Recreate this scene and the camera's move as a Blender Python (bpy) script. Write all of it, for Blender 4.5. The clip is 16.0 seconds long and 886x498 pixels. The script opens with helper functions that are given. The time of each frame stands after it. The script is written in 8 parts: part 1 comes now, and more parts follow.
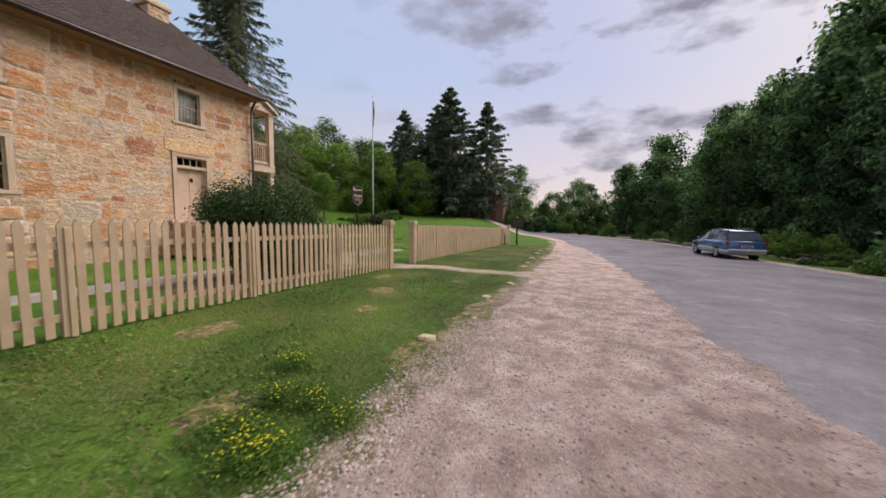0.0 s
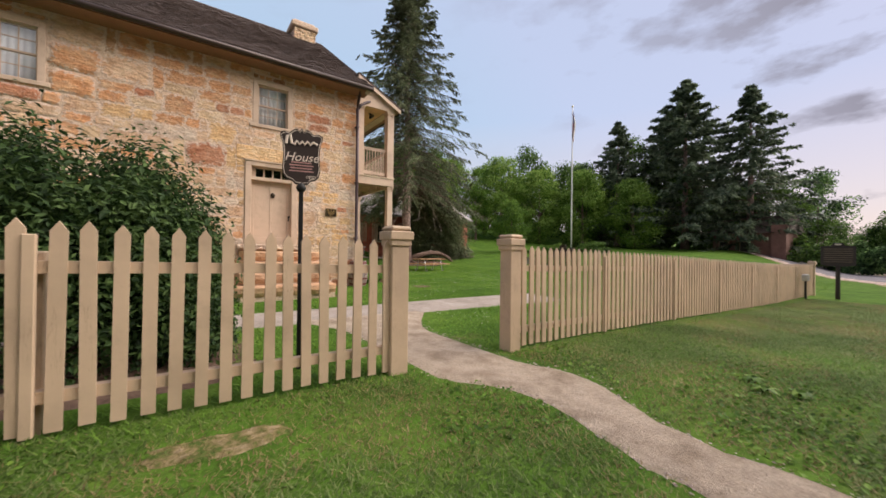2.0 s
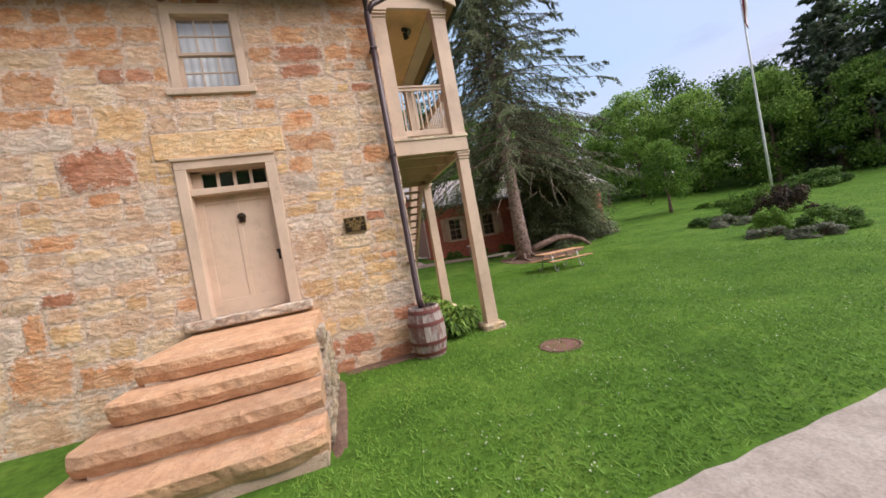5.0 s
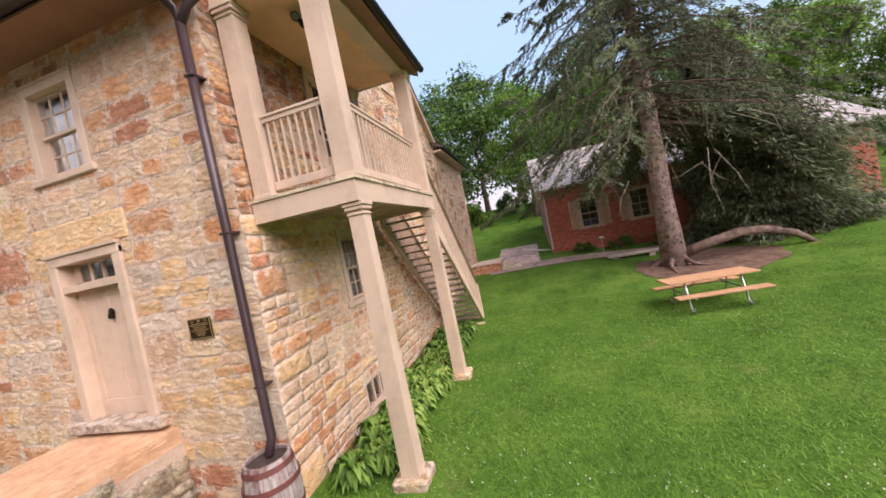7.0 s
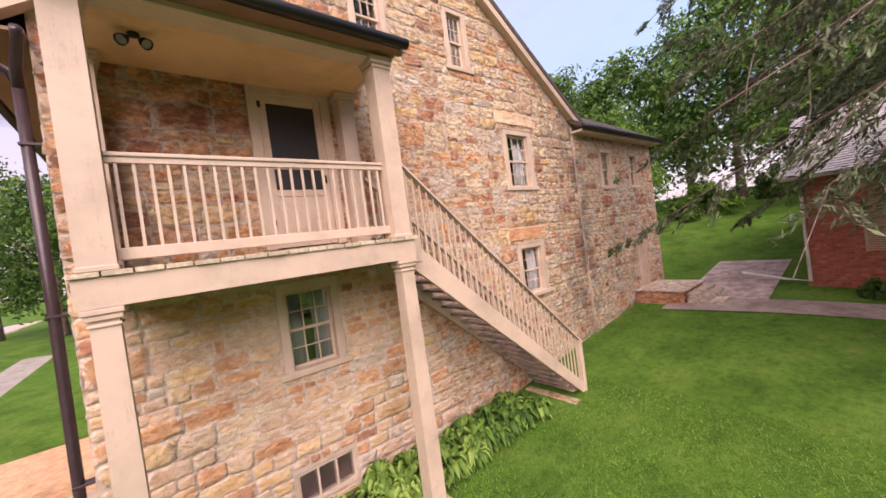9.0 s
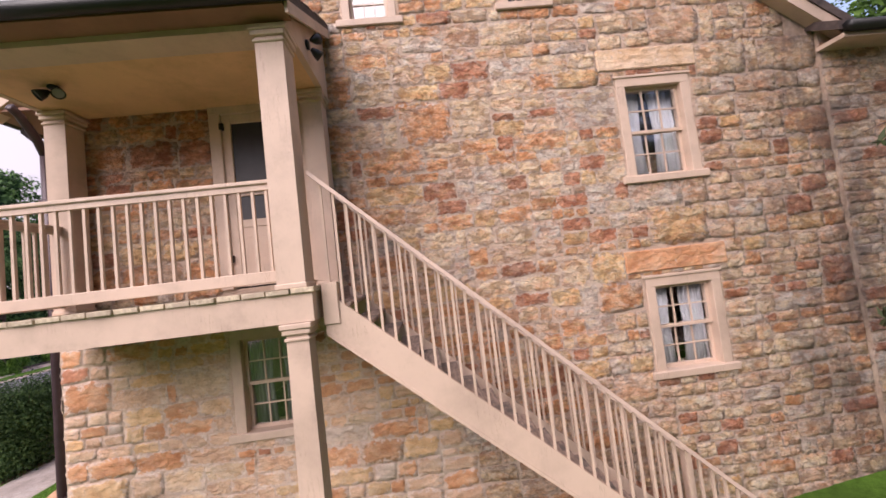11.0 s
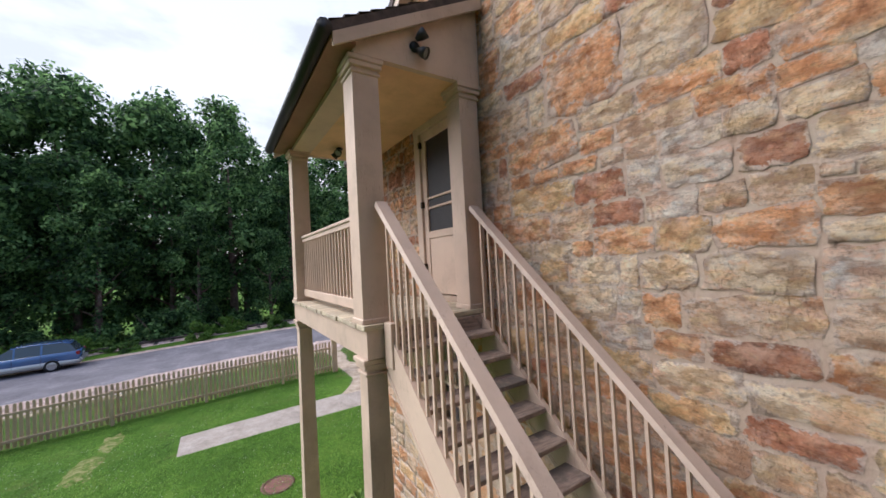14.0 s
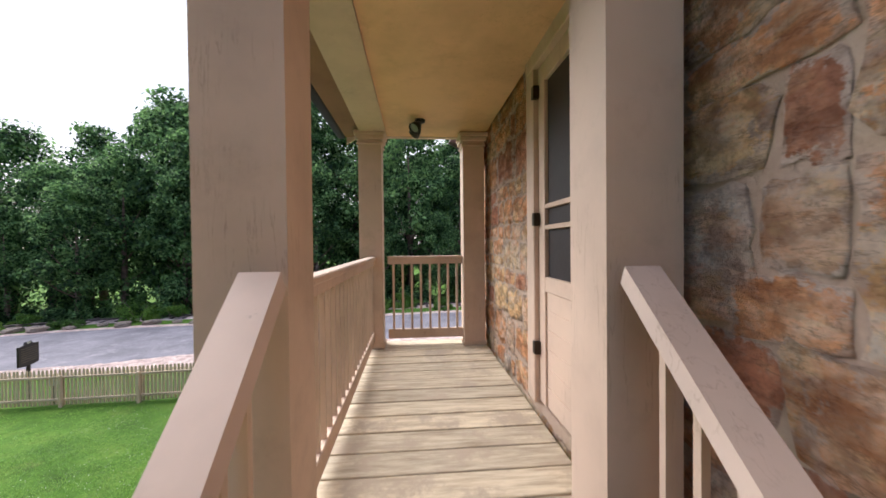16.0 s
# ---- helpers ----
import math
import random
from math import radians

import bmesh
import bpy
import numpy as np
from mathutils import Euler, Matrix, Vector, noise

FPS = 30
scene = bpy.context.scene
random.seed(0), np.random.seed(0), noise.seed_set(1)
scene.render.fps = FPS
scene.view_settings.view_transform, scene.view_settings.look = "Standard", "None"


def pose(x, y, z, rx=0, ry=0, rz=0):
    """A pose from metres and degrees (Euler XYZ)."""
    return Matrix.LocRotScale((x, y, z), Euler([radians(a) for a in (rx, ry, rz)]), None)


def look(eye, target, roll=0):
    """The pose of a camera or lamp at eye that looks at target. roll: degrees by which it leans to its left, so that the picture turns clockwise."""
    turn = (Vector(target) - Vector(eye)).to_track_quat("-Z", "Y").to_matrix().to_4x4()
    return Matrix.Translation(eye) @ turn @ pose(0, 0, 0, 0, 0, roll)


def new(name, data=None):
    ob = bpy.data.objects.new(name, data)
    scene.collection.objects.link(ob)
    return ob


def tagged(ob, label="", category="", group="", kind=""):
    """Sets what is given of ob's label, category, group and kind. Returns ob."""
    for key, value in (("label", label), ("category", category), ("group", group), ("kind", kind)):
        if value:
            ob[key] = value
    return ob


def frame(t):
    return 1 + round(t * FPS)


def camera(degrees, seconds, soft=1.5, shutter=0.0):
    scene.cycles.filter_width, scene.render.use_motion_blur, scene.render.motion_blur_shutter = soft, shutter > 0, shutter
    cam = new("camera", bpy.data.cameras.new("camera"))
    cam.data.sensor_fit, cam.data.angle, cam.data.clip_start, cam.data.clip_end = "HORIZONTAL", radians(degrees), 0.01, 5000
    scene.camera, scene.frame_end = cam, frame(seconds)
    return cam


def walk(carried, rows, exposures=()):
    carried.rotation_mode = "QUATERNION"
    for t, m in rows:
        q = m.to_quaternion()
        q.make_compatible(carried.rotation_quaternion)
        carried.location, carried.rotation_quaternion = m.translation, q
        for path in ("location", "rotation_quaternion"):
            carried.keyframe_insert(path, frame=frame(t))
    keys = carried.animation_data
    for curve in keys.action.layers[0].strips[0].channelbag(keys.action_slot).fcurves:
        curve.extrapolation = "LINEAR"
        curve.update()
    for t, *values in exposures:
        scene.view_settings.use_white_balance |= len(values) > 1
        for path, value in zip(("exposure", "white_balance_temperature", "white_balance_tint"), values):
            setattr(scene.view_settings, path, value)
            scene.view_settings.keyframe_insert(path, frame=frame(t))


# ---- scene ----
cam = camera(102.3, 16.0, 1.6, 0.1)
PATH = [
    (0, (0.146, 0.63, 1.493), (-0.55, 2.497, 1.321), 0.7),
    (0.5, (0.005, 3.198, 1.072), (-0.985, 4.933, 0.99), 0.7),
    (1, (-0.46, 5.189, 1.041), (-1.691, 6.764, 0.999), 0.6),
    (1.5, (-1.089, 6.829, 1.122), (-2.539, 8.207, 1.116), 0.7),
    (2, (-1.841, 8.132, 1.178), (-3.466, 9.298, 1.192), 0.7),
    (2.5, (-2.728, 9.17, 1.156), (-4.482, 10.129, 1.179), 0.2),
    (3, (-3.635, 9.918, 1.125), (-5.468, 10.719, 1.154), -1.0),
    (3.2, (-4.048, 10.146, 1.155), (-5.9, 10.901, 1.182), -1.6),
    (5.3, (-7.631, 12.132, 1.89), (-9.568, 12.626, 1.863), -12.3),
    (5.5, (-7.805, 12.56, 1.953), (-9.764, 12.962, 1.923), -12.8),
    (6, (-8.387, 13.884, 2.365), (-10.383, 13.998, 2.31), -12.6),
    (6.5, (-9.11, 15.17, 2.691), (-11.1, 14.986, 2.619), -12.5),
    (7, (-9.977, 16.351, 2.957), (-11.912, 15.85, 2.89), -11.5),
    (7.5, (-11.003, 17.326, 3.289), (-12.822, 16.5, 3.206), -10.1),
    (8, (-12.1, 18.089, 3.503), (-13.758, 16.973, 3.43), -9.2),
    (8.5, (-13.317, 18.617, 3.635), (-14.772, 17.244, 3.596), -8.9),
    (8.7, (-13.764, 18.654, 3.716), (-15.143, 17.206, 3.675), -8.3),
    (10.8, (-18.076, 17.872, 3.848), (-18.329, 15.891, 3.955), -7.0),
    (11, (-18.374, 17.772, 3.919), (-18.489, 15.778, 4.03), -6.7),
    (11.5, (-19.012, 17.443, 4.075), (-18.767, 15.463, 4.208), -6.4),
    (12, (-19.538, 17.087, 4.209), (-18.918, 15.19, 4.349), -5.7),
    (12.2, (-19.828, 16.937, 4.256), (-19.033, 15.106, 4.39), -5.4),
    (12.5, (-19.961, 16.723, 4.32), (-19.001, 14.972, 4.443), -4.9),
    (13, (-20.297, 16.305, 4.362), (-19.031, 14.761, 4.465), -4.5),
    (13.5, (-20.496, 15.878, 4.398), (-18.972, 14.585, 4.479), -3.9),
    (14, (-20.426, 15.568, 4.459), (-18.743, 14.488, 4.517), -3.1),
    (14.5, (-20.198, 15.102, 4.582), (-18.367, 14.296, 4.605), -2.1),
    (15, (-19.73, 14.665, 4.767), (-17.823, 14.06, 4.757), -1.7),
    (15.5, (-19.15, 14.147, 4.91), (-17.182, 13.791, 4.899), -0.9),
    (16, (-18.338, 13.83, 5.101), (-16.345, 13.667, 5.072), -0.6),
]
EXPOSURES = [(0, 0.48, 6800, 11), (1, 0.51, 7050, 11), (2.2, 0.66, 6950, 11), (3, 0.80, 6950, 11), (5.5, 0.83, 6350, 11), (7.5, 1.0, 6600, 20), (8.5, 1.0, 6800, 25), (11, 0.82, 6400, 24), (12.5, 0.68, 5900, 14), (14.5, 0.87, 5800, 8), (16, 1.36, 6000, 8)]
walk(cam, [(t, look(eye, target, roll)) for t, eye, target, roll in PATH], EXPOSURES)

# ---- world, sun, exposure ----
world = bpy.data.worlds.new("sky")
scene.world = world
world.use_nodes = True


def sky_nodes(nt):
    n, l = nt.nodes, nt.links
    n.clear()
    out, bg = n.new("ShaderNodeOutputWorld"), n.new("ShaderNodeBackground")
    sky = n.new("ShaderNodeTexSky")
    sky.sky_type, sky.sun_disc = "NISHITA", False
    sky.sun_elevation, sky.sun_rotation = radians(41), radians(34)
    sky.air_density, sky.dust_density, sky.ozone_density = 1.0, 1.2, 3.0
    dim = n.new("ShaderNodeMixRGB")
    dim.blend_type, dim.inputs[0].default_value = "MULTIPLY", 1.0
    dim.inputs[2].default_value = (0.085, 0.080, 0.080, 1)
    l.new(sky.outputs[0], dim.inputs[1])
    tc, mp = n.new("ShaderNodeTexCoord"), n.new("ShaderNodeMapping")
    mp.inputs["Scale"].default_value = (1.0, 1.0, 2.5)
    l.new(tc.outputs["Generated"], mp.inputs[0])
    # thin high overcast, brighter towards the hidden sun
    dot = n.new("ShaderNodeVectorMath")
    dot.operation = "DOT_PRODUCT"
    dot.inputs[1].default_value = (0.94, -0.02, 0.30)
    l.new(tc.outputs["Generated"], dot.inputs[0])
    half = n.new("ShaderNodeMath")
    half.operation = "MULTIPLY_ADD"
    half.inputs[1].default_value, half.inputs[2].default_value = 0.5, 0.5
    l.new(dot.outputs["Value"], half.inputs[0])
    glow = n.new("ShaderNodeValToRGB")
    stops = ((0.0, (0.29, 0.49, 0.66)), (0.30, (0.40, 0.475, 0.67)), (0.56, (0.42, 0.45, 0.62)), (0.74, (0.53, 0.51, 0.57)), (1.0, (0.78, 0.76, 0.76)))
    while len(glow.color_ramp.elements) < len(stops):
        glow.color_ramp.elements.new(0.5)
    for e, (p, c) in zip(glow.color_ramp.elements, stops):
        e.position, e.color = p, (*c, 1)
    l.new(half.outputs[0], glow.inputs[0])
    # pink haze low down
    xyz = n.new("ShaderNodeSeparateXYZ")
    l.new(tc.outputs["Generated"], xyz.inputs[0])
    hz = n.new("ShaderNodeValToRGB")
    hz.color_ramp.elements[0].position, hz.color_ramp.elements[0].color = 0.02, (0.8, 0.8, 0.8, 1)
    hz.color_ramp.elements[1].position, hz.color_ramp.elements[1].color = 0.34, (0, 0, 0, 1)
    l.new(xyz.outputs[2], hz.inputs[0])
    haze = n.new("ShaderNodeMixRGB")
    haze.inputs[2].default_value = (0.66, 0.51, 0.46, 1)
    l.new(hz.outputs[0], haze.inputs[0])
    l.new(glow.outputs[0], haze.inputs[1])
    mix1 = n.new("ShaderNodeMixRGB")
    mix1.inputs[0].default_value = 0.8
    l.new(dim.outputs[0], mix1.inputs[1])
    l.new(haze.outputs[0], mix1.inputs[2])
    # low grey clouds
    low = n.new("ShaderNodeTexNoise")
    low.inputs["Scale"].default_value, low.inputs["Detail"].default_value = 4.2, 9
    low.inputs["Roughness"].default_value = 0.55
    l.new(mp.outputs[0], low.inputs[0])
    lr = n.new("ShaderNodeValToRGB")
    lr.color_ramp.elements[0].position, lr.color_ramp.elements[1].position = 0.51, 0.63
    l.new(low.outputs[0], lr.inputs[0])
    f = n.new("ShaderNodeMath")
    f.operation = "MULTIPLY"
    # the west stays clear, and the east is veiled in bright haze
    clear = n.new("ShaderNodeValToRGB")
    while len(clear.color_ramp.elements) < 4:
        clear.color_ramp.elements.new(0.5)
    for q, (p, c) in zip(clear.color_ramp.elements, ((0.26, 0.10), (0.50, 0.95), (0.74, 0.95), (0.92, 0.25))):
        q.position, q.color = p, (c, c, c, 1)
    l.new(half.outputs[0], clear.inputs[0])
    l.new(clear.outputs[0], f.inputs[1])
    l.new(lr.outputs[0], f.inputs[0])
    mix2 = n.new("ShaderNodeMixRGB")
    mix2.inputs[2].default_value = (0.20, 0.20, 0.26, 1)
    l.new(f.outputs[0], mix2.inputs[0])
    l.new(mix1.outputs[0], mix2.inputs[1])
    l.new(mix2.outputs[0], bg.inputs[0])
    bg.inputs[1].default_value = 1.0
    l.new(bg.outputs[0], out.inputs[0])


sky_nodes(world.node_tree)
sun_data = bpy.data.lights.new("sun", "SUN")
sun_data.energy, sun_data.angle, sun_data.color = 3.2, radians(60), (1.0, 0.92, 0.86)
sun = new("sun", sun_data)
sun.matrix_world = look((19, 28, 29.5), (0, 0, 0))

# ---- materials ----


def material(name, rough=0.8, metal=0.0):
    m = bpy.data.materials.new(name)
    m.use_nodes = True
    b = m.node_tree.nodes["Principled BSDF"]
    b.inputs["Roughness"].default_value, b.inputs["Metallic"].default_value = rough, metal
    return m, m.node_tree, b


def noise_tex(nt, scale, detail=4.0, rough=0.55, vec=None, stretch=None):
    n = nt.nodes.new("ShaderNodeTexNoise")
    n.inputs["Scale"].default_value, n.inputs["Detail"].default_value, n.inputs["Roughness"].default_value = scale, detail, rough
    if vec is None:
        vec = nt.nodes.new("ShaderNodeNewGeometry").outputs["Position"]
    if stretch:
        mp = nt.nodes.new("ShaderNodeMapping")
        mp.inputs["Scale"].default_value = stretch
        nt.links.new(vec, mp.inputs[0])
        vec = mp.outputs[0]
    nt.links.new(vec, n.inputs["Vector"])
    return n.outputs[0]


def ramp(nt, fac, stops):
    r = nt.nodes.new("ShaderNodeValToRGB")
    while len(r.color_ramp.elements) < len(stops):
        r.color_ramp.elements.new(0.5)
    for e, (p, c) in zip(r.color_ramp.elements, stops):
        e.position, e.color = p, (*c, 1) if len(c) == 3 else c
    nt.links.new(fac, r.inputs[0])
    return r.outputs[0]


def mixc(nt, fac, a, b, mode="MIX"):
    m = nt.nodes.new("ShaderNodeMixRGB")
    m.blend_type = mode
    for i, v in ((0, fac), (1, a), (2, b)):
        if isinstance(v, (int, float)):
            m.inputs[i].default_value = v
        elif isinstance(v, tuple):
            m.inputs[i].default_value = (*v, 1)
        else:
            nt.links.new(v, m.inputs[i])
    return m.outputs[0]


def bump(nt, bsdf, height, strength=0.4, dist=0.02, chain=None):
    b = nt.nodes.new("ShaderNodeBump")
    b.inputs["Strength"].default_value, b.inputs["Distance"].default_value = strength, dist
    nt.links.new(height, b.inputs["Height"])
    if chain is not None:
        nt.links.new(chain, b.inputs["Normal"])
    if bsdf is not None:
        nt.links.new(b.outputs[0], bsdf.inputs["Normal"])
    return b.outputs[0]


def piece_random(nt):
    """A number from 0 to 1 for each separate piece or joined island."""
    oi, ge = nt.nodes.new("ShaderNodeObjectInfo"), nt.nodes.new("ShaderNodeNewGeometry")
    a, fr = nt.nodes.new("ShaderNodeMath"), nt.nodes.new("ShaderNodeMath")
    a.operation, fr.operation = "ADD", "FRACT"
    nt.links.new(oi.outputs["Random"], a.inputs[0])
    nt.links.new(ge.outputs["Random Per Island"], a.inputs[1])
    nt.links.new(a.outputs[0], fr.inputs[0])
    return fr.outputs[0]


def shifted_position(nt, rnd, amount=37.0):
    ge, ad, mu = nt.nodes.new("ShaderNodeNewGeometry"), nt.nodes.new("ShaderNodeVectorMath"), nt.nodes.new("ShaderNodeMath")
    mu.operation = "MULTIPLY"
    mu.inputs[1].default_value = amount
    nt.links.new(rnd, mu.inputs[0])
    nt.links.new(ge.outputs["Position"], ad.inputs[0])
    nt.links.new(mu.outputs[0], ad.inputs[1])
    return ad.outputs[0]


def dull(b, level=0.15):
    b.inputs["Specular IOR Level"].default_value = level


def shared_mottle(nt):
    """Weathering that runs over stones and joints alike: buff, pink and rust clouds."""
    return ramp(nt, noise_tex(nt, 1.9, 9, 0.74), [(0.30, (0.46, 0.28, 0.18)), (0.44, (0.66, 0.42, 0.27)), (0.56, (0.74, 0.55, 0.37)), (0.70, (0.74, 0.63, 0.53))])


def scaled(nt, fac, k):
    f = nt.nodes.new("ShaderNodeMath")
    f.operation = "MULTIPLY"
    f.inputs[1].default_value = k
    nt.links.new(fac, f.inputs[0])
    return f.outputs[0]


def added(nt, a, b):
    f = nt.nodes.new("ShaderNodeMath")
    f.operation = "ADD"
    nt.links.new(a, f.inputs[0])
    nt.links.new(b, f.inputs[1])
    return f.outputs[0]


def mortar_colour(nt):
    return ramp(nt, noise_tex(nt, 7, 9, 0.74), [(0.35, (0.40, 0.29, 0.235)), (0.43, (0.66, 0.52, 0.43)), (0.54, (0.69, 0.565, 0.48)), (0.66, (0.75, 0.655, 0.575))])


def water_stain(nt):
    """Sooty run-off where the rear wing meets the gable wall."""
    xyz = nt.nodes.new("ShaderNodeSeparateXYZ")
    nt.links.new(nt.nodes.new("ShaderNodeNewGeometry").outputs["Position"], xyz.inputs[0])
    bend = noise_tex(nt, 1.6, 8, 0.7, None, (1, 1, 0.55))
    m = nt.nodes.new("ShaderNodeMath")
    m.operation = "MULTIPLY_ADD"
    m.inputs[1].default_value, m.inputs[2].default_value = -0.25, -5.5
    nt.links.new(xyz.outputs[0], m.inputs[0])
    mask = ramp(nt, m.outputs[0], [(0.18, (0, 0, 0)), (0.50, (0.85, 0.85, 0.85)), (0.64, (0.9, 0.9, 0.9)), (0.80, (0.12, 0.12, 0.12))])
    patch = ramp(nt, bend, [(0.42, (0, 0, 0)), (0.58, (1, 1, 1))])
    return mixc(nt, 1.0, mask, patch, "MULTIPLY")


def rock_chunks(nt, vec):
    """Broken rock: bent cells with sharp clefts between them, flattened along the bedding."""
    bend = nt.nodes.new("ShaderNodeTexNoise")
    bend.inputs["Scale"].default_value, bend.inputs["Detail"].default_value = 6.0, 6
    nt.links.new(vec, bend.inputs["Vector"])
    sh = nt.nodes.new("ShaderNodeVectorMath")
    sh.operation = "MULTIPLY_ADD"
    sh.inputs[1].default_value = (0.30, 0.30, 0.22)
    nt.links.new(bend.outputs["Color"], sh.inputs[0])
    nt.links.new(vec, sh.inputs[2])
    mp = nt.nodes.new("ShaderNodeMapping")
    mp.inputs["Scale"].default_value = (0.75, 0.75, 1.6)
    nt.links.new(sh.outputs[0], mp.inputs[0])
    cells = nt.nodes.new("ShaderNodeTexVoronoi")
    cells.feature, cells.distance = "SMOOTH_F1", "EUCLIDEAN"
    cells.inputs["Scale"].default_value, cells.inputs["Smoothness"].default_value = 8.0, 0.15
    nt.links.new(mp.outputs[0], cells.inputs["Vector"])
    return ramp(nt, cells.outputs["Distance"], [(0.05, (0.78, 0.78, 0.78)), (0.75, (0.2, 0.2, 0.2))])


def stone_material(name, c1, c2, c3, grey=0.25, share=0.32, edges=True, drift_share=0.75, relief=1.0):
    m, nt, b = material(name, 0.9)
    dull(b, 0.2)
    rnd = piece_random(nt)
    vec = shifted_position(nt, rnd)
    rough_hewn = relief > 0.8
    big = noise_tex(nt, 5.0 if rough_hewn else 2.6, 9, 0.70 if rough_hewn else 0.62, vec, (1, 1, 1.7))
    beds = noise_tex(nt, 8.0, 9, 0.72, vec, (0.55, 0.55, 2.6))
    mid = noise_tex(nt, 15, 9, 0.74, vec, (0.9, 0.9, 1.4))
    fine = noise_tex(nt, 48, 7, 0.72, vec)
    col = ramp(nt, big, [(0.37, c1), (0.49, c2), (0.62, c3)] if rough_hewn else [(0.28, c1), (0.46, c2), (0.70, c3)])
    tone = ramp(nt, rnd, [(0.0, (0.86, 0.84, 0.83)), (0.3, (1.04, 1.01, 0.99)), (0.6, (1.14, 1.11, 1.07)), (1.0, (1.26, 1.23, 1.20))])
    col = mixc(nt, 1.0, col, tone, "MULTIPLY")
    if not rough_hewn:
        col = mixc(nt, 1.0, col, (0.77, 0.73, 0.71), "MULTIPLY")
    col = mixc(nt, share, col, shared_mottle(nt))
    rust = ramp(nt, noise_tex(nt, 7.5, 8, 0.72, vec, (0.8, 0.8, 1.8)), [(0.55, (0, 0, 0)), (0.66, (0.7, 0.7, 0.7))])
    col = mixc(nt, scaled(nt, rust, 1.0 if rough_hewn else 0.45), col, mixc(nt, 0.5, c1, (0.52, 0.20, 0.07)))
    lichen = ramp(nt, noise_tex(nt, 6.5, 9, 0.76, vec), [(0.52, (0, 0, 0)), (0.62, (1, 1, 1))])
    col = mixc(nt, scaled(nt, lichen, grey * (1.5 if rough_hewn else 0.8)), col, (0.66, 0.64, 0.62))
    if edges:
        # pointing mortar spread over the arrises
        at = nt.nodes.new("ShaderNodeAttribute")
        at.attribute_name = "arris"
        ragged = noise_tex(nt, 13, 10, 0.75)
        spread = 0.635 if rough_hewn else 0.61
        cover = ramp(nt, added(nt, scaled(nt, at.outputs["Fac"], 0.20), ragged), [(spread, (0, 0, 0)), (spread + 0.05, (0.85, 0.85, 0.85))])
        col = mixc(nt, cover, col, mortar_colour(nt))
    # colour drifts from bed to bed within one stone
    for sc, tint, k, lo in ((3.4, (0.78, 0.38, 0.19), 0.75, 0.53), (4.1, (0.84, 0.63, 0.33), 0.75, 0.54), (5.2, (0.80, 0.70, 0.60), 0.7, 0.55)):
        drift = ramp(nt, noise_tex(nt, sc, 8, 0.66, vec, (0.8, 0.8, 1.5)), [(lo, (0, 0, 0)), (lo + 0.05, (1, 1, 1))])
        col = mixc(nt, scaled(nt, drift, k * drift_share), col, tint)
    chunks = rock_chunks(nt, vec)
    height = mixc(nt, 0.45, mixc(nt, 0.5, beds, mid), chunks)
    # relief shading put into the colour: hollows and clefts darker, ridges paler
    hollow_shade = ramp(nt, height, [(0.38, (0.52, 0.44, 0.40)), (0.46, (1.0, 0.99, 0.98)), (0.60, (1.20, 1.20, 1.19))])
    col = mixc(nt, 0.65 * relief, col, hollow_shade, "MULTIPLY")
    # thin dark fissure lines along the bedding
    crack = ramp(nt, noise_tex(nt, 5.5, 10, 0.68, vec, (0.5, 0.5, 1.8)), [(0.488, (1, 1, 1)), (0.498, (0.46, 0.40, 0.37)), (0.502, (0.46, 0.40, 0.37)), (0.512, (1, 1, 1))])
    col = mixc(nt, 0.6 if rough_hewn else 0.4, col, crack, "MULTIPLY")
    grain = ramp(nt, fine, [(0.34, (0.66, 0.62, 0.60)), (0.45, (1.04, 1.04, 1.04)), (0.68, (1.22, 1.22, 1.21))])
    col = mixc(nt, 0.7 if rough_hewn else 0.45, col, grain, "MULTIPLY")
    soot = ramp(nt, noise_tex(nt, 0.8, 9, 0.76), [(0.62, (1, 1, 1)), (0.78, (0.64, 0.59, 0.58))])
    col = mixc(nt, 1.0, col, soot, "MULTIPLY")
    col = mixc(nt, scaled(nt, water_stain(nt), 0.75), col, (0.15, 0.125, 0.115))
    nt.links.new(col, b.inputs["Base Color"])
    n0 = bump(nt, None, big, 1.0, 0.08 * relief)
    n1 = bump(nt, None, height, 1.0, 0.15 * relief, n0)
    bump(nt, b, fine, 1.0, 0.022 * relief, n1)
    return m


def stone_set(prefix, drift, relief):
    """Six sandstones of one quarry, rough-hewn or dressed."""
    kinds = {
        "cream": ((0.62, 0.42, 0.23), (0.78, 0.63, 0.44), (0.84, 0.75, 0.61), 0.22, 0.32),
        "ochre": ((0.62, 0.35, 0.13), (0.80, 0.55, 0.27), (0.84, 0.70, 0.47), 0.14, 0.32),
        "orange": ((0.50, 0.19, 0.07), (0.70, 0.34, 0.16), (0.82, 0.58, 0.39), 0.14, 0.20),
        "red": ((0.30, 0.10, 0.06), (0.48, 0.19, 0.11), (0.62, 0.33, 0.22), 0.14, 0.14),
        "grey": ((0.56, 0.47, 0.40), (0.68, 0.62, 0.56), (0.76, 0.73, 0.69), 0.40, 0.28),
        "tan": ((0.56, 0.32, 0.19), (0.74, 0.53, 0.38), (0.83, 0.68, 0.54), 0.20, 0.32),
    }
    return {k: stone_material(prefix + k + "_sandstone", c1, c2, c3, grey, share, True, drift * (0.4 if k == "red" else 1.0), relief) for k, (c1, c2, c3, grey, share) in kinds.items()}


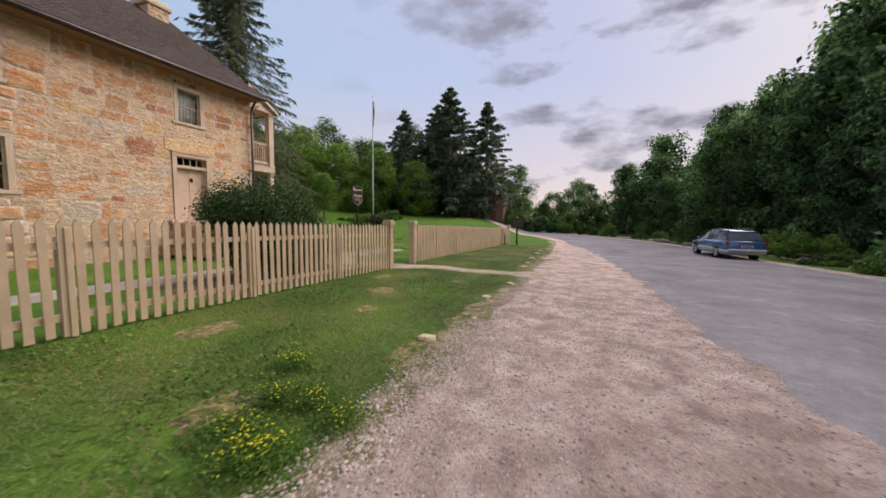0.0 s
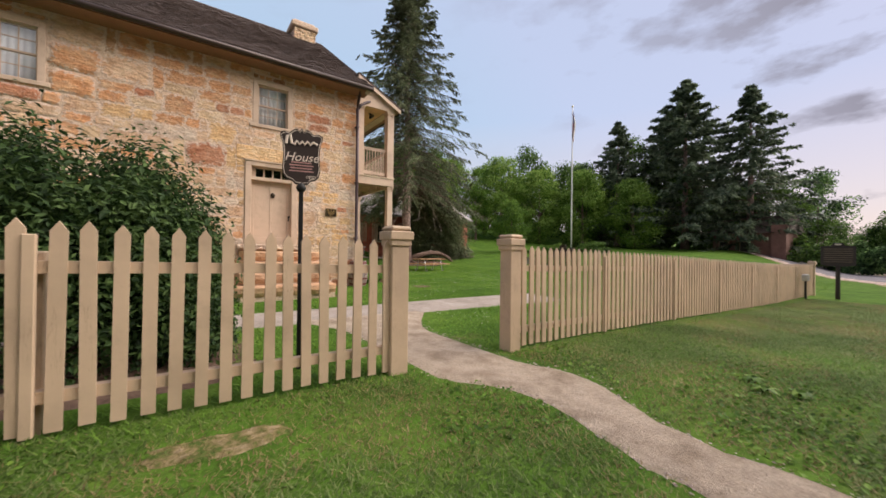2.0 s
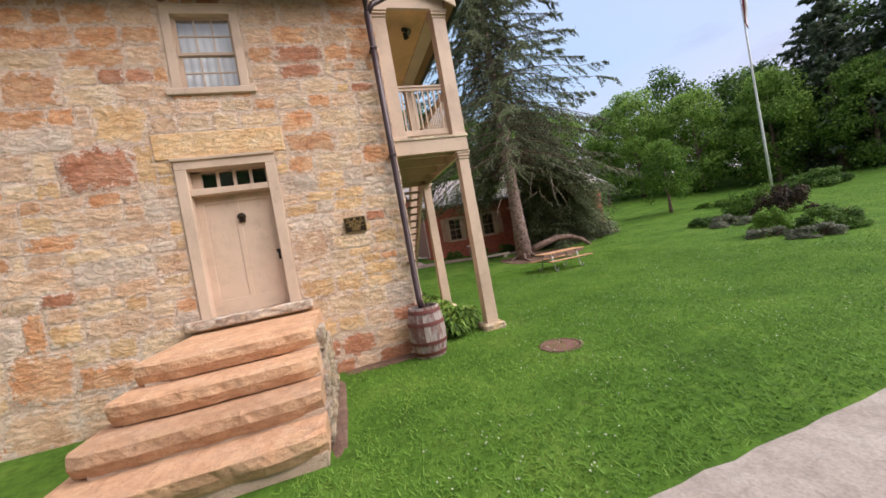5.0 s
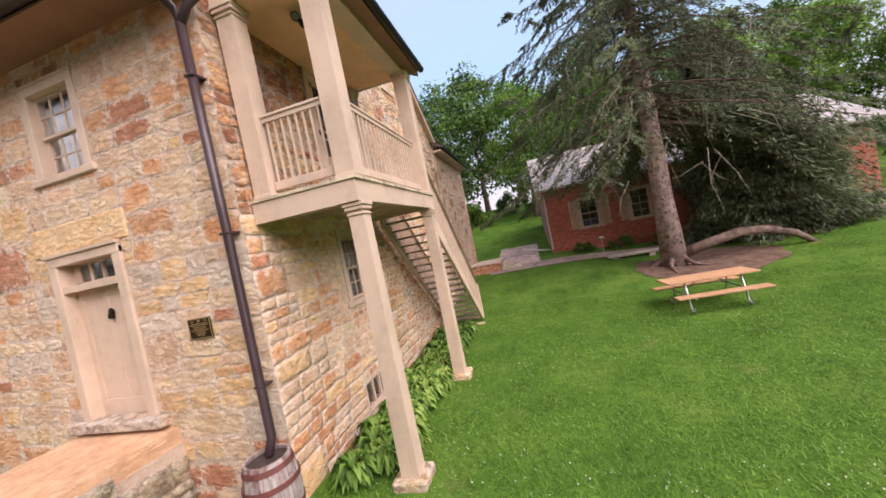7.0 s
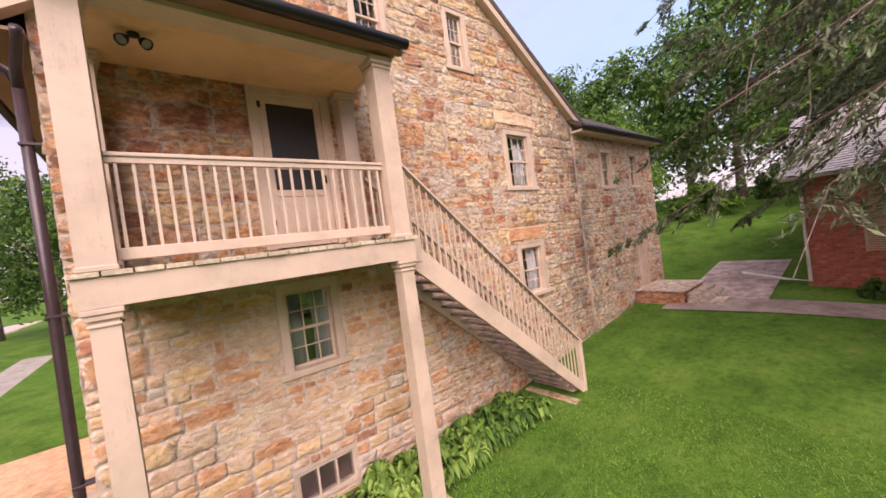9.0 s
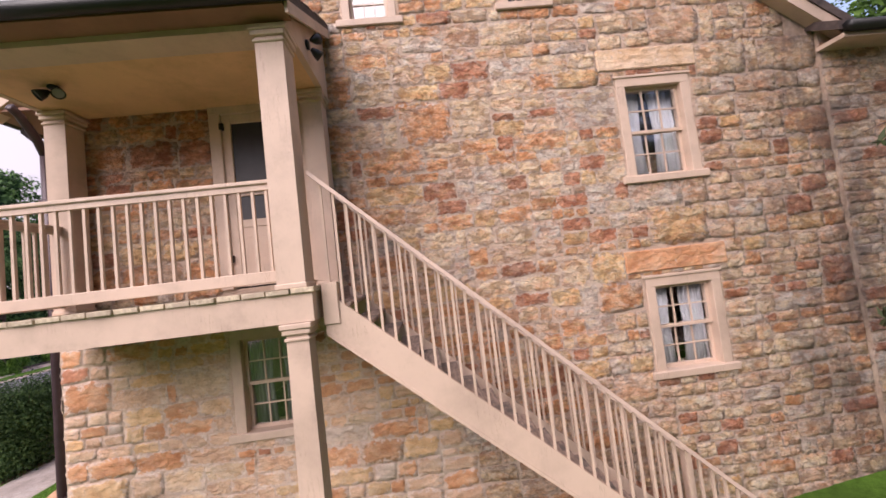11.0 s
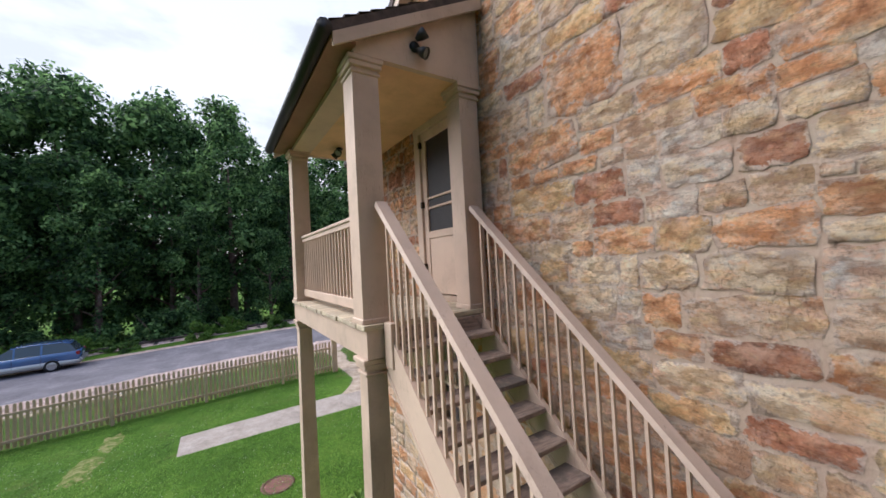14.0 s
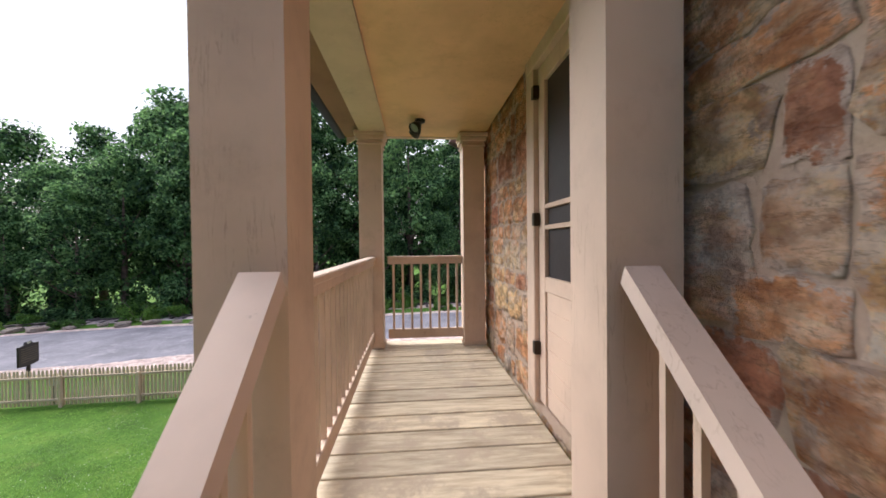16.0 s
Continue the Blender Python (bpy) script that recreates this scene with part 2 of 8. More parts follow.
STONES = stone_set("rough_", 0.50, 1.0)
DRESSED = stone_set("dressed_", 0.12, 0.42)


def mortar_material():
    m, nt, b = material("mortar", 0.95)
    dull(b, 0.15)
    col = mixc(nt, 0.45, mortar_colour(nt), shared_mottle(nt))
    col = mixc(nt, scaled(nt, water_stain(nt), 0.7), col, (0.17, 0.14, 0.13))
    nt.links.new(col, b.inputs["Base Color"])
    n1 = bump(nt, None, noise_tex(nt, 9, 10, 0.74), 1.0, 0.07)
    bump(nt, b, noise_tex(nt, 45, 7, 0.72), 1.0, 0.015, n1)
    return m


def paint_material(name, c, wear=0.12, rough=0.62):
    m, nt, b = material(name, rough)
    big = noise_tex(nt, 1.7, 5, 0.6)
    fine = noise_tex(nt, 30, 5, 0.6, None, (1, 1, 0.25))
    dark = tuple(v * 0.80 for v in c)
    col = ramp(nt, big, [(0.32, dark), (0.55, c), (0.8, tuple(min(1, v * 1.06) for v in c))])
    chips = ramp(nt, noise_tex(nt, 11, 8, 0.75), [(0.64, (0, 0, 0)), (0.69, (1, 1, 1))])
    f = nt.nodes.new("ShaderNodeMath")
    f.operation = "MULTIPLY"
    f.inputs[1].default_value = wear
    nt.links.new(chips, f.inputs[0])
    col = mixc(nt, f.outputs[0], col, (0.28, 0.22, 0.18))
    # grey hand grime, and hairline checks along the grain
    grime = ramp(nt, noise_tex(nt, 3.2, 8, 0.72), [(0.54, (1, 1, 1)), (0.72, (0.85, 0.845, 0.84))])
    col = mixc(nt, 1.0, col, grime, "MULTIPLY")
    check = ramp(nt, noise_tex(nt, 16, 7, 0.62, None, (1, 1, 0.07)), [(0.492, (1, 1, 1)), (0.4985, (0.62, 0.58, 0.55)), (0.5015, (0.62, 0.58, 0.55)), (0.508, (1, 1, 1))])
    where = ramp(nt, noise_tex(nt, 2.1, 4, 0.6), [(0.52, (0, 0, 0)), (0.60, (0.8, 0.8, 0.8))])
    col = mixc(nt, where, col, mixc(nt, 1.0, col, check, "MULTIPLY"))
    nt.links.new(col, b.inputs["Base Color"])
    n1 = bump(nt, None, fine, 0.12, 0.004)
    bump(nt, b, noise_tex(nt, 5, 3), 0.12, 0.01, n1)
    return m


def plain_material(name, c, rough=0.6, metal=0.0, var=0.25, scale=9.0, bumps=0.15):
    m, nt, b = material(name, rough, metal)
    col = ramp(nt, noise_tex(nt, scale, 5, 0.6), [(0.3, tuple(v * (1 - var) for v in c)), (0.6, c), (0.8, tuple(min(1, v * (1 + var)) for v in c))])
    nt.links.new(col, b.inputs["Base Color"])
    bump(nt, b, noise_tex(nt, scale * 5, 4), bumps, 0.01)
    return m


def leaf_material(name, dark, mid, light, trans=0.25):
    m, nt, b = material(name, 0.6)
    dull(b, 0.25)
    ge = nt.nodes.new("ShaderNodeNewGeometry")
    pos = noise_tex(nt, 0.55, 3, 0.5)
    add = nt.nodes.new("ShaderNodeMath")
    add.operation = "ADD"
    half = nt.nodes.new("ShaderNodeMath")
    half.operation = "MULTIPLY_ADD"
    half.inputs[1].default_value, half.inputs[2].default_value = 0.5, -0.25
    nt.links.new(ge.outputs["Random Per Island"], half.inputs[0])
    nt.links.new(pos, add.inputs[0])
    nt.links.new(half.outputs[0], add.inputs[1])
    col = ramp(nt, add.outputs[0], [(0.25, dark), (0.5, mid), (0.78, light)])
    nt.links.new(col, b.inputs["Base Color"])
    tr = nt.nodes.new("ShaderNodeBsdfTranslucent")
    nt.links.new(col, tr.inputs["Color"])
    mx = nt.nodes.new("ShaderNodeMixShader")
    mx.inputs[0].default_value = trans
    nt.links.new(b.outputs[0], mx.inputs[1])
    nt.links.new(tr.outputs[0], mx.inputs[2])
    nt.links.new(mx.outputs[0], nt.nodes["Material Output"].inputs["Surface"])
    return m


def wood_material(name, c1, c2, axis=(1, 1, 1), rough=0.75, worn=None):
    m, nt, b = material(name, rough)
    rnd = piece_random(nt)
    vec = shifted_position(nt, rnd)
    g = noise_tex(nt, 9, 6, 0.65, vec, axis)
    col = ramp(nt, g, [(0.32, c1), (0.62, c2)])
    tone = ramp(nt, rnd, [(0, (0.82, 0.82, 0.82)), (1, (1.12, 1.10, 1.06))])
    col = mixc(nt, 1.0, col, tone, "MULTIPLY")
    if worn:
        w = ramp(nt, noise_tex(nt, 3.0, 7, 0.7, vec), [(0.50, (0, 0, 0)), (0.60, (1, 1, 1))])
        col = mixc(nt, w, col, worn)
    nt.links.new(col, b.inputs["Base Color"])
    bump(nt, b, g, 0.35, 0.01)
    return m


def ground_material(name, colours, scale, spots=None, bump_scale=40, bump_d=0.02, strength=0.6, rough=0.95, tufts=0.5):
    m, nt, b = material(name, rough)
    dull(b, 0.1)
    col = ramp(nt, noise_tex(nt, scale, 7, 0.62), colours)
    if spots:
        s = ramp(nt, noise_tex(nt, spots[0], 5, 0.6), [(spots[1], (0, 0, 0)), (spots[2], (1, 1, 1))])
        col = mixc(nt, s, col, spots[3])
    tuft = ramp(nt, noise_tex(nt, 7.0, 6, 0.7), [(0.34, (0.68, 0.70, 0.66)), (0.5, (1, 1, 1)), (0.68, (1.22, 1.20, 1.16))])
    col = mixc(nt, tufts, col, tuft, "MULTIPLY")
    fine = noise_tex(nt, bump_scale, 6, 0.7)
    col = mixc(nt, 0.7, col, ramp(nt, fine, [(0.3, (0.6, 0.6, 0.6)), (0.5, (1, 1, 1)), (0.75, (1.35, 1.32, 1.3))]), "MULTIPLY")
    nt.links.new(col, b.inputs["Base Color"])
    bump(nt, b, fine, strength, bump_d)
    return m


def glass_material():
    m, nt, b = material("window_glass", 0.04)
    b.inputs["Base Color"].default_value = (0.9, 0.93, 0.95, 1)
    b.inputs["Transmission Weight"].default_value, b.inputs["IOR"].default_value = 1.0, 1.15
    gl = nt.nodes.new("ShaderNodeBsdfGlossy")
    gl.inputs["Roughness"].default_value = 0.05
    mx = nt.nodes.new("ShaderNodeMixShader")
    mx.inputs[0].default_value = 0.11
    nt.links.new(b.outputs[0], mx.inputs[1])
    nt.links.new(gl.outputs[0], mx.inputs[2])
    nt.links.new(mx.outputs[0], nt.nodes["Material Output"].inputs["Surface"])
    return m


MORTAR = mortar_material()
PAINT = paint_material("tan_paint", (0.58, 0.435, 0.335))
PAINT_WORN = paint_material("worn_tan_paint", (0.57, 0.43, 0.34), 0.75)
FENCE_PAINT = paint_material("fence_paint", (0.60, 0.44, 0.31), 0.2)
# warm bounced light under the porch is put into this orange-tan colour
CEIL_PAINT = paint_material("bounce_warm_ceiling_paint", (0.72, 0.46, 0.25))
GLASS = glass_material()
# near-black, with the gloom of unlit rooms put into the colour
DARK_ROOM = plain_material("unlit_interior", (0.05, 0.04, 0.035), 0.9)
CURTAIN = plain_material("lace_curtain", (0.56, 0.56, 0.58), 0.9, 0, 0.12, 3)
DIM_CURTAIN = plain_material("dim_net_curtain", (0.24, 0.23, 0.25), 0.9, 0, 0.12, 3)
# white lace, whitened further in place of sky reflected on the panes
BLIND = plain_material("white_lace_sky_sheen", (0.72, 0.72, 0.74), 0.8, 0, 0.06, 2)
BROWN_METAL = plain_material("brown_metal", (0.045, 0.028, 0.024), 0.4, 0.3)
BLACK_METAL = plain_material("black_metal", (0.015, 0.015, 0.015), 0.45, 0.2)
BRONZE = plain_material("bronze", (0.035, 0.022, 0.012), 0.4, 0.6)
STEEL = plain_material("galvanised_steel", (0.55, 0.56, 0.58), 0.4, 0.8)
SHINGLE = wood_material("roof_shingles", (0.045, 0.032, 0.03), (0.11, 0.08, 0.07), (1, 1, 1), 0.9)
GREY_SHINGLE = wood_material("grey_wood_shingles", (0.30, 0.27, 0.28), (0.56, 0.52, 0.52), (1, 1, 1), 0.9)
DECK_WOOD = wood_material("deck_wood", (0.33, 0.26, 0.18), (0.62, 0.53, 0.39), (3, 0.35, 3), 0.75, (0.40, 0.32, 0.235))
STAIR_WOOD = wood_material("worn_stair_wood", (0.17, 0.115, 0.09), (0.40, 0.295, 0.235), (4, 0.6, 4), 0.75, (0.15, 0.12, 0.10))
TABLE_WOOD = wood_material("table_wood", (0.40, 0.20, 0.10), (0.62, 0.36, 0.20), (4, 0.5, 4), 0.6)
BARREL_WOOD = wood_material("weathered_barrel_wood", (0.20, 0.15, 0.14), (0.42, 0.36, 0.35), (3, 3, 0.4), 0.8, (0.16, 0.08, 0.07))
RUST = plain_material("rusty_hoop", (0.16, 0.05, 0.045), 0.7, 0.2, 0.35, 14)
SOFFIT_PAINT = paint_material("brown_soffit_paint", (0.26, 0.13, 0.08), 0.3, 0.7)
SPRUCE_BARK = ground_material("spruce_bark", [(0.3, (0.20, 0.14, 0.125)), (0.55, (0.38, 0.27, 0.25)), (0.75, (0.52, 0.40, 0.37))], 5.0, (9.0, 0.56, 0.64, (0.09, 0.055, 0.05)), 14, 0.09, 1.0)
BARK = ground_material("bark", [(0.3, (0.10, 0.07, 0.06)), (0.55, (0.22, 0.15, 0.13)), (0.75, (0.32, 0.24, 0.21))], 3.5, None, 18, 0.06, 0.8)
GRASS_GROUND = ground_material("lawn_ground", [(0.28, (0.045, 0.092, 0.014)), (0.50, (0.078, 0.16, 0.021)), (0.72, (0.13, 0.205, 0.036))], 0.8, (0.75, 0.62, 0.78, (0.17, 0.18, 0.06)), 30, 0.04, tufts=1.0)
GRAVEL = ground_material("gravel_ground", [(0.34, (0.37, 0.265, 0.235)), (0.5, (0.60, 0.455, 0.41)), (0.66, (0.75, 0.62, 0.57))], 3.2, (1.1, 0.52, 0.66, (0.42, 0.325, 0.28)), 45, 0.05, 1.0, tufts=0.45)
PATH_GRAVEL = ground_material("path_gravel", [(0.32, (0.31, 0.24, 0.18)), (0.5, (0.46, 0.37, 0.29)), (0.68, (0.56, 0.465, 0.375))], 3.2, None, 50, 0.035, 0.9, tufts=0.25)
WORN_VERGE = ground_material("worn_verge", [(0.34, (0.10, 0.14, 0.035)), (0.45, (0.22, 0.19, 0.085)), (0.56, (0.40, 0.32, 0.22)), (0.68, (0.52, 0.42, 0.35))], 4.5, None, 45, 0.03, 0.9)
ASPHALT = ground_material("asphalt", [(0.3, (0.15, 0.14, 0.155)), (0.5, (0.215, 0.20, 0.22)), (0.75, (0.29, 0.27, 0.29))], 0.6, (1.6, 0.58, 0.74, (0.34, 0.31, 0.32)), 60, 0.01, 0.5, 0.85)
CONCRETE = ground_material("pale_path", [(0.3, (0.27, 0.23, 0.20)), (0.5, (0.36, 0.31, 0.275)), (0.72, (0.43, 0.38, 0.345))], 1.5, None, 40, 0.01, 0.4)
SOIL = ground_material("bare_soil", [(0.3, (0.10, 0.06, 0.045)), (0.6, (0.20, 0.13, 0.10))], 3, None, 25, 0.03)
EARTH_PATH = ground_material("earth_path", [(0.3, (0.22, 0.16, 0.14)), (0.5, (0.33, 0.25, 0.22)), (0.72, (0.42, 0.33, 0.29))], 2.0, None, 40, 0.02, 0.6)
STEP_STONE = stone_material("pink_step_stone", (0.50, 0.30, 0.185), (0.61, 0.385, 0.245), (0.66, 0.45, 0.305), 0.06, 0.15, False, 0.1, 0.3)
LEAF_DARK = leaf_material("far_leaves", (0.016, 0.038, 0.017), (0.073, 0.148, 0.053), (0.264, 0.429, 0.154), 0.55)
LEAF_MID = leaf_material("leaves", (0.030, 0.064, 0.017), (0.082, 0.160, 0.034), (0.175, 0.295, 0.062), 0.38)
# lighter leaf colours that carry the sunlight on the lawn-edge crowns
LEAF_SUNLIT = leaf_material("sunlit_yellow_green_leaves", (0.08, 0.155, 0.03), (0.20, 0.34, 0.065), (0.36, 0.51, 0.12), 0.5)
LEAF_DEEP = leaf_material("deep_green_leaves", (0.012, 0.028, 0.010), (0.040, 0.085, 0.024), (0.105, 0.175, 0.05), 0.3)
LEAF_LIGHT = leaf_material("bright_leaves", (0.05, 0.105, 0.018), (0.115, 0.225, 0.036), (0.22, 0.36, 0.06), 0.42)
LEAF_HOSTA = leaf_material("hosta_leaves", (0.045, 0.095, 0.018), (0.125, 0.235, 0.034), (0.31, 0.42, 0.10))
NEEDLE = leaf_material("spruce_needles", (0.060, 0.052, 0.034), (0.120, 0.145, 0.078), (0.28, 0.34, 0.19), 0.32)
NEEDLE_FAR = leaf_material("far_spruce_needles", (0.050, 0.075, 0.052), (0.125, 0.170, 0.110), (0.24, 0.30, 0.19), 0.4)
GRASS = leaf_material("grass_blades", (0.082, 0.18, 0.024), (0.14, 0.285, 0.035), (0.235, 0.38, 0.066), 0.4)
VERGE_GRASS = leaf_material("verge_grass_blades", (0.070, 0.115, 0.028), (0.14, 0.205, 0.055), (0.27, 0.31, 0.12), 0.35)
DRY_GRASS = leaf_material("dry_grass_blades", (0.14, 0.11, 0.045), (0.26, 0.195, 0.09), (0.40, 0.30, 0.15), 0.3)

# ---- mesh helpers ----
rng = np.random.default_rng(7)


def mesh_of(name, verts, faces, mats, smooth=False, index=None):
    me = bpy.data.meshes.new(name)
    me.from_pydata([tuple(v) for v in verts] if not isinstance(verts, np.ndarray) else verts.tolist(), [], faces if isinstance(faces, list) else faces.tolist())
    for m in mats if isinstance(mats, (list, tuple)) else [mats]:
        me.materials.append(m)
    if index is not None:
        me.polygons.foreach_set("material_index", index)
    if smooth:
        me.polygons.foreach_set("use_smooth", [True] * len(me.polygons))
    me.update()
    return me


def thing(name, label, category, at=(0, 0, 0), group="", kind=""):
    ob = new(name)
    ob.matrix_world = Matrix.Translation(at)
    return tagged(ob, label, category, group, kind)


def put(name, me, parent=None, m=None, label=""):
    """One mesh object, in its parent's space."""
    ob = new(name, me)
    if parent is not None:
        ob.parent = parent
    if m is not None:
        ob.matrix_basis = m
    return tagged(ob, label) if label else ob


class Build:
    """Collects boxes, prisms and lathes into one mesh."""

    def __init__(self):
        self.v, self.f = [], []

    def add(self, verts, faces):
        o = len(self.v)
        self.v += [tuple(p) for p in verts]
        self.f += [tuple(i + o for i in f) for f in faces]
        return self

    def hexa(self, p):
        """Eight corners: four below, four above, counter-clockwise from above."""
        return self.add(p, [(3, 2, 1, 0), (4, 5, 6, 7), (0, 1, 5, 4), (1, 2, 6, 5), (2, 3, 7, 6), (3, 0, 4, 7)])

    def box(self, x0, x1, y0, y1, z0, z1, b=0.0):
        if b <= 0:
            return self.hexa([(x0, y0, z0), (x1, y0, z0), (x1, y1, z0), (x0, y1, z0), (x0, y0, z1), (x1, y0, z1), (x1, y1, z1), (x0, y1, z1)])
        bm = bmesh.new()
        bmesh.ops.create_cube(bm, size=1)
        for v in bm.verts:
            v.co = ((x0 + x1) / 2 + v.co.x * (x1 - x0), (y0 + y1) / 2 + v.co.y * (y1 - y0), (z0 + z1) / 2 + v.co.z * (z1 - z0))
        bmesh.ops.bevel(bm, geom=bm.edges[:], offset=b, segments=1, affect="EDGES")
        bm.verts.index_update()
        self.add([v.co[:] for v in bm.verts], [[v.index for v in f.verts] for f in bm.faces])
        bm.free()
        return self

    def lathe(self, rings, n=16, centre=(0, 0), cap=True, turn=0.0):
        o = len(self.v)
        for r, z in rings:
            self.v += [(centre[0] + r * math.cos(turn + 2 * math.pi * i / n), centre[1] + r * math.sin(turn + 2 * math.pi * i / n), z) for i in range(n)]
        for k in range(len(rings) - 1):
            for i in range(n):
                j = (i + 1) % n
                self.f.append((o + k * n + i, o + k * n + j, o + (k + 1) * n + j, o + (k + 1) * n + i))
        if cap:
            self.f.append(tuple(o + i for i in reversed(range(n))))
            self.f.append(tuple(o + (len(rings) - 1) * n + i for i in range(n)))
        return self

    def tube(self, pts, r, n=8):
        """A tube along points; r: one radius or one for each point."""
        pts = [Vector(p) for p in pts]
        rr = r if isinstance(r, (list, tuple)) else [r] * len(pts)
        o = len(self.v)
        for k, p in enumerate(pts):
            d = (pts[min(k + 1, len(pts) - 1)] - pts[max(k - 1, 0)]).normalized()
            a = d.cross(Vector((0.31, 0.17, 0.93)) if abs(d.z) < 0.9 else Vector((1, 0.2, 0))).normalized()
            c = d.cross(a)
            for i in range(n):
                w = 2 * math.pi * i / n
                self.v.append(tuple(p + (a * math.cos(w) + c * math.sin(w)) * rr[k]))
        for k in range(len(pts) - 1):
            for i in range(n):
                j = (i + 1) % n
                self.f.append((o + k * n + i, o + k * n + j, o + (k + 1) * n + j, o + (k + 1) * n + i))
        self.f.append(tuple(o + i for i in reversed(range(n))))
        self.f.append(tuple(o + (len(pts) - 1) * n + i for i in range(n)))
        return self

    weld = False

    def mesh(self, name, mats, smooth=False):
        me = mesh_of(name, self.v, self.f, mats, smooth)
        bm = bmesh.new()
        bm.from_mesh(me)
        bmesh.ops.recalc_face_normals(bm, faces=bm.faces[:])
        if self.weld:
            bmesh.ops.remove_doubles(bm, verts=bm.verts[:], dist=0.001)
        bm.to_mesh(me)
        bm.free()
        return me


def part(name, b, mats, parent, label="", m=None, smooth=False):
    return put(name, b.mesh(name, mats, smooth), parent, m, label)


def smooth_step(a, b, x):
    t = np.clip((x - a) / (b - a), 0, 1)
    return t * t * (3 - 2 * t)


# ---- ground ----


def road_shift(y):
    return -np.clip(np.asarray(y, float) - 30, 0, 45) ** 2 / 70.0


VERGE_Y = (-20, 0, 4, 7.5, 10, 12, 15, 19, 23, 30, 45)
VERGE_Z = (0.26, 0.19, 0.13, 0.05, -0.02, -0.03, -0.10, -0.24, -0.37, -0.47, -0.55)


def ground_z(x, y):
    x, y = np.asarray(x, float), np.asarray(y, float)
    fall = sum(np.interp(y + o, VERGE_Y, VERGE_Z) for o in (-1.2, -0.4, 0.4, 1.2)) / 4
    z = -0.02 + (fall + 0.02) * smooth_step(-11, -6, x)
    z = z - 0.07 * smooth_step(-4.4, -1.6, x) * (1 - smooth_step(5, 9, y)) - 0.04 * smooth_step(0, 6.0, x - road_shift(y))
    z = z + 0.11 * np.clip(-20.3 - x, 0, 12.5) * (1 - 0.45 * smooth_step(16, 24, y)) + 0.16 * np.clip(-33 - x, 0, 25)
    z = z + 0.045 * np.clip(y - 21, 0, 45) * smooth_step(-7, -17, x)
    z = z - 1.6 * smooth_step(11.5, 16, x - road_shift(y))
    return z


def sheet(name, xs, ys, mat, lift=0.0, label="", category="", jag=None):
    X, Y = np.meshgrid(xs, ys)
    Z = ground_z(X, Y) + lift
    nx, ny = len(xs), len(ys)
    v = np.stack([X.ravel(), Y.ravel(), Z.ravel()], 1)
    i = np.arange((nx - 1) * (ny - 1))
    a = (i // (nx - 1)) * nx + i % (nx - 1)
    f = np.stack([a, a + 1, a + nx + 1, a + nx], 1)
    ob = new(name, mesh_of(name, v, f, mat, True))
    return tagged(ob, label, category, "", "structure")


GX = np.concatenate([[-900, -500, -250, -140, -90, -70], np.arange(-56, -30, 2.0), np.arange(-30, 12, 0.5), np.arange(12, 30, 1.5), [34, 40, 60, 100, 200, 500, 900]])
GY = np.concatenate([[-900, -400, -150, -60, -30], np.arange(-20, 0, 2.0), np.arange(0, 32, 0.5), np.arange(32, 70, 2.0), [76, 90, 120, 200, 400, 900]])
sheet("ground", GX, GY, GRASS_GROUND, 0, "mown green lawn with dry patches, sloping gently", "lawn")


def strip(name, left, right, ys, mat, lift, label, category, n=8, jagl=0.0, jagr=0.0, seed=3):
    """A band of ground between two lines x = left(y), right(y), with uneven edges."""
    r = np.random.default_rng(seed)
    v, f = [], []
    for y in ys:
        a, b = left(y), right(y)
        a += jagl * (noise.noise((y * 0.9, seed, 0)) + 0.6 * noise.noise((y * 3.1, seed, 4)))
        b += jagr * (noise.noise((y * 0.8, seed, 9)) + 0.6 * noise.noise((y * 2.7, seed, 2)))
        for k in range(n + 1):
            x = a + (b - a) * k / n
            edge = 0.0 if 0 < k < n else -lift - 0.004
            v.append((x, y, float(ground_z(x, y)) + lift + edge))
    for j in range(len(ys) - 1):
        for k in range(n):
            f.append((j * (n + 1) + k, j * (n + 1) + k + 1, (j + 1) * (n + 1) + k + 1, (j + 1) * (n + 1) + k))
    return tagged(new(name, mesh_of(name, v, f, mat, True)), label, category, "", "structure")


RY = np.concatenate([np.arange(-60, -8, 4.0), np.arange(-8, 30, 0.2), np.arange(30, 75, 1.0)])
strip("gravel_shoulder", lambda y: -1.15 + road_shift(y) * 1.0 - 0.02 * max(0, y - 10), lambda y: 2.6 + road_shift(y), RY, GRAVEL, 0.012, "pinkish gravel shoulder beside the road", "gravel", 12, 0.22, 0.0)
strip("worn_verge", lambda y: -1.42 + 0.15 * math.sin(y * 0.9) + road_shift(y) - 0.02 * max(0, y - 10), lambda y: -0.7 + road_shift(y), RY, WORN_VERGE, 0.007, "bare dry verge where the gravel meets the grass", "soil", 8, 0.40, 0.0, 21)
strip("road", lambda y: float(np.interp(y, (-60, 3.4, 5, 8, 12, 17.5, 20.5, 25.7, 28.5, 32), (1.9, 1.8, 1.55, 1.45, 1.3, 1.05, 0.9, 0.4, -0.4, -0.8))) + road_shift(y), lambda y: 8.4 + road_shift(y), RY, ASPHALT, 0.03, "grey worn asphalt road with a crumbling edge", "road", 12, 0.30, 0.12, 5)
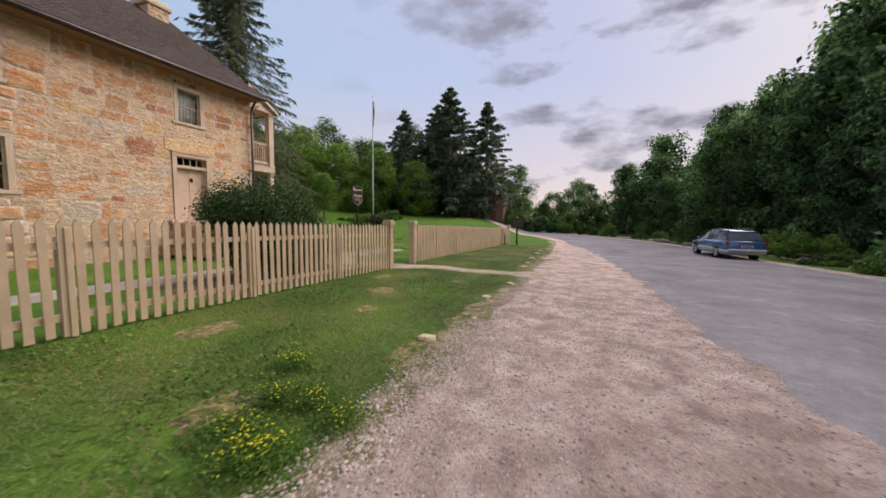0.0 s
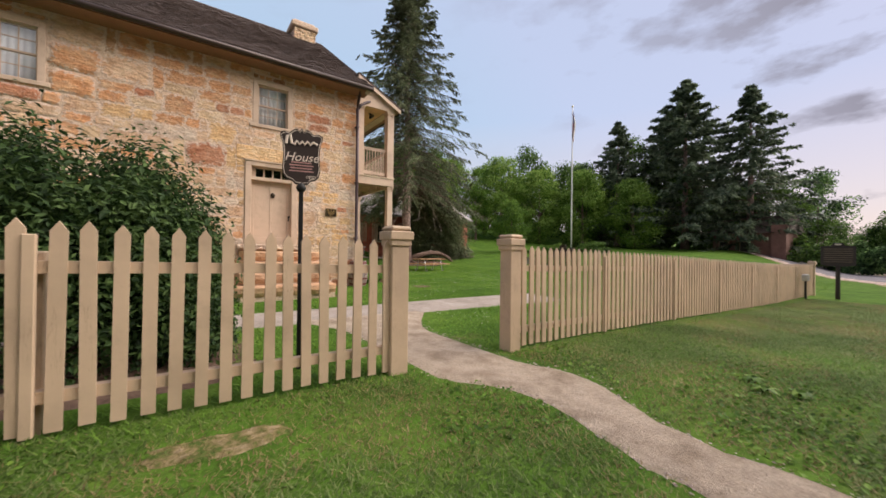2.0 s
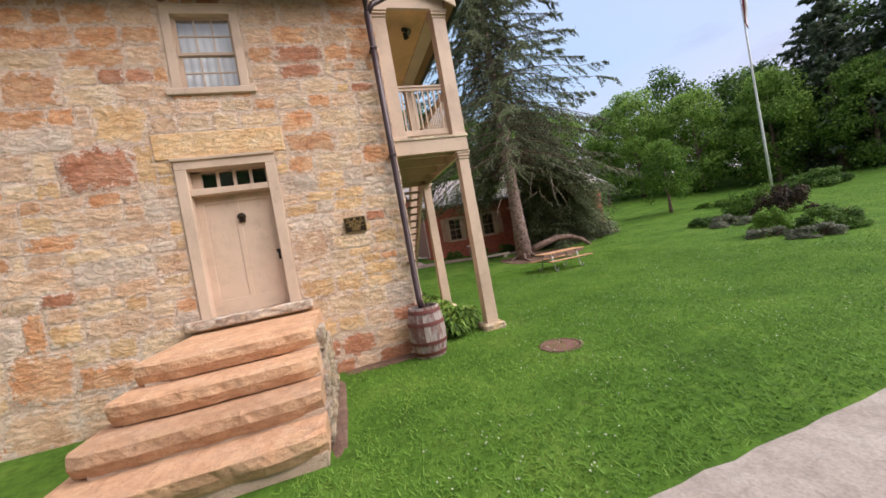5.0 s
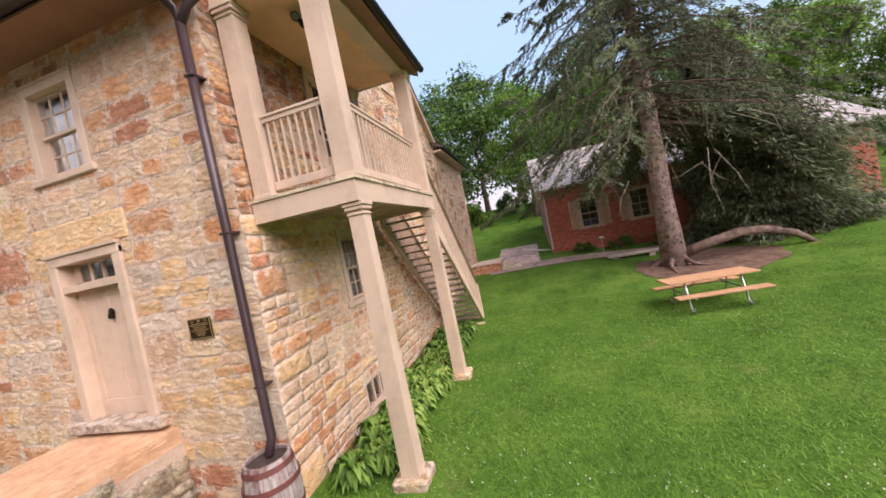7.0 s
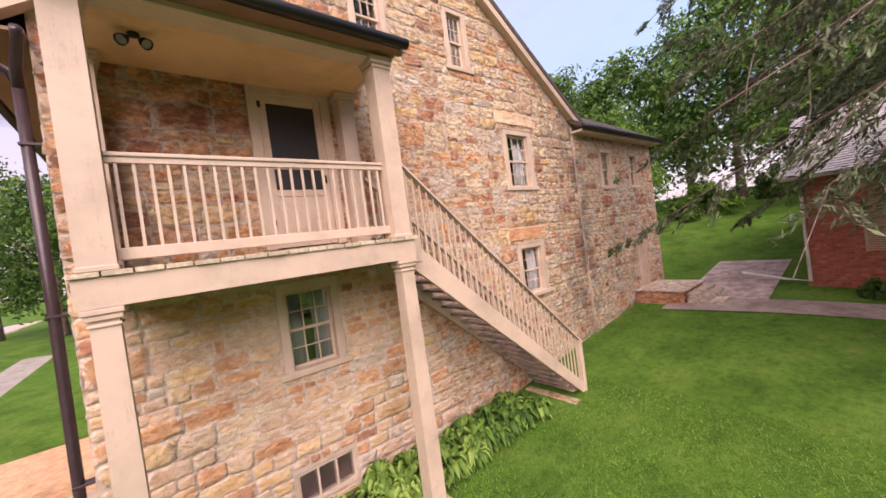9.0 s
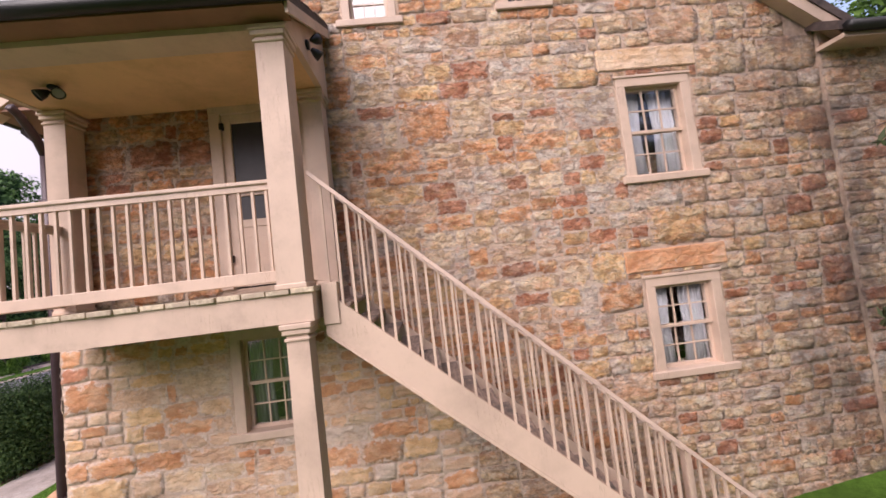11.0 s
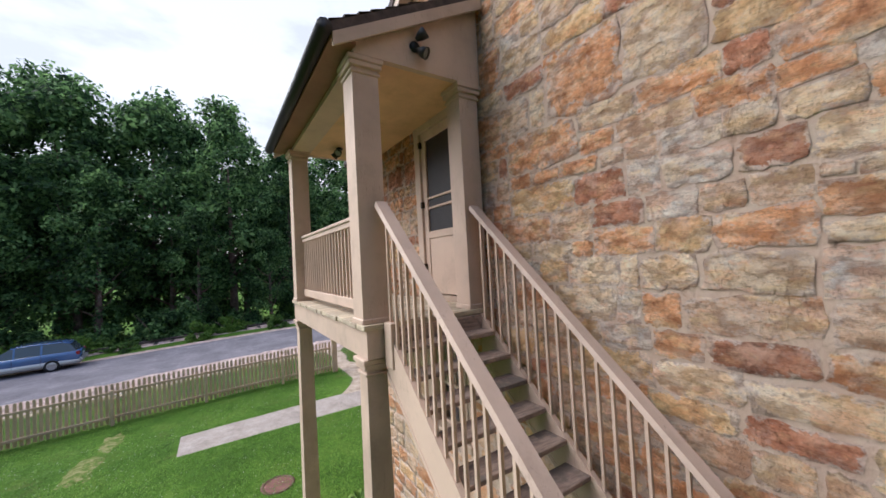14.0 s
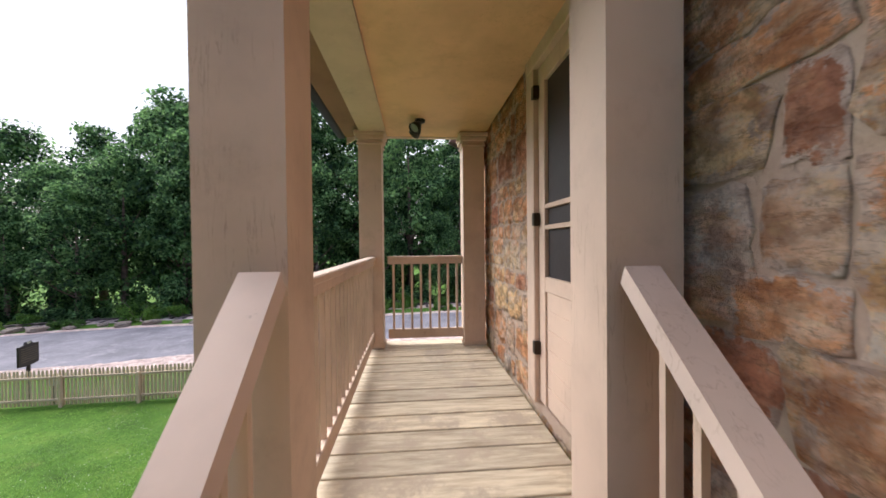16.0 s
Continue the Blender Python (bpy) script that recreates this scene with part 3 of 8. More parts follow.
strip("gravel_verge", lambda y: 8.2 + road_shift(y), lambda y: 9.1 + road_shift(y), RY, GRAVEL, 0.014, "narrow pale gravel verge beyond the road", "gravel", 4, 0.0, 0.2, 8)
PY = np.arange(-14, 16.7, 0.25)
strip("path_along_house", lambda y: -9.25, lambda y: -7.75, PY, CONCRETE, 0.02, "pale pinkish concrete path along the house", "path", 6, 0.04, 0.04, 11)


def path_edges(x):
    """South and north edge of the trodden path at x."""
    out = float(smooth_step(-4.6, -4.0, x))
    wob = (0.16 * noise.noise((x * 1.3, 2, 0)) + 0.10 * noise.noise((x * 3.7, 6, 0))) * float(smooth_step(-5, -3.5, x))
    flare = 0.7 * float(smooth_step(-1.7, -0.7, x))
    return (9.95 - 1.0 * float(smooth_step(-6.6, -9.0, x)) + out * (0.42 - 0.25 * float(smooth_step(-3.8, -2.4, x))) + wob - flare,
            11.22 + 1.5 * float(smooth_step(-6.2, -8.8, x)) + out * (0.14 - 0.45 * float(smooth_step(-3.8, -2.8, x))) - wob + flare)


def gate_path():
    v, f = [], []
    xs = np.arange(-8.6, -0.6, 0.2)
    for x in xs:
        y0, y1 = path_edges(x)
        for k in range(7):
            y = y0 + (y1 - y0) * k / 6
            v.append((x, y, float(ground_z(x, y)) + (0.016 if 0 < k < 6 else -0.02)))
    for j in range(len(xs) - 1):
        for k in range(6):
            f.append((j * 7 + k, (j + 1) * 7 + k, (j + 1) * 7 + k + 1, j * 7 + k + 1))
    tagged(new("gate_path", mesh_of("gate_path", v, f, PATH_GRAVEL, True)), "trodden gravel path through the gate", "path", "", "structure")


gate_path()

# ---- the stone house ----
FX, SY = -13.67, 12.94          # front wall plane, side wall plane
EAVE, RIDGE, RX = 7.0, 10.86, -19.1
SLOPE = (RIDGE - EAVE) / 5.43
YEND = 0.6
RXB = -24.5                     # rear of the main block


def gable_top(u):
    return RIDGE - SLOPE * abs(-u - RX)


class Plane:
    """A wall face: u runs along it, v is height, w stands out of it."""

    def __init__(self, kind, at):
        self.kind, self.at = kind, at

    def p(self, u, v, w=0.0):
        return (self.at + w, u, v) if self.kind == "x" else (-u, self.at + w, v)

    def matrix(self):
        if self.kind == "x":
            return Matrix(((0, 0, 1, self.at), (1, 0, 0, 0), (0, 1, 0, 0), (0, 0, 0, 1)))
        return Matrix(((-1, 0, 0, 0), (0, 0, 1, self.at), (0, 1, 0, 0), (0, 0, 0, 1)))

    def block(self, b, u0, u1, v0, v1, w0, w1, bev=0.0):
        p, q = self.p(u0, v0, w0), self.p(u1, v1, w1)
        return b.box(*sorted((p[0], q[0])), *sorted((p[1], q[1])), *sorted((p[2], q[2])), bev)


FRONT, SIDE, WING = Plane("x", FX), Plane("y", SY), Plane("y", SY + 0.06)

house = thing("house", "two-storey stone house of mottled orange and cream sandstone", "house")


def slab(plane, u0, u1, v0, top, openings, depth, b):
    """The wall's core, in upright strips round its openings."""
    cuts = sorted({u0, u1, *[o[0] for o in openings], *[o[1] for o in openings], *([-RX] if u0 < -RX < u1 else [])})
    for a, c in zip(cuts[:-1], cuts[1:]):
        mid, lo = (a + c) / 2, v0
        holes = sorted((o[2], o[3]) for o in openings if o[0] < mid < o[1])
        spans = []
        for h0, h1 in holes:
            spans.append((lo, h0, h0))
            lo = h1
        spans.append((lo, top(a), top(c)))
        for z0, za, zc in spans:
            if za - z0 < 0.01 and zc - z0 < 0.01:
                continue
            q = [plane.p(a, z0, -depth), plane.p(c, z0, -depth), plane.p(c, z0, 0), plane.p(a, z0, 0),
                 plane.p(a, za, -depth), plane.p(c, zc, -depth), plane.p(c, zc, 0), plane.p(a, za, 0)]
            b.hexa(q)
    b.weld = True
    return b


# openings: along the wall from, to, height from, to
FRONT_OPEN = {"door": (9.52, 10.88, 1.30, 3.74), "upper": (9.68, 10.73, 4.88, 6.20), "upper2": (4.35, 5.45, 4.86, 6.22), "lower2": (4.45, 5.55, 2.05, 3.55),
              "upper3": (1.6, 2.6, 4.86, 6.22)}
SIDE_OPEN = {"pdoor": (15.80, 16.92, 3.97, 6.40), "low": (15.78, 16.70, 2.10, 3.42), "w2": (21.40, 22.45, 4.87, 6.31), "w1": (21.41, 22.45, 2.15, 3.44),
             "a1": (17.65, 18.36, 7.47, 8.80), "a2": (19.90, 20.52, 7.55, 8.85), "cellar": (15.72, 16.62, 0.10, 0.62)}
WING_OPEN = {"w1": (26.0, 26.75, 4.85, 6.05), "w2": (28.1, 28.8, 4.85, 6.05), "d": (28.0, 28.75, 1.0, 3.2)}

wall_front = part("wall_front", slab(FRONT, YEND, SY - 0.5, -0.5, lambda u: EAVE + 0.06, list(FRONT_OPEN.values()), 0.5, Build()), MORTAR, house, "")
wall_side = part("wall_side", slab(SIDE, -FX + 0.0, -RXB, -0.5, gable_top, list(SIDE_OPEN.values()), 0.5, Build()), MORTAR, house, "")
wall_wing = part("wall_wing", slab(WING, -RXB, 30.1, -0.3, lambda u: 6.75, list(WING_OPEN.values()), 0.5, Build()), MORTAR, house, "")
b = Build()
slab(Plane("y", YEND + 0.5), -FX + 0.5, -RXB, -0.5, gable_top, [], 0.5, b)
part("wall_far_end", b, STONES["tan"], house)
part("wall_rear", Build().box(RXB - 0.0, RXB + 0.5, YEND, 7.0, -0.5, EAVE), STONES["tan"], house)
part("wall_wing_rear", Build().box(-30.1, -29.6, 7.0, SY - 0.4, -0.3, 6.75).box(-30.1, RXB, 6.6, 7.1, -0.3, 6.75), STONES["tan"], house)
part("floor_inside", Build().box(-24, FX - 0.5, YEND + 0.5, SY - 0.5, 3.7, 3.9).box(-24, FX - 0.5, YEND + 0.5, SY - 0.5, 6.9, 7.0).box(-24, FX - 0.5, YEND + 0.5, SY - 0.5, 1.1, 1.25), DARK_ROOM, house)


def roof_slope(b, x0, z0, x1, z1, y0, y1, t):
    """A roof plane from the eave (x0, z0) to the ridge (x1, z1)."""
    n = Vector((z0 - z1, 0, x1 - x0)).normalized() * t
    if n.z < 0:
        n = -n
    b.hexa([(x0, y0, z0), (x1, y0, z1), (x1, y1, z1), (x0, y1, z0),
            (x0 + n.x, y0, z0 + n.z), (x1 + n.x, y0, z1 + n.z), (x1 + n.x, y1, z1 + n.z), (x0 + n.x, y1, z0 + n.z)])


def shingle_mesh(name, x0, z0, x1, z1, y0, y1, mat, expo=0.17, width=0.22, axis="y", seed=1):
    """Overlapping shingles from the eave up; pieces lie along y (or x)."""
    r = np.random.default_rng(seed)
    L = math.hypot(x1 - x0, z1 - z0)
    d = np.array([(x1 - x0) / L, (z1 - z0) / L])
    n = np.array([-d[1], d[0]])
    if n[1] < 0:
        n = -n
    V, F = [], []
    rows = int(L / expo)
    for k in range(rows):
        y = y0 - r.uniform(0, width)
        while y < y1:
            w = width * r.uniform(0.6, 1.3)
            a, c = max(y, y0), min(y + w - 0.008, y1)
            y += w
            if c - a < 0.03:
                continue
            s0, s1 = k * expo + r.uniform(-0.012, 0.012), (k + 1) * expo + 0.03
            t0, t1 = 0.022 + r.uniform(0, 0.008), 0.004
            o = len(V)
            for s, t in ((s0, 0), (s0, t0), (s1, t1)):
                q = d * s + n * t
                for yy in (a, c):
                    V.append((x0 + q[0], yy, z0 + q[1]) if axis == "y" else (yy, x0 + q[0], z0 + q[1]))
            F += [(o, o + 1, o + 3, o + 2), (o + 2, o + 3, o + 5, o + 4)]
    return mesh_of(name, V, F, mat)


OV, OVB = 0.62, 0.42                        # eave overhang
ROOF_Y0, ROOF_Y1 = YEND - 0.2, SY + 0.22
ex, ez = FX + OV, EAVE - SLOPE * OV + 0.02
rx_, rz_ = RXB - OVB + 0.07, EAVE - SLOPE * OVB + 0.02
b = Build()
roof_slope(b, ex, ez, RX, RIDGE + 0.02, ROOF_Y0, ROOF_Y1, 0.12)
roof_slope(b, rx_, rz_, RX, RIDGE + 0.02, ROOF_Y0, ROOF_Y1, 0.12)
roof = part("roof", b, SHINGLE, house, "dark brown weathered shingle roof")
nz = Vector((SLOPE, 0, 1)).normalized()
put("shingling", shingle_mesh("shingling", ex + nz.x * 0.12, ez + nz.z * 0.12, RX + nz.x * 0.12, RIDGE + nz.z * 0.12, ROOF_Y0, ROOF_Y1, SHINGLE), roof)["kind"] = "stuff"
# soffit, fascia and gutter along the front eave
part("soffit", Build().box(FX, ex - 0.03, ROOF_Y0 + 0.05, ROOF_Y1 - 0.05, ez - 0.05, ez - 0.01), SOFFIT_PAINT, house)
part("front_gutter", Build().tube([(ex + 0.06, ROOF_Y0, ez + 0.02), (ex + 0.06, ROOF_Y1, ez + 0.02)], 0.075, 10), BROWN_METAL, house, "dark brown half-round gutter", None, True)
b = Build()
for sx, se, sz in ((1, ex, ez), (-1, rx_, rz_)):
    p0, p1 = Vector((se, 0, sz)), Vector((RX, 0, RIDGE + 0.02))
    n = Vector((p0.z - p1.z, 0, p1.x - p0.x)).normalized()
    n = n if n.z > 0 else -n
    q0, q1 = p0 - n * 0.16, p1 - n * 0.16
    b.hexa([(q0.x, SY + 0.02, q0.z), (q1.x, SY + 0.02, q1.z), (q1.x, SY + 0.20, q1.z), (q0.x, SY + 0.20, q0.z),
            (p0.x, SY + 0.02, p0.z), (p1.x, SY + 0.02, p1.z), (p1.x, SY + 0.20, p1.z), (p0.x, SY + 0.20, p0.z)])
part("bargeboard", b, PAINT, house, "cream painted bargeboard along the gable")

# rear wing roof
b = Build()
WE = SY + 0.06 + 0.35
b.hexa([(-30.4, WE, 6.55), (RXB + 0.1, WE, 6.55), (RXB + 0.1, 9.9, 8.7), (-30.4, 9.9, 8.7), (-30.4, WE, 6.68), (RXB + 0.1, WE, 6.68), (RXB + 0.1, 9.9, 8.83), (-30.4, 9.9, 8.83)])
b.hexa([(-30.4, 6.3, 6.55), (RXB + 0.1, 6.3, 6.55), (RXB + 0.1, 9.9, 8.7), (-30.4, 9.9, 8.7), (-30.4, 6.3, 6.68), (RXB + 0.1, 6.3, 6.68), (RXB + 0.1, 9.9, 8.83), (-30.4, 9.9, 8.83)])
part("wing_roof", b, SHINGLE, house, "dark shingle roof of the rear wing")
part("wing_gutter", Build().tube([(-30.5, WE + 0.06, 6.56), (RXB + 0.05, WE + 0.06, 6.56)], 0.075, 10), BLACK_METAL, house, "", None, True)
part("wing_soffit", Build().box(-30.35, RXB + 0.05, SY + 0.06, WE, 6.44, 6.50), PAINT, house)


def chimney():
    ch = Build().box(-19.80, -18.40, 11.82, 12.72, 9.4, 11.02, 0.02).box(-19.92, -18.28, 11.70, 12.84, 11.02, 11.24, 0.04).box(-19.80, -18.40, 11.82, 12.72, 11.24, 11.36, 0.03)
    c = part("chimney", ch, MORTAR, house, "squat buff stone chimney")
    V = Build()
    r = np.random.default_rng(5)
    z = 10.10
    while z < 10.88:
        h = r.uniform(0.14, 0.22)
        for face in range(2):
            s = 0.0
            L = 0.9 if face == 0 else 1.4
            while s < L - 0.05:
                w = min(r.uniform(0.22, 0.45), L - s)
                if face == 0:
                    V.box(-18.41, -18.375, 11.82 + s + 0.008, 11.82 + s + w - 0.008, z + 0.008, z + h - 0.008, 0.008)
                else:
                    V.box(-19.80 + s + 0.008, -19.80 + s + w - 0.008, 12.71, 12.745, z + 0.008, z + h - 0.008, 0.008)
                s += w
        z += h
    part("stonework", V, STONES["cream"], c)["kind"] = "stuff"


chimney()

# ---- stones of the walls ----


def stone_variants(count=18):
    """Rough quarried blocks: an uneven outline with knocked-off corners and a rock face."""
    out = []
    r = np.random.default_rng(21)
    nx, ny = 7, 5
    for k in range(count):
        gx, gy = np.meshgrid(np.linspace(-0.5, 0.5, nx), np.linspace(-0.5, 0.5, ny))
        rim = np.maximum(abs(gx), abs(gy)) > 0.49
        corner = (abs(gx) > 0.49) & (abs(gy) > 0.49)
        gx = gx + np.where(rim, r.uniform(-0.042, 0.042, gx.shape), r.uniform(-0.04, 0.04, gx.shape))
        gy = gy + np.where(rim, r.uniform(-0.075, 0.075, gx.shape), r.uniform(-0.05, 0.05, gx.shape))
        gx, gy = np.where(corner, gx * r.uniform(0.90, 1.0, gx.shape), gx), np.where(corner, gy * r.uniform(0.84, 1.0, gx.shape), gy)
        lean = r.normal(scale=0.5, size=2)
        gz = np.array([[1.15 + 0.75 * noise.noise((x * 2.6, y * 1.9, k * 3.7)) + 0.45 * noise.noise((x * 6, y * 4.5, k * 2.1)) for x, y in zip(a, c)] for a, c in zip(gx, gy)])
        gz = np.where(rim, r.uniform(0.25, 1.0, gx.shape), gz + lean[0] * gx + lean[1] * gy)
        n = nx * ny
        v = np.stack([gx.ravel(), gy.ravel(), gz.ravel()], 1)
        ring = [i for i in range(nx)] + [nx - 1 + nx * i for i in range(1, ny)] + [n - 1 - i for i in range(1, nx)] + [nx * (ny - 1 - i) for i in range(1, ny - 1)]
        v = np.concatenate([v, np.c_[v[ring][:, :2] * 1.01, np.full(len(ring), -0.9)]])
        f = [(a, a + 1, a + nx + 1, a + nx) for y in range(ny - 1) for a in range(y * nx, y * nx + nx - 1)]
        L = len(ring)
        f += [(ring[i], n + i, n + (i + 1) % L, ring[(i + 1) % L]) for i in range(L)]
        edge = np.concatenate([np.where(rim, 1.0, 0.0).ravel(), np.ones(L)])
        out.append((v, f, edge))
    return out


def arris(me, values):
    """How near each corner of the mesh lies to a stone's edge."""
    at = me.attributes.new("arris", "FLOAT", "POINT")
    at.data.foreach_set("value", np.asarray(values, np.float32))
    return me


VARIANTS = stone_variants()
CLASSES = list(STONES)


def lay(u0, u1, v0, top, openings, weights, seed, bmin=0.40, bmax=0.62, aspect=(1.0, 2.4), small=0.25, wmax=0.72, gap=(-0.006, 0.024)):
    """Random coursed rubble: bands cut into short lengths, each one, two or three stones high."""
    r = np.random.default_rng(seed)
    out, v = [], v0

    def stone(a, c, lo, hi):
        if hi - lo < 0.05 or c - a < 0.06 or min(top(a), top(c)) < hi - 0.03:
            return
        um, vm = (a + c) / 2, (lo + hi) / 2
        g = r.uniform(*gap)
        wt = np.array(weights(um, vm), float)
        cl = r.choice(len(CLASSES), p=wt / wt.sum())
        out.append((um, vm + 0.03 * noise.noise((um * 0.7, vm * 0.5, seed)), c - a - g, hi - lo - g, cl, int(r.integers(len(VARIANTS))), r.normal(0, 0.024), r.uniform(0.004, 0.016)))

    def row(a, c, lo, hi):
        s = a
        while s < c - 0.02:
            w = min(max((hi - lo) * r.uniform(*aspect), 0.15), wmax)
            if c - s - w < 0.14:
                w = c - s
            stone(s, s + w, lo, hi)
            s += w

    while v < 12:
        h = r.uniform(bmin, bmax)
        cuts = sorted({u0, u1, *[e for o in openings if o[3] > v and o[2] < v + h for e in o[:2]]})
        for a, c in zip(cuts[:-1], cuts[1:]):
            mid = (a + c) / 2
            spans = [(v, v + h)]
            for o in openings:
                if o[0] <= mid <= o[1]:
                    spans = [q for lo, hi in spans for q in ((lo, min(hi, o[2])), (max(lo, o[3]), hi)) if q[1] - q[0] > 0.04]
            for lo, hi in spans:
                s = a
                while s < c - 0.02:
                    w = r.uniform(0.55, 1.7)
                    if c - s - w < 0.4:
                        w = c - s
                    e = s + w
                    k = r.random()
                    if hi - lo < 0.24 or (k < 0.20 and w < 1.2):
                        row(s, e, lo, hi)
                    elif k < 1 - small or hi - lo < 0.4:
                        m = lo + (hi - lo) * r.uniform(0.34, 0.66)
                        row(s, e, lo, m)
                        row(s, e, m, hi)
                    else:
                        m1, m2 = lo + (hi - lo) * r.uniform(0.24, 0.40), lo + (hi - lo) * r.uniform(0.58, 0.76)
                        row(s, e, lo, m1)
                        row(s, e, m1, m2)
                        row(s, e, m2, hi)
                    s = e
        v += h
    return out


def set_stones(wall, plane, stones, near, limit=300, kinds=STONES, proud=1.0):
    """The nearest stones as pieces of their own, the rest joined."""
    order = sorted(stones, key=near)
    m0 = plane.matrix()
    cache = {}
    for (u, v, w, h, cl, va, tw, dp) in order[:limit]:
        key = (cl, va)
        if key not in cache:
            cache[key] = arris(mesh_of("stone", VARIANTS[va][0], VARIANTS[va][1], kinds[CLASSES[cl]], True), VARIANTS[va][2])
        put("stone", cache[key], wall, m0 @ Matrix.Translation((u, v, 0)) @ Matrix.Rotation(tw, 4, "Z") @ Matrix.Diagonal((w, h, dp * proud, 1)))
    V, F, I, E, o = [], [], [], [], 0
    mm = np.array(m0)
    for (u, v, w, h, cl, va, tw, dp) in order[limit:]:
        a, f, e = VARIANTS[va]
        E.append(e)
        c, s = math.cos(tw), math.sin(tw)
        q = np.stack([u + c * a[:, 0] * w - s * a[:, 1] * h, v + s * a[:, 0] * w + c * a[:, 1] * h, a[:, 2] * dp * proud], 1)
        V.append(q @ mm[:3, :3].T + mm[:3, 3])
        F += [tuple(i + o for i in t) for t in f]
        I += [cl] * len(f)
        o += len(a)
    if V:
        ob = put("stonework", arris(mesh_of("stonework", np.concatenate(V), F, [kinds[k] for k in CLASSES], True, I), np.concatenate(E)), wall)
        ob["kind"] = "stuff"


# cream ochre orange red grey tan
def front_mix(u, v):
    hi = float(smooth_step(4.4, 5.5, v + 0.8 * noise.noise((u * 0.5, v * 0.5, 3)))) * (1 - 0.55 * float(smooth_step(11.0, 12.0, u)))
    k = max(0.0, noise.noise((u * 0.45, v * 0.6, 31)))
    if v < 0.75 and u > 11.0:
        return [0.14, 0.02, 0.06, 0.36, 0.12, 0.30]
    if u > 8.6 and v < 4.6:
        return [0.26, 0.34, 0.04, 0.02, 0.08, 0.26]
    return [0.20 - 0.16 * hi, 0.10 - 0.05 * hi, 0.24 + 0.50 * hi + 0.3 * k, 0.06 + 0.12 * hi, 0.05 - 0.04 * hi, 0.38 - 0.10 * hi]


def side_mix(u, v):
    k = noise.noise((u * 0.35, v * 0.4, 8))
    porch = 1.0 if u < 17.4 and v > 4.0 else (0.45 if u < 19 and 2.0 < v <= 4.0 else 0.0)
    pale = 0.7 if u > 22.6 or v < 2.0 else 0.0
    if u < 18.5 and v < 3.8:
        return [0.18, 0.20, 0.26, 0.03, 0.02, 0.36]
    return [0.30 - 0.24 * porch, 0.15 * (1 - pale), 0.26 + 0.50 * porch - 0.14 * pale, 0.12 + 0.05 * max(0, k) - 0.04 * pale, 0.14 - 0.11 * porch, 0.15 + 0.3 * pale]


def wing_mix(u, v):
    return [0.22, 0.0, 0.03, 0.10, 0.28, 0.40]


def grown(opens, m, extra=()):
    return [(o[0] - m, o[1] + m, o[2] - m, o[3] + m) for o in opens] + list(extra)


DOOR_LINTEL, W2_LINTEL, W1_LINTEL = (9.25, 11.10, 3.82, 4.22), (21.15, 22.62, 6.45, 6.76), (21.15, 22.62, 3.55, 3.85)


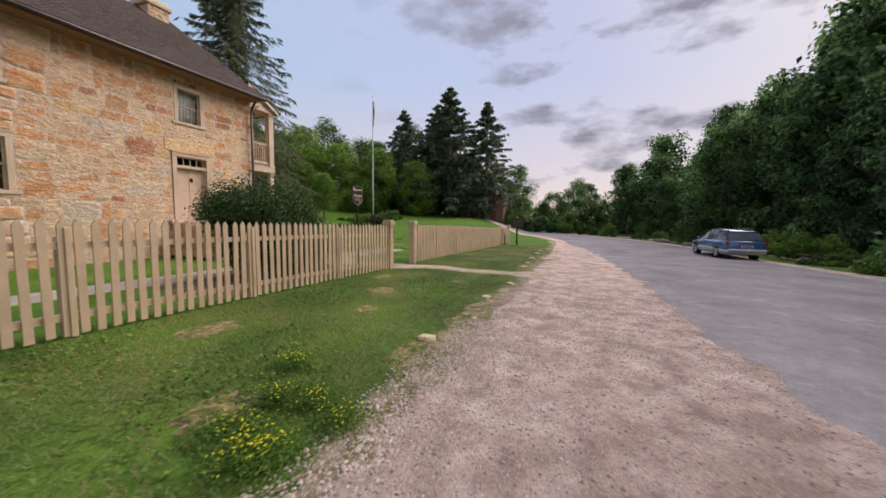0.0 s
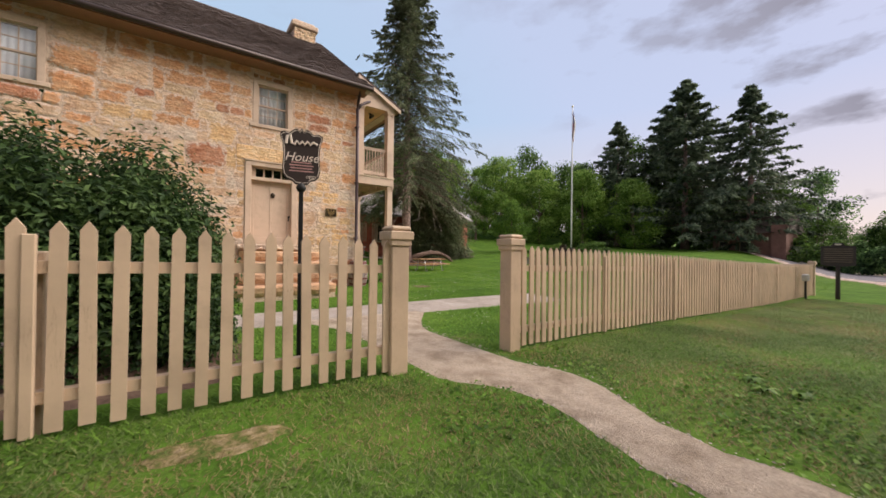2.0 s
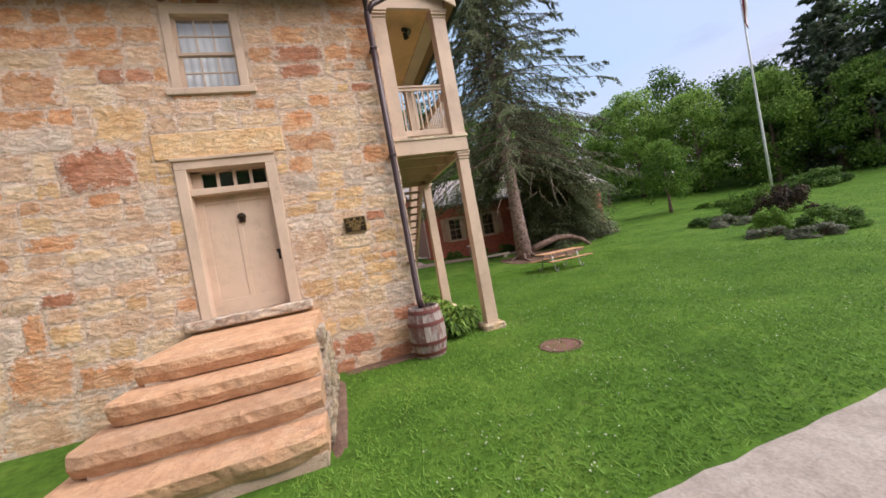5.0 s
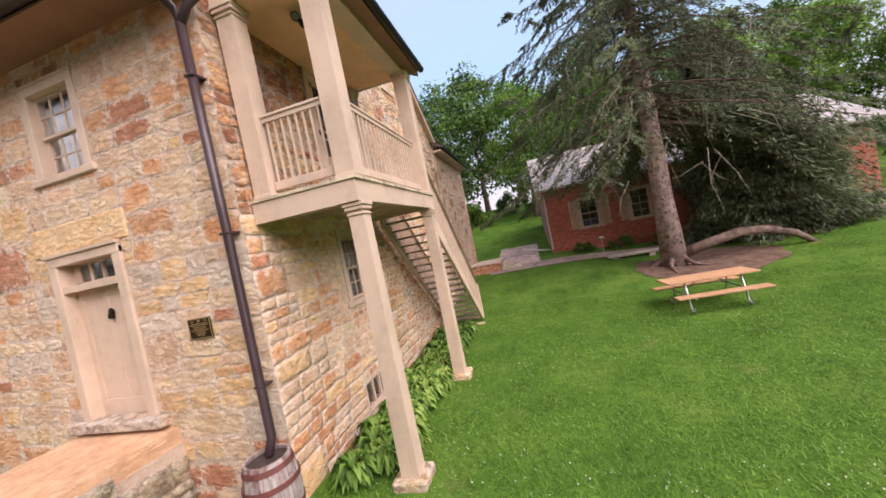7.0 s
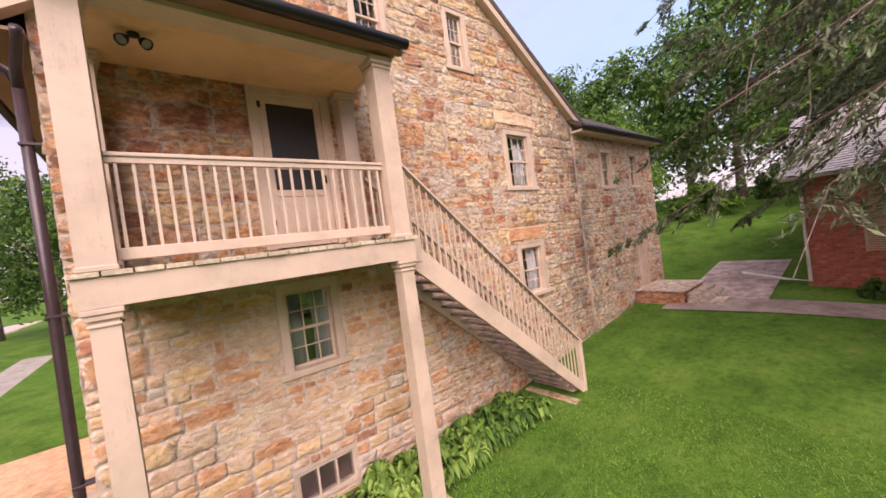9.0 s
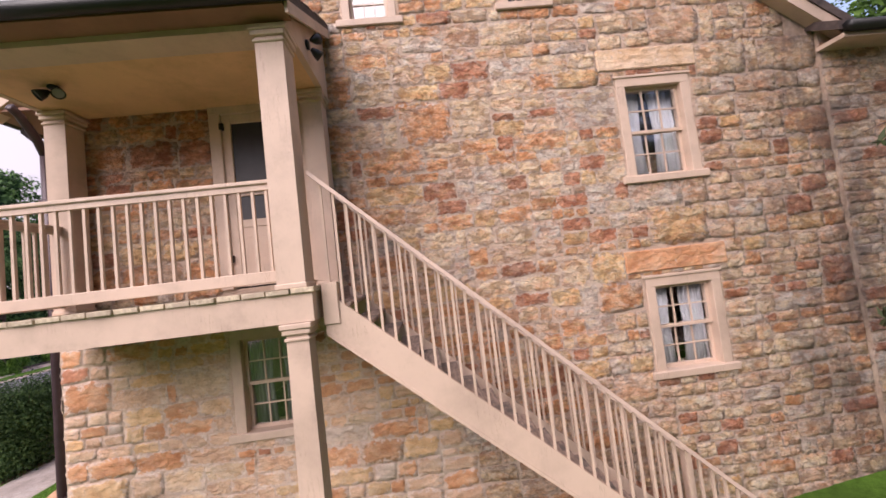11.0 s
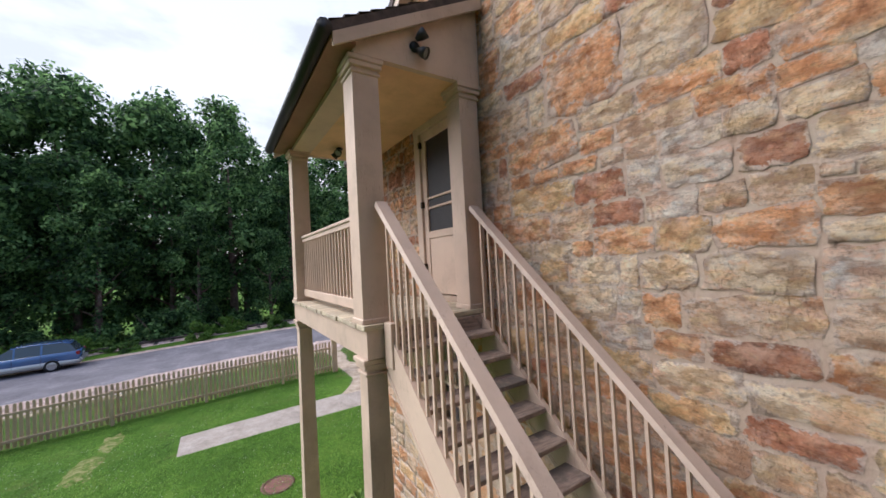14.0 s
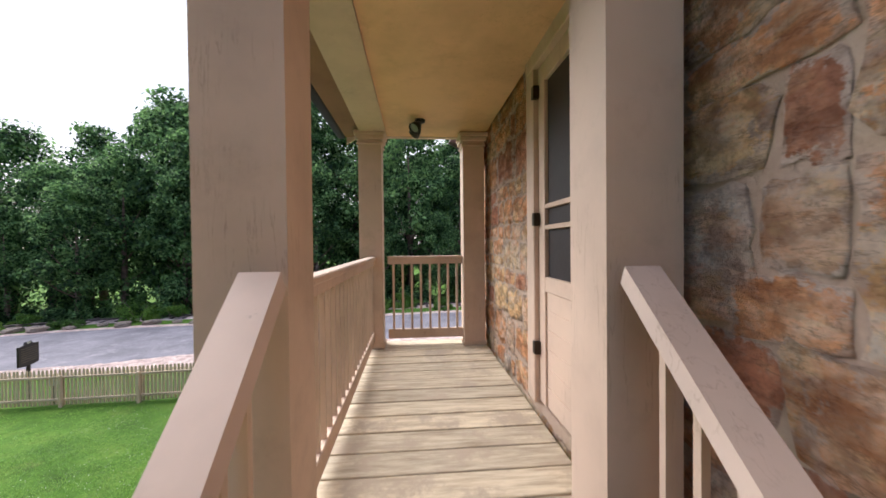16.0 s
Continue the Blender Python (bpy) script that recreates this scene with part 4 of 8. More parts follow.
def window(plane, o, cols, rows, dressing, casing=0.11, sill=True, owner=None):
    """A sash window in the opening o, with its panes, casing, sill and what hangs behind it."""
    u0, u1, v0, v1 = o
    w = put("window", None, owner or house)
    B = Build()
    plane.block(B, u0 - 0.02, u0 + casing, v0, v1, -0.20, 0.016, 0.006)
    plane.block(B, u1 - casing, u1 + 0.02, v0, v1, -0.20, 0.016, 0.006)
    plane.block(B, u0 - 0.02, u1 + 0.02, v1 - casing, v1 + 0.02, -0.20, 0.019, 0.006)
    plane.block(B, u0 - 0.05, u1 + 0.05, v1 + 0.015, v1 + 0.05, -0.10, 0.036, 0.006)
    part("frame", B, PAINT, w)
    if sill:
        part("sill", plane.block(Build(), u0 - 0.11, u1 + 0.11, v0 - 0.075, v0 + 0.03, -0.20, 0.05, 0.012), PAINT, w)
    a, c, lo, hi = u0 + casing, u1 - casing, v0 + 0.03, v1 - casing
    mid = (lo + hi) / 2
    for name, z0, z1, w0 in (("upper_sash", mid - 0.02, hi, -0.11), ("lower_sash", lo, mid + 0.02, -0.15)):
        S = Build()
        st = 0.042
        plane.block(S, a, a + st, z0, z1, w0, w0 + 0.035)
        plane.block(S, c - st, c, z0, z1, w0, w0 + 0.035)
        plane.block(S, a + st, c - st, z0, z0 + st, w0, w0 + 0.035)
        plane.block(S, a + st, c - st, z1 - st, z1, w0, w0 + 0.035)
        iu, iv = (c - a - 2 * st) / cols, (z1 - z0 - 2 * st) / rows
        for k in range(1, cols):
            plane.block(S, a + st + iu * k - 0.009, a + st + iu * k + 0.009, z0 + st, z1 - st, w0 + 0.006, w0 + 0.032)
        for k in range(1, rows):
            plane.block(S, a + st, c - st, z0 + st + iv * k - 0.009, z0 + st + iv * k + 0.009, w0 + 0.007, w0 + 0.031)
        part(name, S, PAINT, w)
        for i in range(cols):
            for j in range(rows):
                g = part("pane", plane.block(Build(), a + st + iu * i, a + st + iu * (i + 1), z0 + st + iv * j, z0 + st + iv * (j + 1), w0 + 0.015, w0 + 0.019), GLASS, w)
                g.visible_shadow = False
    if dressing in ("curtains", "dim_curtains"):
        for s, e in ((a - 0.02, a + (c - a) * 0.42), (c + 0.02, c - (c - a) * 0.40)):
            V, F, n = [], [], 26
            for k in range(n + 1):
                u = s + (e - s) * k / n
                wob = 0.025 * math.sin(k * 1.7) + 0.012 * math.sin(k * 0.7 + 1)
                for z, d in ((lo, 1.0), ((lo + hi) / 2, 0.9), (hi, 1.0)):
                    V.append(plane.p(s + (u - s) * d, z, -0.27 + wob))
            for k in range(n):
                for r_ in range(2):
                    F.append((k * 3 + r_, k * 3 + r_ + 1, k * 3 + r_ + 4, k * 3 + r_ + 3))
            ob = put("curtain", mesh_of("curtain", V, F, CURTAIN if dressing == "curtains" else DIM_CURTAIN, True), w, None, "pale gathered curtain" if dressing == "curtains" else "dim grey gathered curtain")
            so = ob.modifiers.new("cloth", "SOLIDIFY")
            so.thickness = 0.006
    elif dressing == "blind":
        V, F, n = [], [], 40
        for k in range(n + 1):
            u = a + (c - a) * k / n
            for z in (lo, hi):
                V.append(plane.p(u, z, -0.26 + 0.012 * math.sin(k * 1.1)))
        for k in range(n):
            F.append((2 * k, 2 * k + 1, 2 * k + 3, 2 * k + 2))
        ob = put("curtain", mesh_of("curtain", V, F, BLIND, True), w, None, "white lace curtain")
        so = ob.modifiers.new("cloth", "SOLIDIFY")
        so.thickness = 0.006
    else:
        # dark board added in place of the unlit room behind the sashes
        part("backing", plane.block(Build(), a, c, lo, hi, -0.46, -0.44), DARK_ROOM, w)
    return w


for key, dress in (("upper", "blind"), ("upper2", "blind"), ("lower2", "dark"), ("upper3", "blind")):
    window(FRONT, FRONT_OPEN[key], 3, 2, dress)
for key, dress in (("low", "dim_curtains"), ("w2", "curtains"), ("w1", "curtains"), ("a1", "dark"), ("a2", "dark")):
    window(SIDE, SIDE_OPEN[key], 3, 2, dress, 0.09 if key[0] == "a" else 0.11)
for key in ("w1", "w2"):
    window(WING, WING_OPEN[key], 2, 2, "dark", 0.07)

# cellar window
cw = put("cellar_window", None, house)
u0, u1, v0, v1 = SIDE_OPEN["cellar"]
B = Build()
SIDE.block(B, u0, u1, v0, v0 + 0.05, -0.2, -0.02)
SIDE.block(B, u0, u1, v1 - 0.05, v1, -0.2, -0.02)
for k in range(4):
    a = u0 + (u1 - u0 - 0.03) * k / 3
    SIDE.block(B, a, a + 0.03, v0 + 0.05, v1 - 0.05, -0.2, -0.024)
part("frame", B, PAINT_WORN, cw)
for k in range(3):
    a = u0 + 0.05 + (u1 - u0 - 0.05) * k / 3
    part("pane", SIDE.block(Build(), a, a + (u1 - u0 - 0.05) / 3 - 0.05, v0 + 0.05, v1 - 0.05, -0.060, -0.055), GLASS, cw)
part("backing", SIDE.block(Build(), u0, u1, v0, v1, -0.16, -0.14), plain_material("dusty_brown_board", (0.16, 0.10, 0.085), 0.9), cw, "dusty brown boarding behind the glass")
# wing doorway
wd = put("wing_door", None, house)
u0, u1, v0, v1 = WING_OPEN["d"]
part("leaf", WING.block(Build(), u0, u1, v0, v1, -0.22, -0.17), PAINT_WORN, wd)
B = Build()
WING.block(B, u0, u0 + 0.07, v0, v1, -0.2, 0.03)
WING.block(B, u1 - 0.07, u1, v0, v1, -0.2, 0.03)
WING.block(B, u0 + 0.07, u1 - 0.07, v1 - 0.08, v1, -0.2, 0.03)
part("frame", B, PAINT_WORN, wd)


def front_door():
    d = put("front_door", None, house, None, "tan painted front door with a small transom")
    u0, u1, v0, v1 = FRONT_OPEN["door"]
    P = FRONT
    B = Build()
    P.block(B, u0 - 0.04, u0 + 0.12, v0, v1, -0.25, 0.045, 0.008)
    P.block(B, u1 - 0.12, u1 + 0.04, v0, v1, -0.25, 0.045, 0.008)
    P.block(B, u0 - 0.04, u1 + 0.04, v1 - 0.10, v1 + 0.04, -0.25, 0.05, 0.008)
    P.block(B, u0 - 0.065, u1 + 0.05, v1 + 0.03, v1 + 0.075, -0.1, 0.08, 0.008)
    P.block(B, u0 + 0.12, u1 - 0.12, 3.23, 3.33, -0.25, 0.02, 0.006)
    part("frame", B, PAINT, d)
    t0, t1, a, c = 3.33, v1 - 0.10, u0 + 0.12, u1 - 0.12
    T = Build()
    P.block(T, a, a + 0.14, t0, t1, -0.19, -0.15)
    P.block(T, a, c, t1 - 0.03, t1, -0.19, -0.15)
    P.block(T, a, c, t0, t0 + 0.03, -0.19, -0.15)
    for k in range(1, 5):
        x = a + 0.14 + (c - a - 0.14) * k / 4
        P.block(T, x - 0.045, x, t0 + 0.03, t1 - 0.03, -0.19, -0.15)
    part("transom_frame", T, PAINT, d)
    for k in range(4):
        x = a + 0.14 + (c - a - 0.14) * k / 4
        part("pane", P.block(Build(), x, x + (c - a - 0.14) / 4 - 0.045, t0 + 0.03, t1 - 0.03, -0.178, -0.172), GLASS, d)
    # dark board added for the unlit hall behind the transom
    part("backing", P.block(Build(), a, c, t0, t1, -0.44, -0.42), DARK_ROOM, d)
    L = Build()
    P.block(L, a, c, v0 + 0.02, 3.23, -0.20, -0.15)
    m = (a + c) / 2
    # raised rails and stiles: two tall panels above, a plain lower part
    P.block(L, a, a + 0.10, v0 + 0.02, 3.23, -0.151, -0.135, 0.003)
    P.block(L, c - 0.10, c, v0 + 0.02, 3.23, -0.151, -0.135, 0.003)
    P.block(L, m - 0.035, m + 0.035, v0 + 0.02, 3.23, -0.151, -0.138, 0.003)
    P.block(L, a, c, 3.10, 3.23, -0.151, -0.134, 0.003)
    P.block(L, a, c, v0 + 0.02, v0 + 0.25, -0.151, -0.134, 0.003)
    part("leaf", L, PAINT, d)
    K = Build()
    K.lathe([(0.0, 0), (0.065, 0.0), (0.07, 0.012), (0.05, 0.02), (0.0, 0.03)], 8, (0, 0), False)
    K.box(-0.05, 0.05, -0.09, -0.02, 0.0, 0.018, 0.006)
    K.tube([(-0.035, -0.02, 0.03), (-0.03, -0.08, 0.035), (0.03, -0.08, 0.035), (0.035, -0.02, 0.03)], 0.01, 6)
    part("knocker", K, BRONZE, d, "dark bronze door knocker", Matrix.Translation((FX - 0.138, 10.25, 2.84)) @ FRONT.matrix().to_3x3().to_4x4())
    H = Build().lathe([(0.022, 0), (0.03, 0.012), (0.012, 0.02), (0.012, 0.05), (0.032, 0.06), (0.03, 0.085), (0.0, 0.09)], 10, (0, 0), True).box(-0.02, 0.02, -0.14, 0.03, 0, 0.008, 0.002)
    part("door_handle", H, BLACK_METAL, d, "black iron knob and keyhole plate", Matrix.Translation((FX - 0.137, c - 0.05, 2.2)) @ FRONT.matrix().to_3x3().to_4x4())
    part("threshold", P.block(Build(), u0 - 0.25, u1 + 0.22, v0 - 0.13, v0 + 0.02, -0.3, 0.16, 0.02), STONES["grey"], d, "grey stone threshold")


front_door()


def lintel(wall, plane, o, cls):
    part("lintel", plane.block(Build(), *o, -0.15, 0.028, 0.014), DRESSED[cls], wall)


lintel(wall_front, FRONT, DOOR_LINTEL, "ochre")
lintel(wall_side, SIDE, W2_LINTEL, "cream")
lintel(wall_side, SIDE, W1_LINTEL, "orange")


def plaque():
    p = thing("wall_plaque", "small dark bronze plaque fixed beside the front door", "plaque", (FX + 0.03, 12.0, 2.42))
    part("plate", Build().box(0, 0.02, -0.185, 0.185, -0.135, 0.135, 0.006), BRONZE, p)
    gold = plain_material("raised_gold_letters", (0.45, 0.30, 0.12), 0.4, 0.5)
    part("rim", Build().box(0.02, 0.024, -0.18, 0.18, 0.122, 0.13).box(0.02, 0.024, -0.18, 0.18, -0.13, -0.122).box(0.02, 0.024, -0.18, -0.172, -0.122, 0.122).box(0.02, 0.024, 0.172, 0.18, -0.122, 0.122), gold, p)
    B = Build()
    r = random.Random(2)
    B.box(0.02, 0.024, -0.02, 0.02, 0.085, 0.112).box(0.02, 0.024, -0.13, -0.09, 0.09, 0.105).box(0.02, 0.024, 0.09, 0.13, 0.09, 0.105)
    for k in range(8):
        w = r.uniform(0.10, 0.15) if k < 5 else r.uniform(0.05, 0.09)
        B.box(0.02, 0.024, -w, w, 0.06 - k * 0.022, 0.068 - k * 0.022)
    part("lettering", B, gold, p, "rows of small raised lettering")


plaque()


MOSSY = [stone_material("mossy_grey_stone", (0.20, 0.17, 0.12), (0.36, 0.32, 0.24), (0.52, 0.48, 0.38), 0.3, 0.15, True, 0.1), stone_material("lichened_buff_stone", (0.28, 0.22, 0.15), (0.50, 0.42, 0.29), (0.66, 0.58, 0.44), 0.3, 0.15, True, 0.15)]


def front_steps():
    s = thing("front_steps", "broad pinkish stone front steps with rough-hewn edges", "steps")
    tops = [(1.12, -11.85, 9.35, 11.20), (0.86, -11.48, 9.25, 11.215), (0.60, -11.12, 9.12, 11.23), (0.33, -10.76, 8.98, 11.245)]
    for k, (z, xf, ya, yb) in enumerate(tops):
        n = 26
        V, F = [], []
        h = 0.24
        for i in range(n + 1):
            y = ya + (yb - ya) * i / n
            c = 0.09 * (abs(2 * i / n - 1) ** 6)
            e = 0.035 * noise.noise((y * 3.0, k * 5.1, 0)) + 0.02 * noise.noise((y * 9.0, k, 3)) - c
            e2 = 0.045 * noise.noise((y * 3.5, k * 5.1, 7)) - 0.02 - c
            V += [(FX, y, z), (xf + e - 0.03, y, z), (xf + e, y, z - 0.03), (xf + e2 + 0.02, y, z - h * 0.55), (xf + e2 - 0.04, y, z - h), (FX, y, z - h)]
        for i in range(n):
            for j in range(6):
                a = i * 6 + j
                c = i * 6 + (j + 1) % 6
                F.append((a, a + 6, c + 6, c))
        F += [(5, 4, 3, 2, 1, 0), tuple(n * 6 + j for j in range(6))]
        put("step_slab", mesh_of("step_slab", V, F, STEP_STONE), s)
    B = Build()
    B.box(FX, -11.95, 9.42, 11.225, -0.2, 0.9)
    B.box(-12.0, -11.6, 9.35, 11.225, -0.2, 0.64).box(-11.7, -11.2, 9.25, 11.225, -0.2, 0.38).box(-11.3, -10.85, 9.1, 11.225, -0.2, 0.11)
    part("core", B, MORTAR, s)
    # rubble side walls of the steps, standing a little proud of the slabs' ends
    for u0, u1, v1 in ((11.98, 13.64, 0.97), (11.60, 11.98, 0.72), (11.24, 11.60, 0.46), (10.86, 11.24, 0.20)):
        for (u, v, w, h, cl, va, tw, dp) in lay(u0, u1, -0.05, lambda u: v1 + 0.03, [], steps_mix, 31 + int(u0 * 10), 0.34, 0.5, (1.0, 2.0), 0.1):
            put("stone", arris(mesh_of("stone", VARIANTS[va][0], VARIANTS[va][1], MOSSY[cl % 2], True), VARIANTS[va][2]), s, Plane("y", 11.245).matrix() @ Matrix.Translation((u, v, 0)) @ Matrix.Rotation(tw, 4, "Z") @ Matrix.Diagonal((w, h, 0.03 + dp, 1)))


def steps_mix(u, v):
    return [0.35, 0.12, 0.05, 0.08, 0.15, 0.30]


front_steps()

# ---- porch ----
DZ = 3.90                        # top of the deck
PX0, PX1, PY1 = -17.36, -13.86, 14.46
porch = thing("porch", "raised tan painted wooden porch with square posts and shingled roof", "porch")


def porch_build():
    for k, (x0, x1) in enumerate((PX0 + i * (PX1 - PX0) / 16, PX0 + (i + 1) * (PX1 - PX0) / 16) for i in range(16)):
        dx = rng.uniform(-0.02, 0.03)
        part("deck_plank", Build().box(x0 + 0.005, x1 - 0.009, SY + 0.04, PY1 + 0.008 + dx * 0.4, DZ - 0.045, DZ + rng.uniform(-0.004, 0.003), 0.004), DECK_WOOD, porch, "")
    B = Build().box(PX0 + 0.03, PX1 - 0.03, PY1 - 0.10, PY1 - 0.02, 3.59, DZ - 0.046).box(PX1 - 0.11, PX1 - 0.03, SY + 0.02, PY1 - 0.101, 3.59, DZ - 0.046).box(PX0 + 0.03, PX0 + 0.11, SY + 0.02, PY1 - 0.101, 3.59, DZ - 0.046)
    part("fascia_beam", B, PAINT, porch)
    for k in range(4):
        x = PX0 + 0.6 + k * 0.78
        part("joist", Build().box(x, x + 0.06, SY + 0.02, PY1 - 0.11, 3.64, DZ - 0.05), PAINT, porch)

    def post(x, y, half, z0, z1, taper=0.0, name="post"):
        t = half * (1 - taper)
        P = put(name, None, porch)
        part("shaft", Build().hexa([(x - half, y - half, z0), (x + half, y - half, z0), (x + half, y + half, z0), (x - half, y + half, z0), (x - t, y - t, z1), (x + t, y - t, z1), (x + t, y + t, z1), (x - t, y + t, z1)]), PAINT, P)
        for zz, hh, g in ((z1 - 0.16, 0.03, 0.018), (z1 - 0.10, 0.05, 0.030), (z1 - 0.05, 0.05, 0.045)):
            part("cap_moulding", Build().box(x - t - g, x + t + g, y - t - g, y + t + g, zz, zz + hh, 0.008), PAINT, P)
        if name == "post":
            part("base_moulding", Build().box(x - half - 0.015, x + half + 0.015, y - half - 0.015, y + half + 0.015, z0, z0 + 0.05, 0.008), PAINT, P)

    post(PX0 + 0.205, PY1 - 0.14, 0.13, DZ, 6.40)
    post(PX1 - 0.205, PY1 - 0.14, 0.13, DZ, 6.40)
    post(PX0 + 0.19, SY + 0.18, 0.125, DZ, 6.40)
    post(PX1 - 0.19, SY + 0.18, 0.125, DZ, 6.40)
    for x in (PX0 + 0.20, PX1 - 0.20):
        post(x, PY1 - 0.13, 0.12, 0.10, 3.585, 0.18, "lower_post")
        B = Build().box(x - 0.22, x + 0.22, PY1 - 0.36, PY1 + 0.10, -0.15, 0.10, 0.03)
        part("stone_base", B, STONES["cream"], porch, "rough stone footing")
    # ceiling, beams, gable ends and roof
    part("ceiling_panel", Build().box(PX0 + 0.05, PX1 - 0.05, SY + 0.03, PY1 - 0.05, 6.41, 6.45), CEIL_PAINT, porch)
    B = Build().box(PX0 + 0.04, PX1 - 0.04, PY1 - 0.32, PY1 - 0.03, 6.38, 6.50)
    part("eave_beam", B, PAINT, porch)
    top, low, ye = 7.38, 6.48, PY1 + 0.20
    for x in (PX0 + 0.03, PX1 - 0.10):
        zt = low + (top - low) * (ye - (SY + 0.03)) / (ye - SY)
        zo = low + (top - low) * (ye - (PY1 - 0.02)) / (ye - SY)
        B = Build().hexa([(x, SY + 0.03, 6.40), (x + 0.07, SY + 0.03, 6.40), (x + 0.07, PY1 - 0.02, 6.40), (x, PY1 - 0.02, 6.40), (x, SY + 0.03, zt), (x + 0.07, SY + 0.03, zt), (x + 0.07, PY1 - 0.02, zo), (x, PY1 - 0.02, zo)])
        part("gable_panel", B, PAINT, porch)
    B = Build()
    xa, xb = PX0 - 0.06, PX1 + 0.10
    B.hexa([(xa, SY + 0.02, top - 0.01), (xb, SY + 0.02, top - 0.01), (xb, ye, low), (xa, ye, low), (xa, SY + 0.02, top + 0.08), (xb, SY + 0.02, top + 0.08), (xb, ye, low + 0.09), (xa, ye, low + 0.09)])
    rf = part("porch_roof", B, SHINGLE, porch, "dark shingle porch roof")
    put("shingling", shingle_mesh("shingling", ye, low + 0.09, SY + 0.02, top + 0.08, xa, xb, SHINGLE, 0.15, 0.2, "x", 4), rf)["kind"] = "stuff"
    for x in (xa - 0.004, xb - 0.026):
        B = Build().hexa([(x, SY + 0.02, top - 0.13), (x + 0.03, SY + 0.02, top - 0.13), (x + 0.03, ye - 0.01, low - 0.12), (x, ye - 0.01, low - 0.12), (x, SY + 0.02, top), (x + 0.03, SY + 0.02, top), (x + 0.03, ye - 0.01, low), (x, ye - 0.01, low)])
        part("rake_board", B, PAINT, porch)
    part("gutter", Build().tube([(xa - 0.02, ye + 0.06, low + 0.02), (xb + 0.02, ye + 0.06, low + 0.02)], 0.07, 10), BLACK_METAL, porch, "black half-round gutter", None, True)
    # the dark brown also stands in for rafter shadow under this eave
    part("eave_soffit", Build().box(xa + 0.04, xb - 0.04, PY1 - 0.03, ye, 6.44, 6.47), SOFFIT_PAINT, porch)

    # railings
    def rail(x0, y0, x1, y1, n):
        L = math.hypot(x1 - x0, y1 - y0)
        R = put("railing", None, porch, pose(x0, y0, DZ, 0, 0, math.degrees(math.atan2(y1 - y0, x1 - x0))))
        part("top_rail", Build().box(0, L, -0.045, 0.045, 1.02, 1.06, 0.008).box(0, L, -0.025, 0.025, 0.965, 1.018), PAINT_WORN, R)
        part("bottom_rail", Build().box(0, L, -0.025, 0.025, 0.08, 0.19, 0.006), PAINT, R)
        me = Build().box(-0.013, 0.013, -0.013, 0.013, 0.19, 0.966).mesh("baluster", PAINT)
        for k in range(n):
            put("baluster", me, R, Matrix.Translation((L * (k + 0.6) / (n + 0.2), 0, 0)))

    rail(PX0 + 0.335, PY1 - 0.15, PX1 - 0.335, PY1 - 0.15, 22)
    rail(PX1 - 0.19, SY + 0.31, PX1 - 0.19, PY1 - 0.32, 8)


porch_build()


def porch_door():
    d = put("screen_door", None, house, None, "tan wooden screen door with a dark mesh panel")
    u0, u1, v0, v1 = SIDE_OPEN["pdoor"]
    P = SIDE
    B = Build()
    P.block(B, u0 - 0.06, u0 + 0.09, v0, v1, -0.2, 0.05, 0.006)
    P.block(B, u1 - 0.09, u1 + 0.06, v0, v1, -0.2, 0.05, 0.006)
    P.block(B, u0 - 0.06, u1 + 0.06, v1 - 0.09, v1 + 0.05, -0.2, 0.055, 0.006)
    part("frame", B, PAINT, d)
    a, c = u0 + 0.09, u1 - 0.09
    L = Build()
    P.block(L, a, a + 0.11, v0 + 0.02, v1 - 0.09, -0.03, 0.012, 0.004)
    P.block(L, c - 0.11, c, v0 + 0.02, v1 - 0.09, -0.03, 0.012, 0.004)
    P.block(L, a + 0.11, c - 0.11, v1 - 0.21, v1 - 0.09, -0.03, 0.011, 0.004)
    P.block(L, a + 0.11, c - 0.11, v0 + 0.80, v0 + 0.90, -0.03, 0.011, 0.004)
    P.block(L, a + 0.11, c - 0.11, v0 + 0.02, v0 + 0.80, -0.03, -0.004)
    for k in range(1, 6):
        P.block(L, a + 0.11, c - 0.11, v0 + 0.02 + k * 0.13, v0 + 0.028 + k * 0.13, -0.03, 0.002)
    for z in (v0 + 1.22, v0 + 1.36):
        P.block(L, a + 0.11, c - 0.11, z, z + 0.03, -0.03, 0.010, 0.003)
    part("leaf", L, PAINT, d)
    part("mesh_panel", P.block(Build(), a + 0.11, c - 0.11, v0 + 0.90, v1 - 0.21, -0.022, -0.016), plain_material("dark_screen", (0.02, 0.016, 0.018), 0.5), d, "dark fly screen")
    I = Build()
    P.block(I, a + 0.11, c - 0.11, v0, v1 - 0.09, -0.20, -0.16)
    part("inner_door", I, DARK_ROOM, d)
    for z in (v0 + 0.35, v0 + 1.25, v1 - 0.3):
        part("hinge", P.block(Build(), a - 0.02, a + 0.03, z, z + 0.09, 0.012, 0.056, 0.003), BRONZE, d)
    part("door_handle", P.block(Build(), c - 0.08, c - 0.05, v0 + 1.0, v0 + 1.13, 0.012, 0.05, 0.005), BLACK_METAL, d)


porch_door()


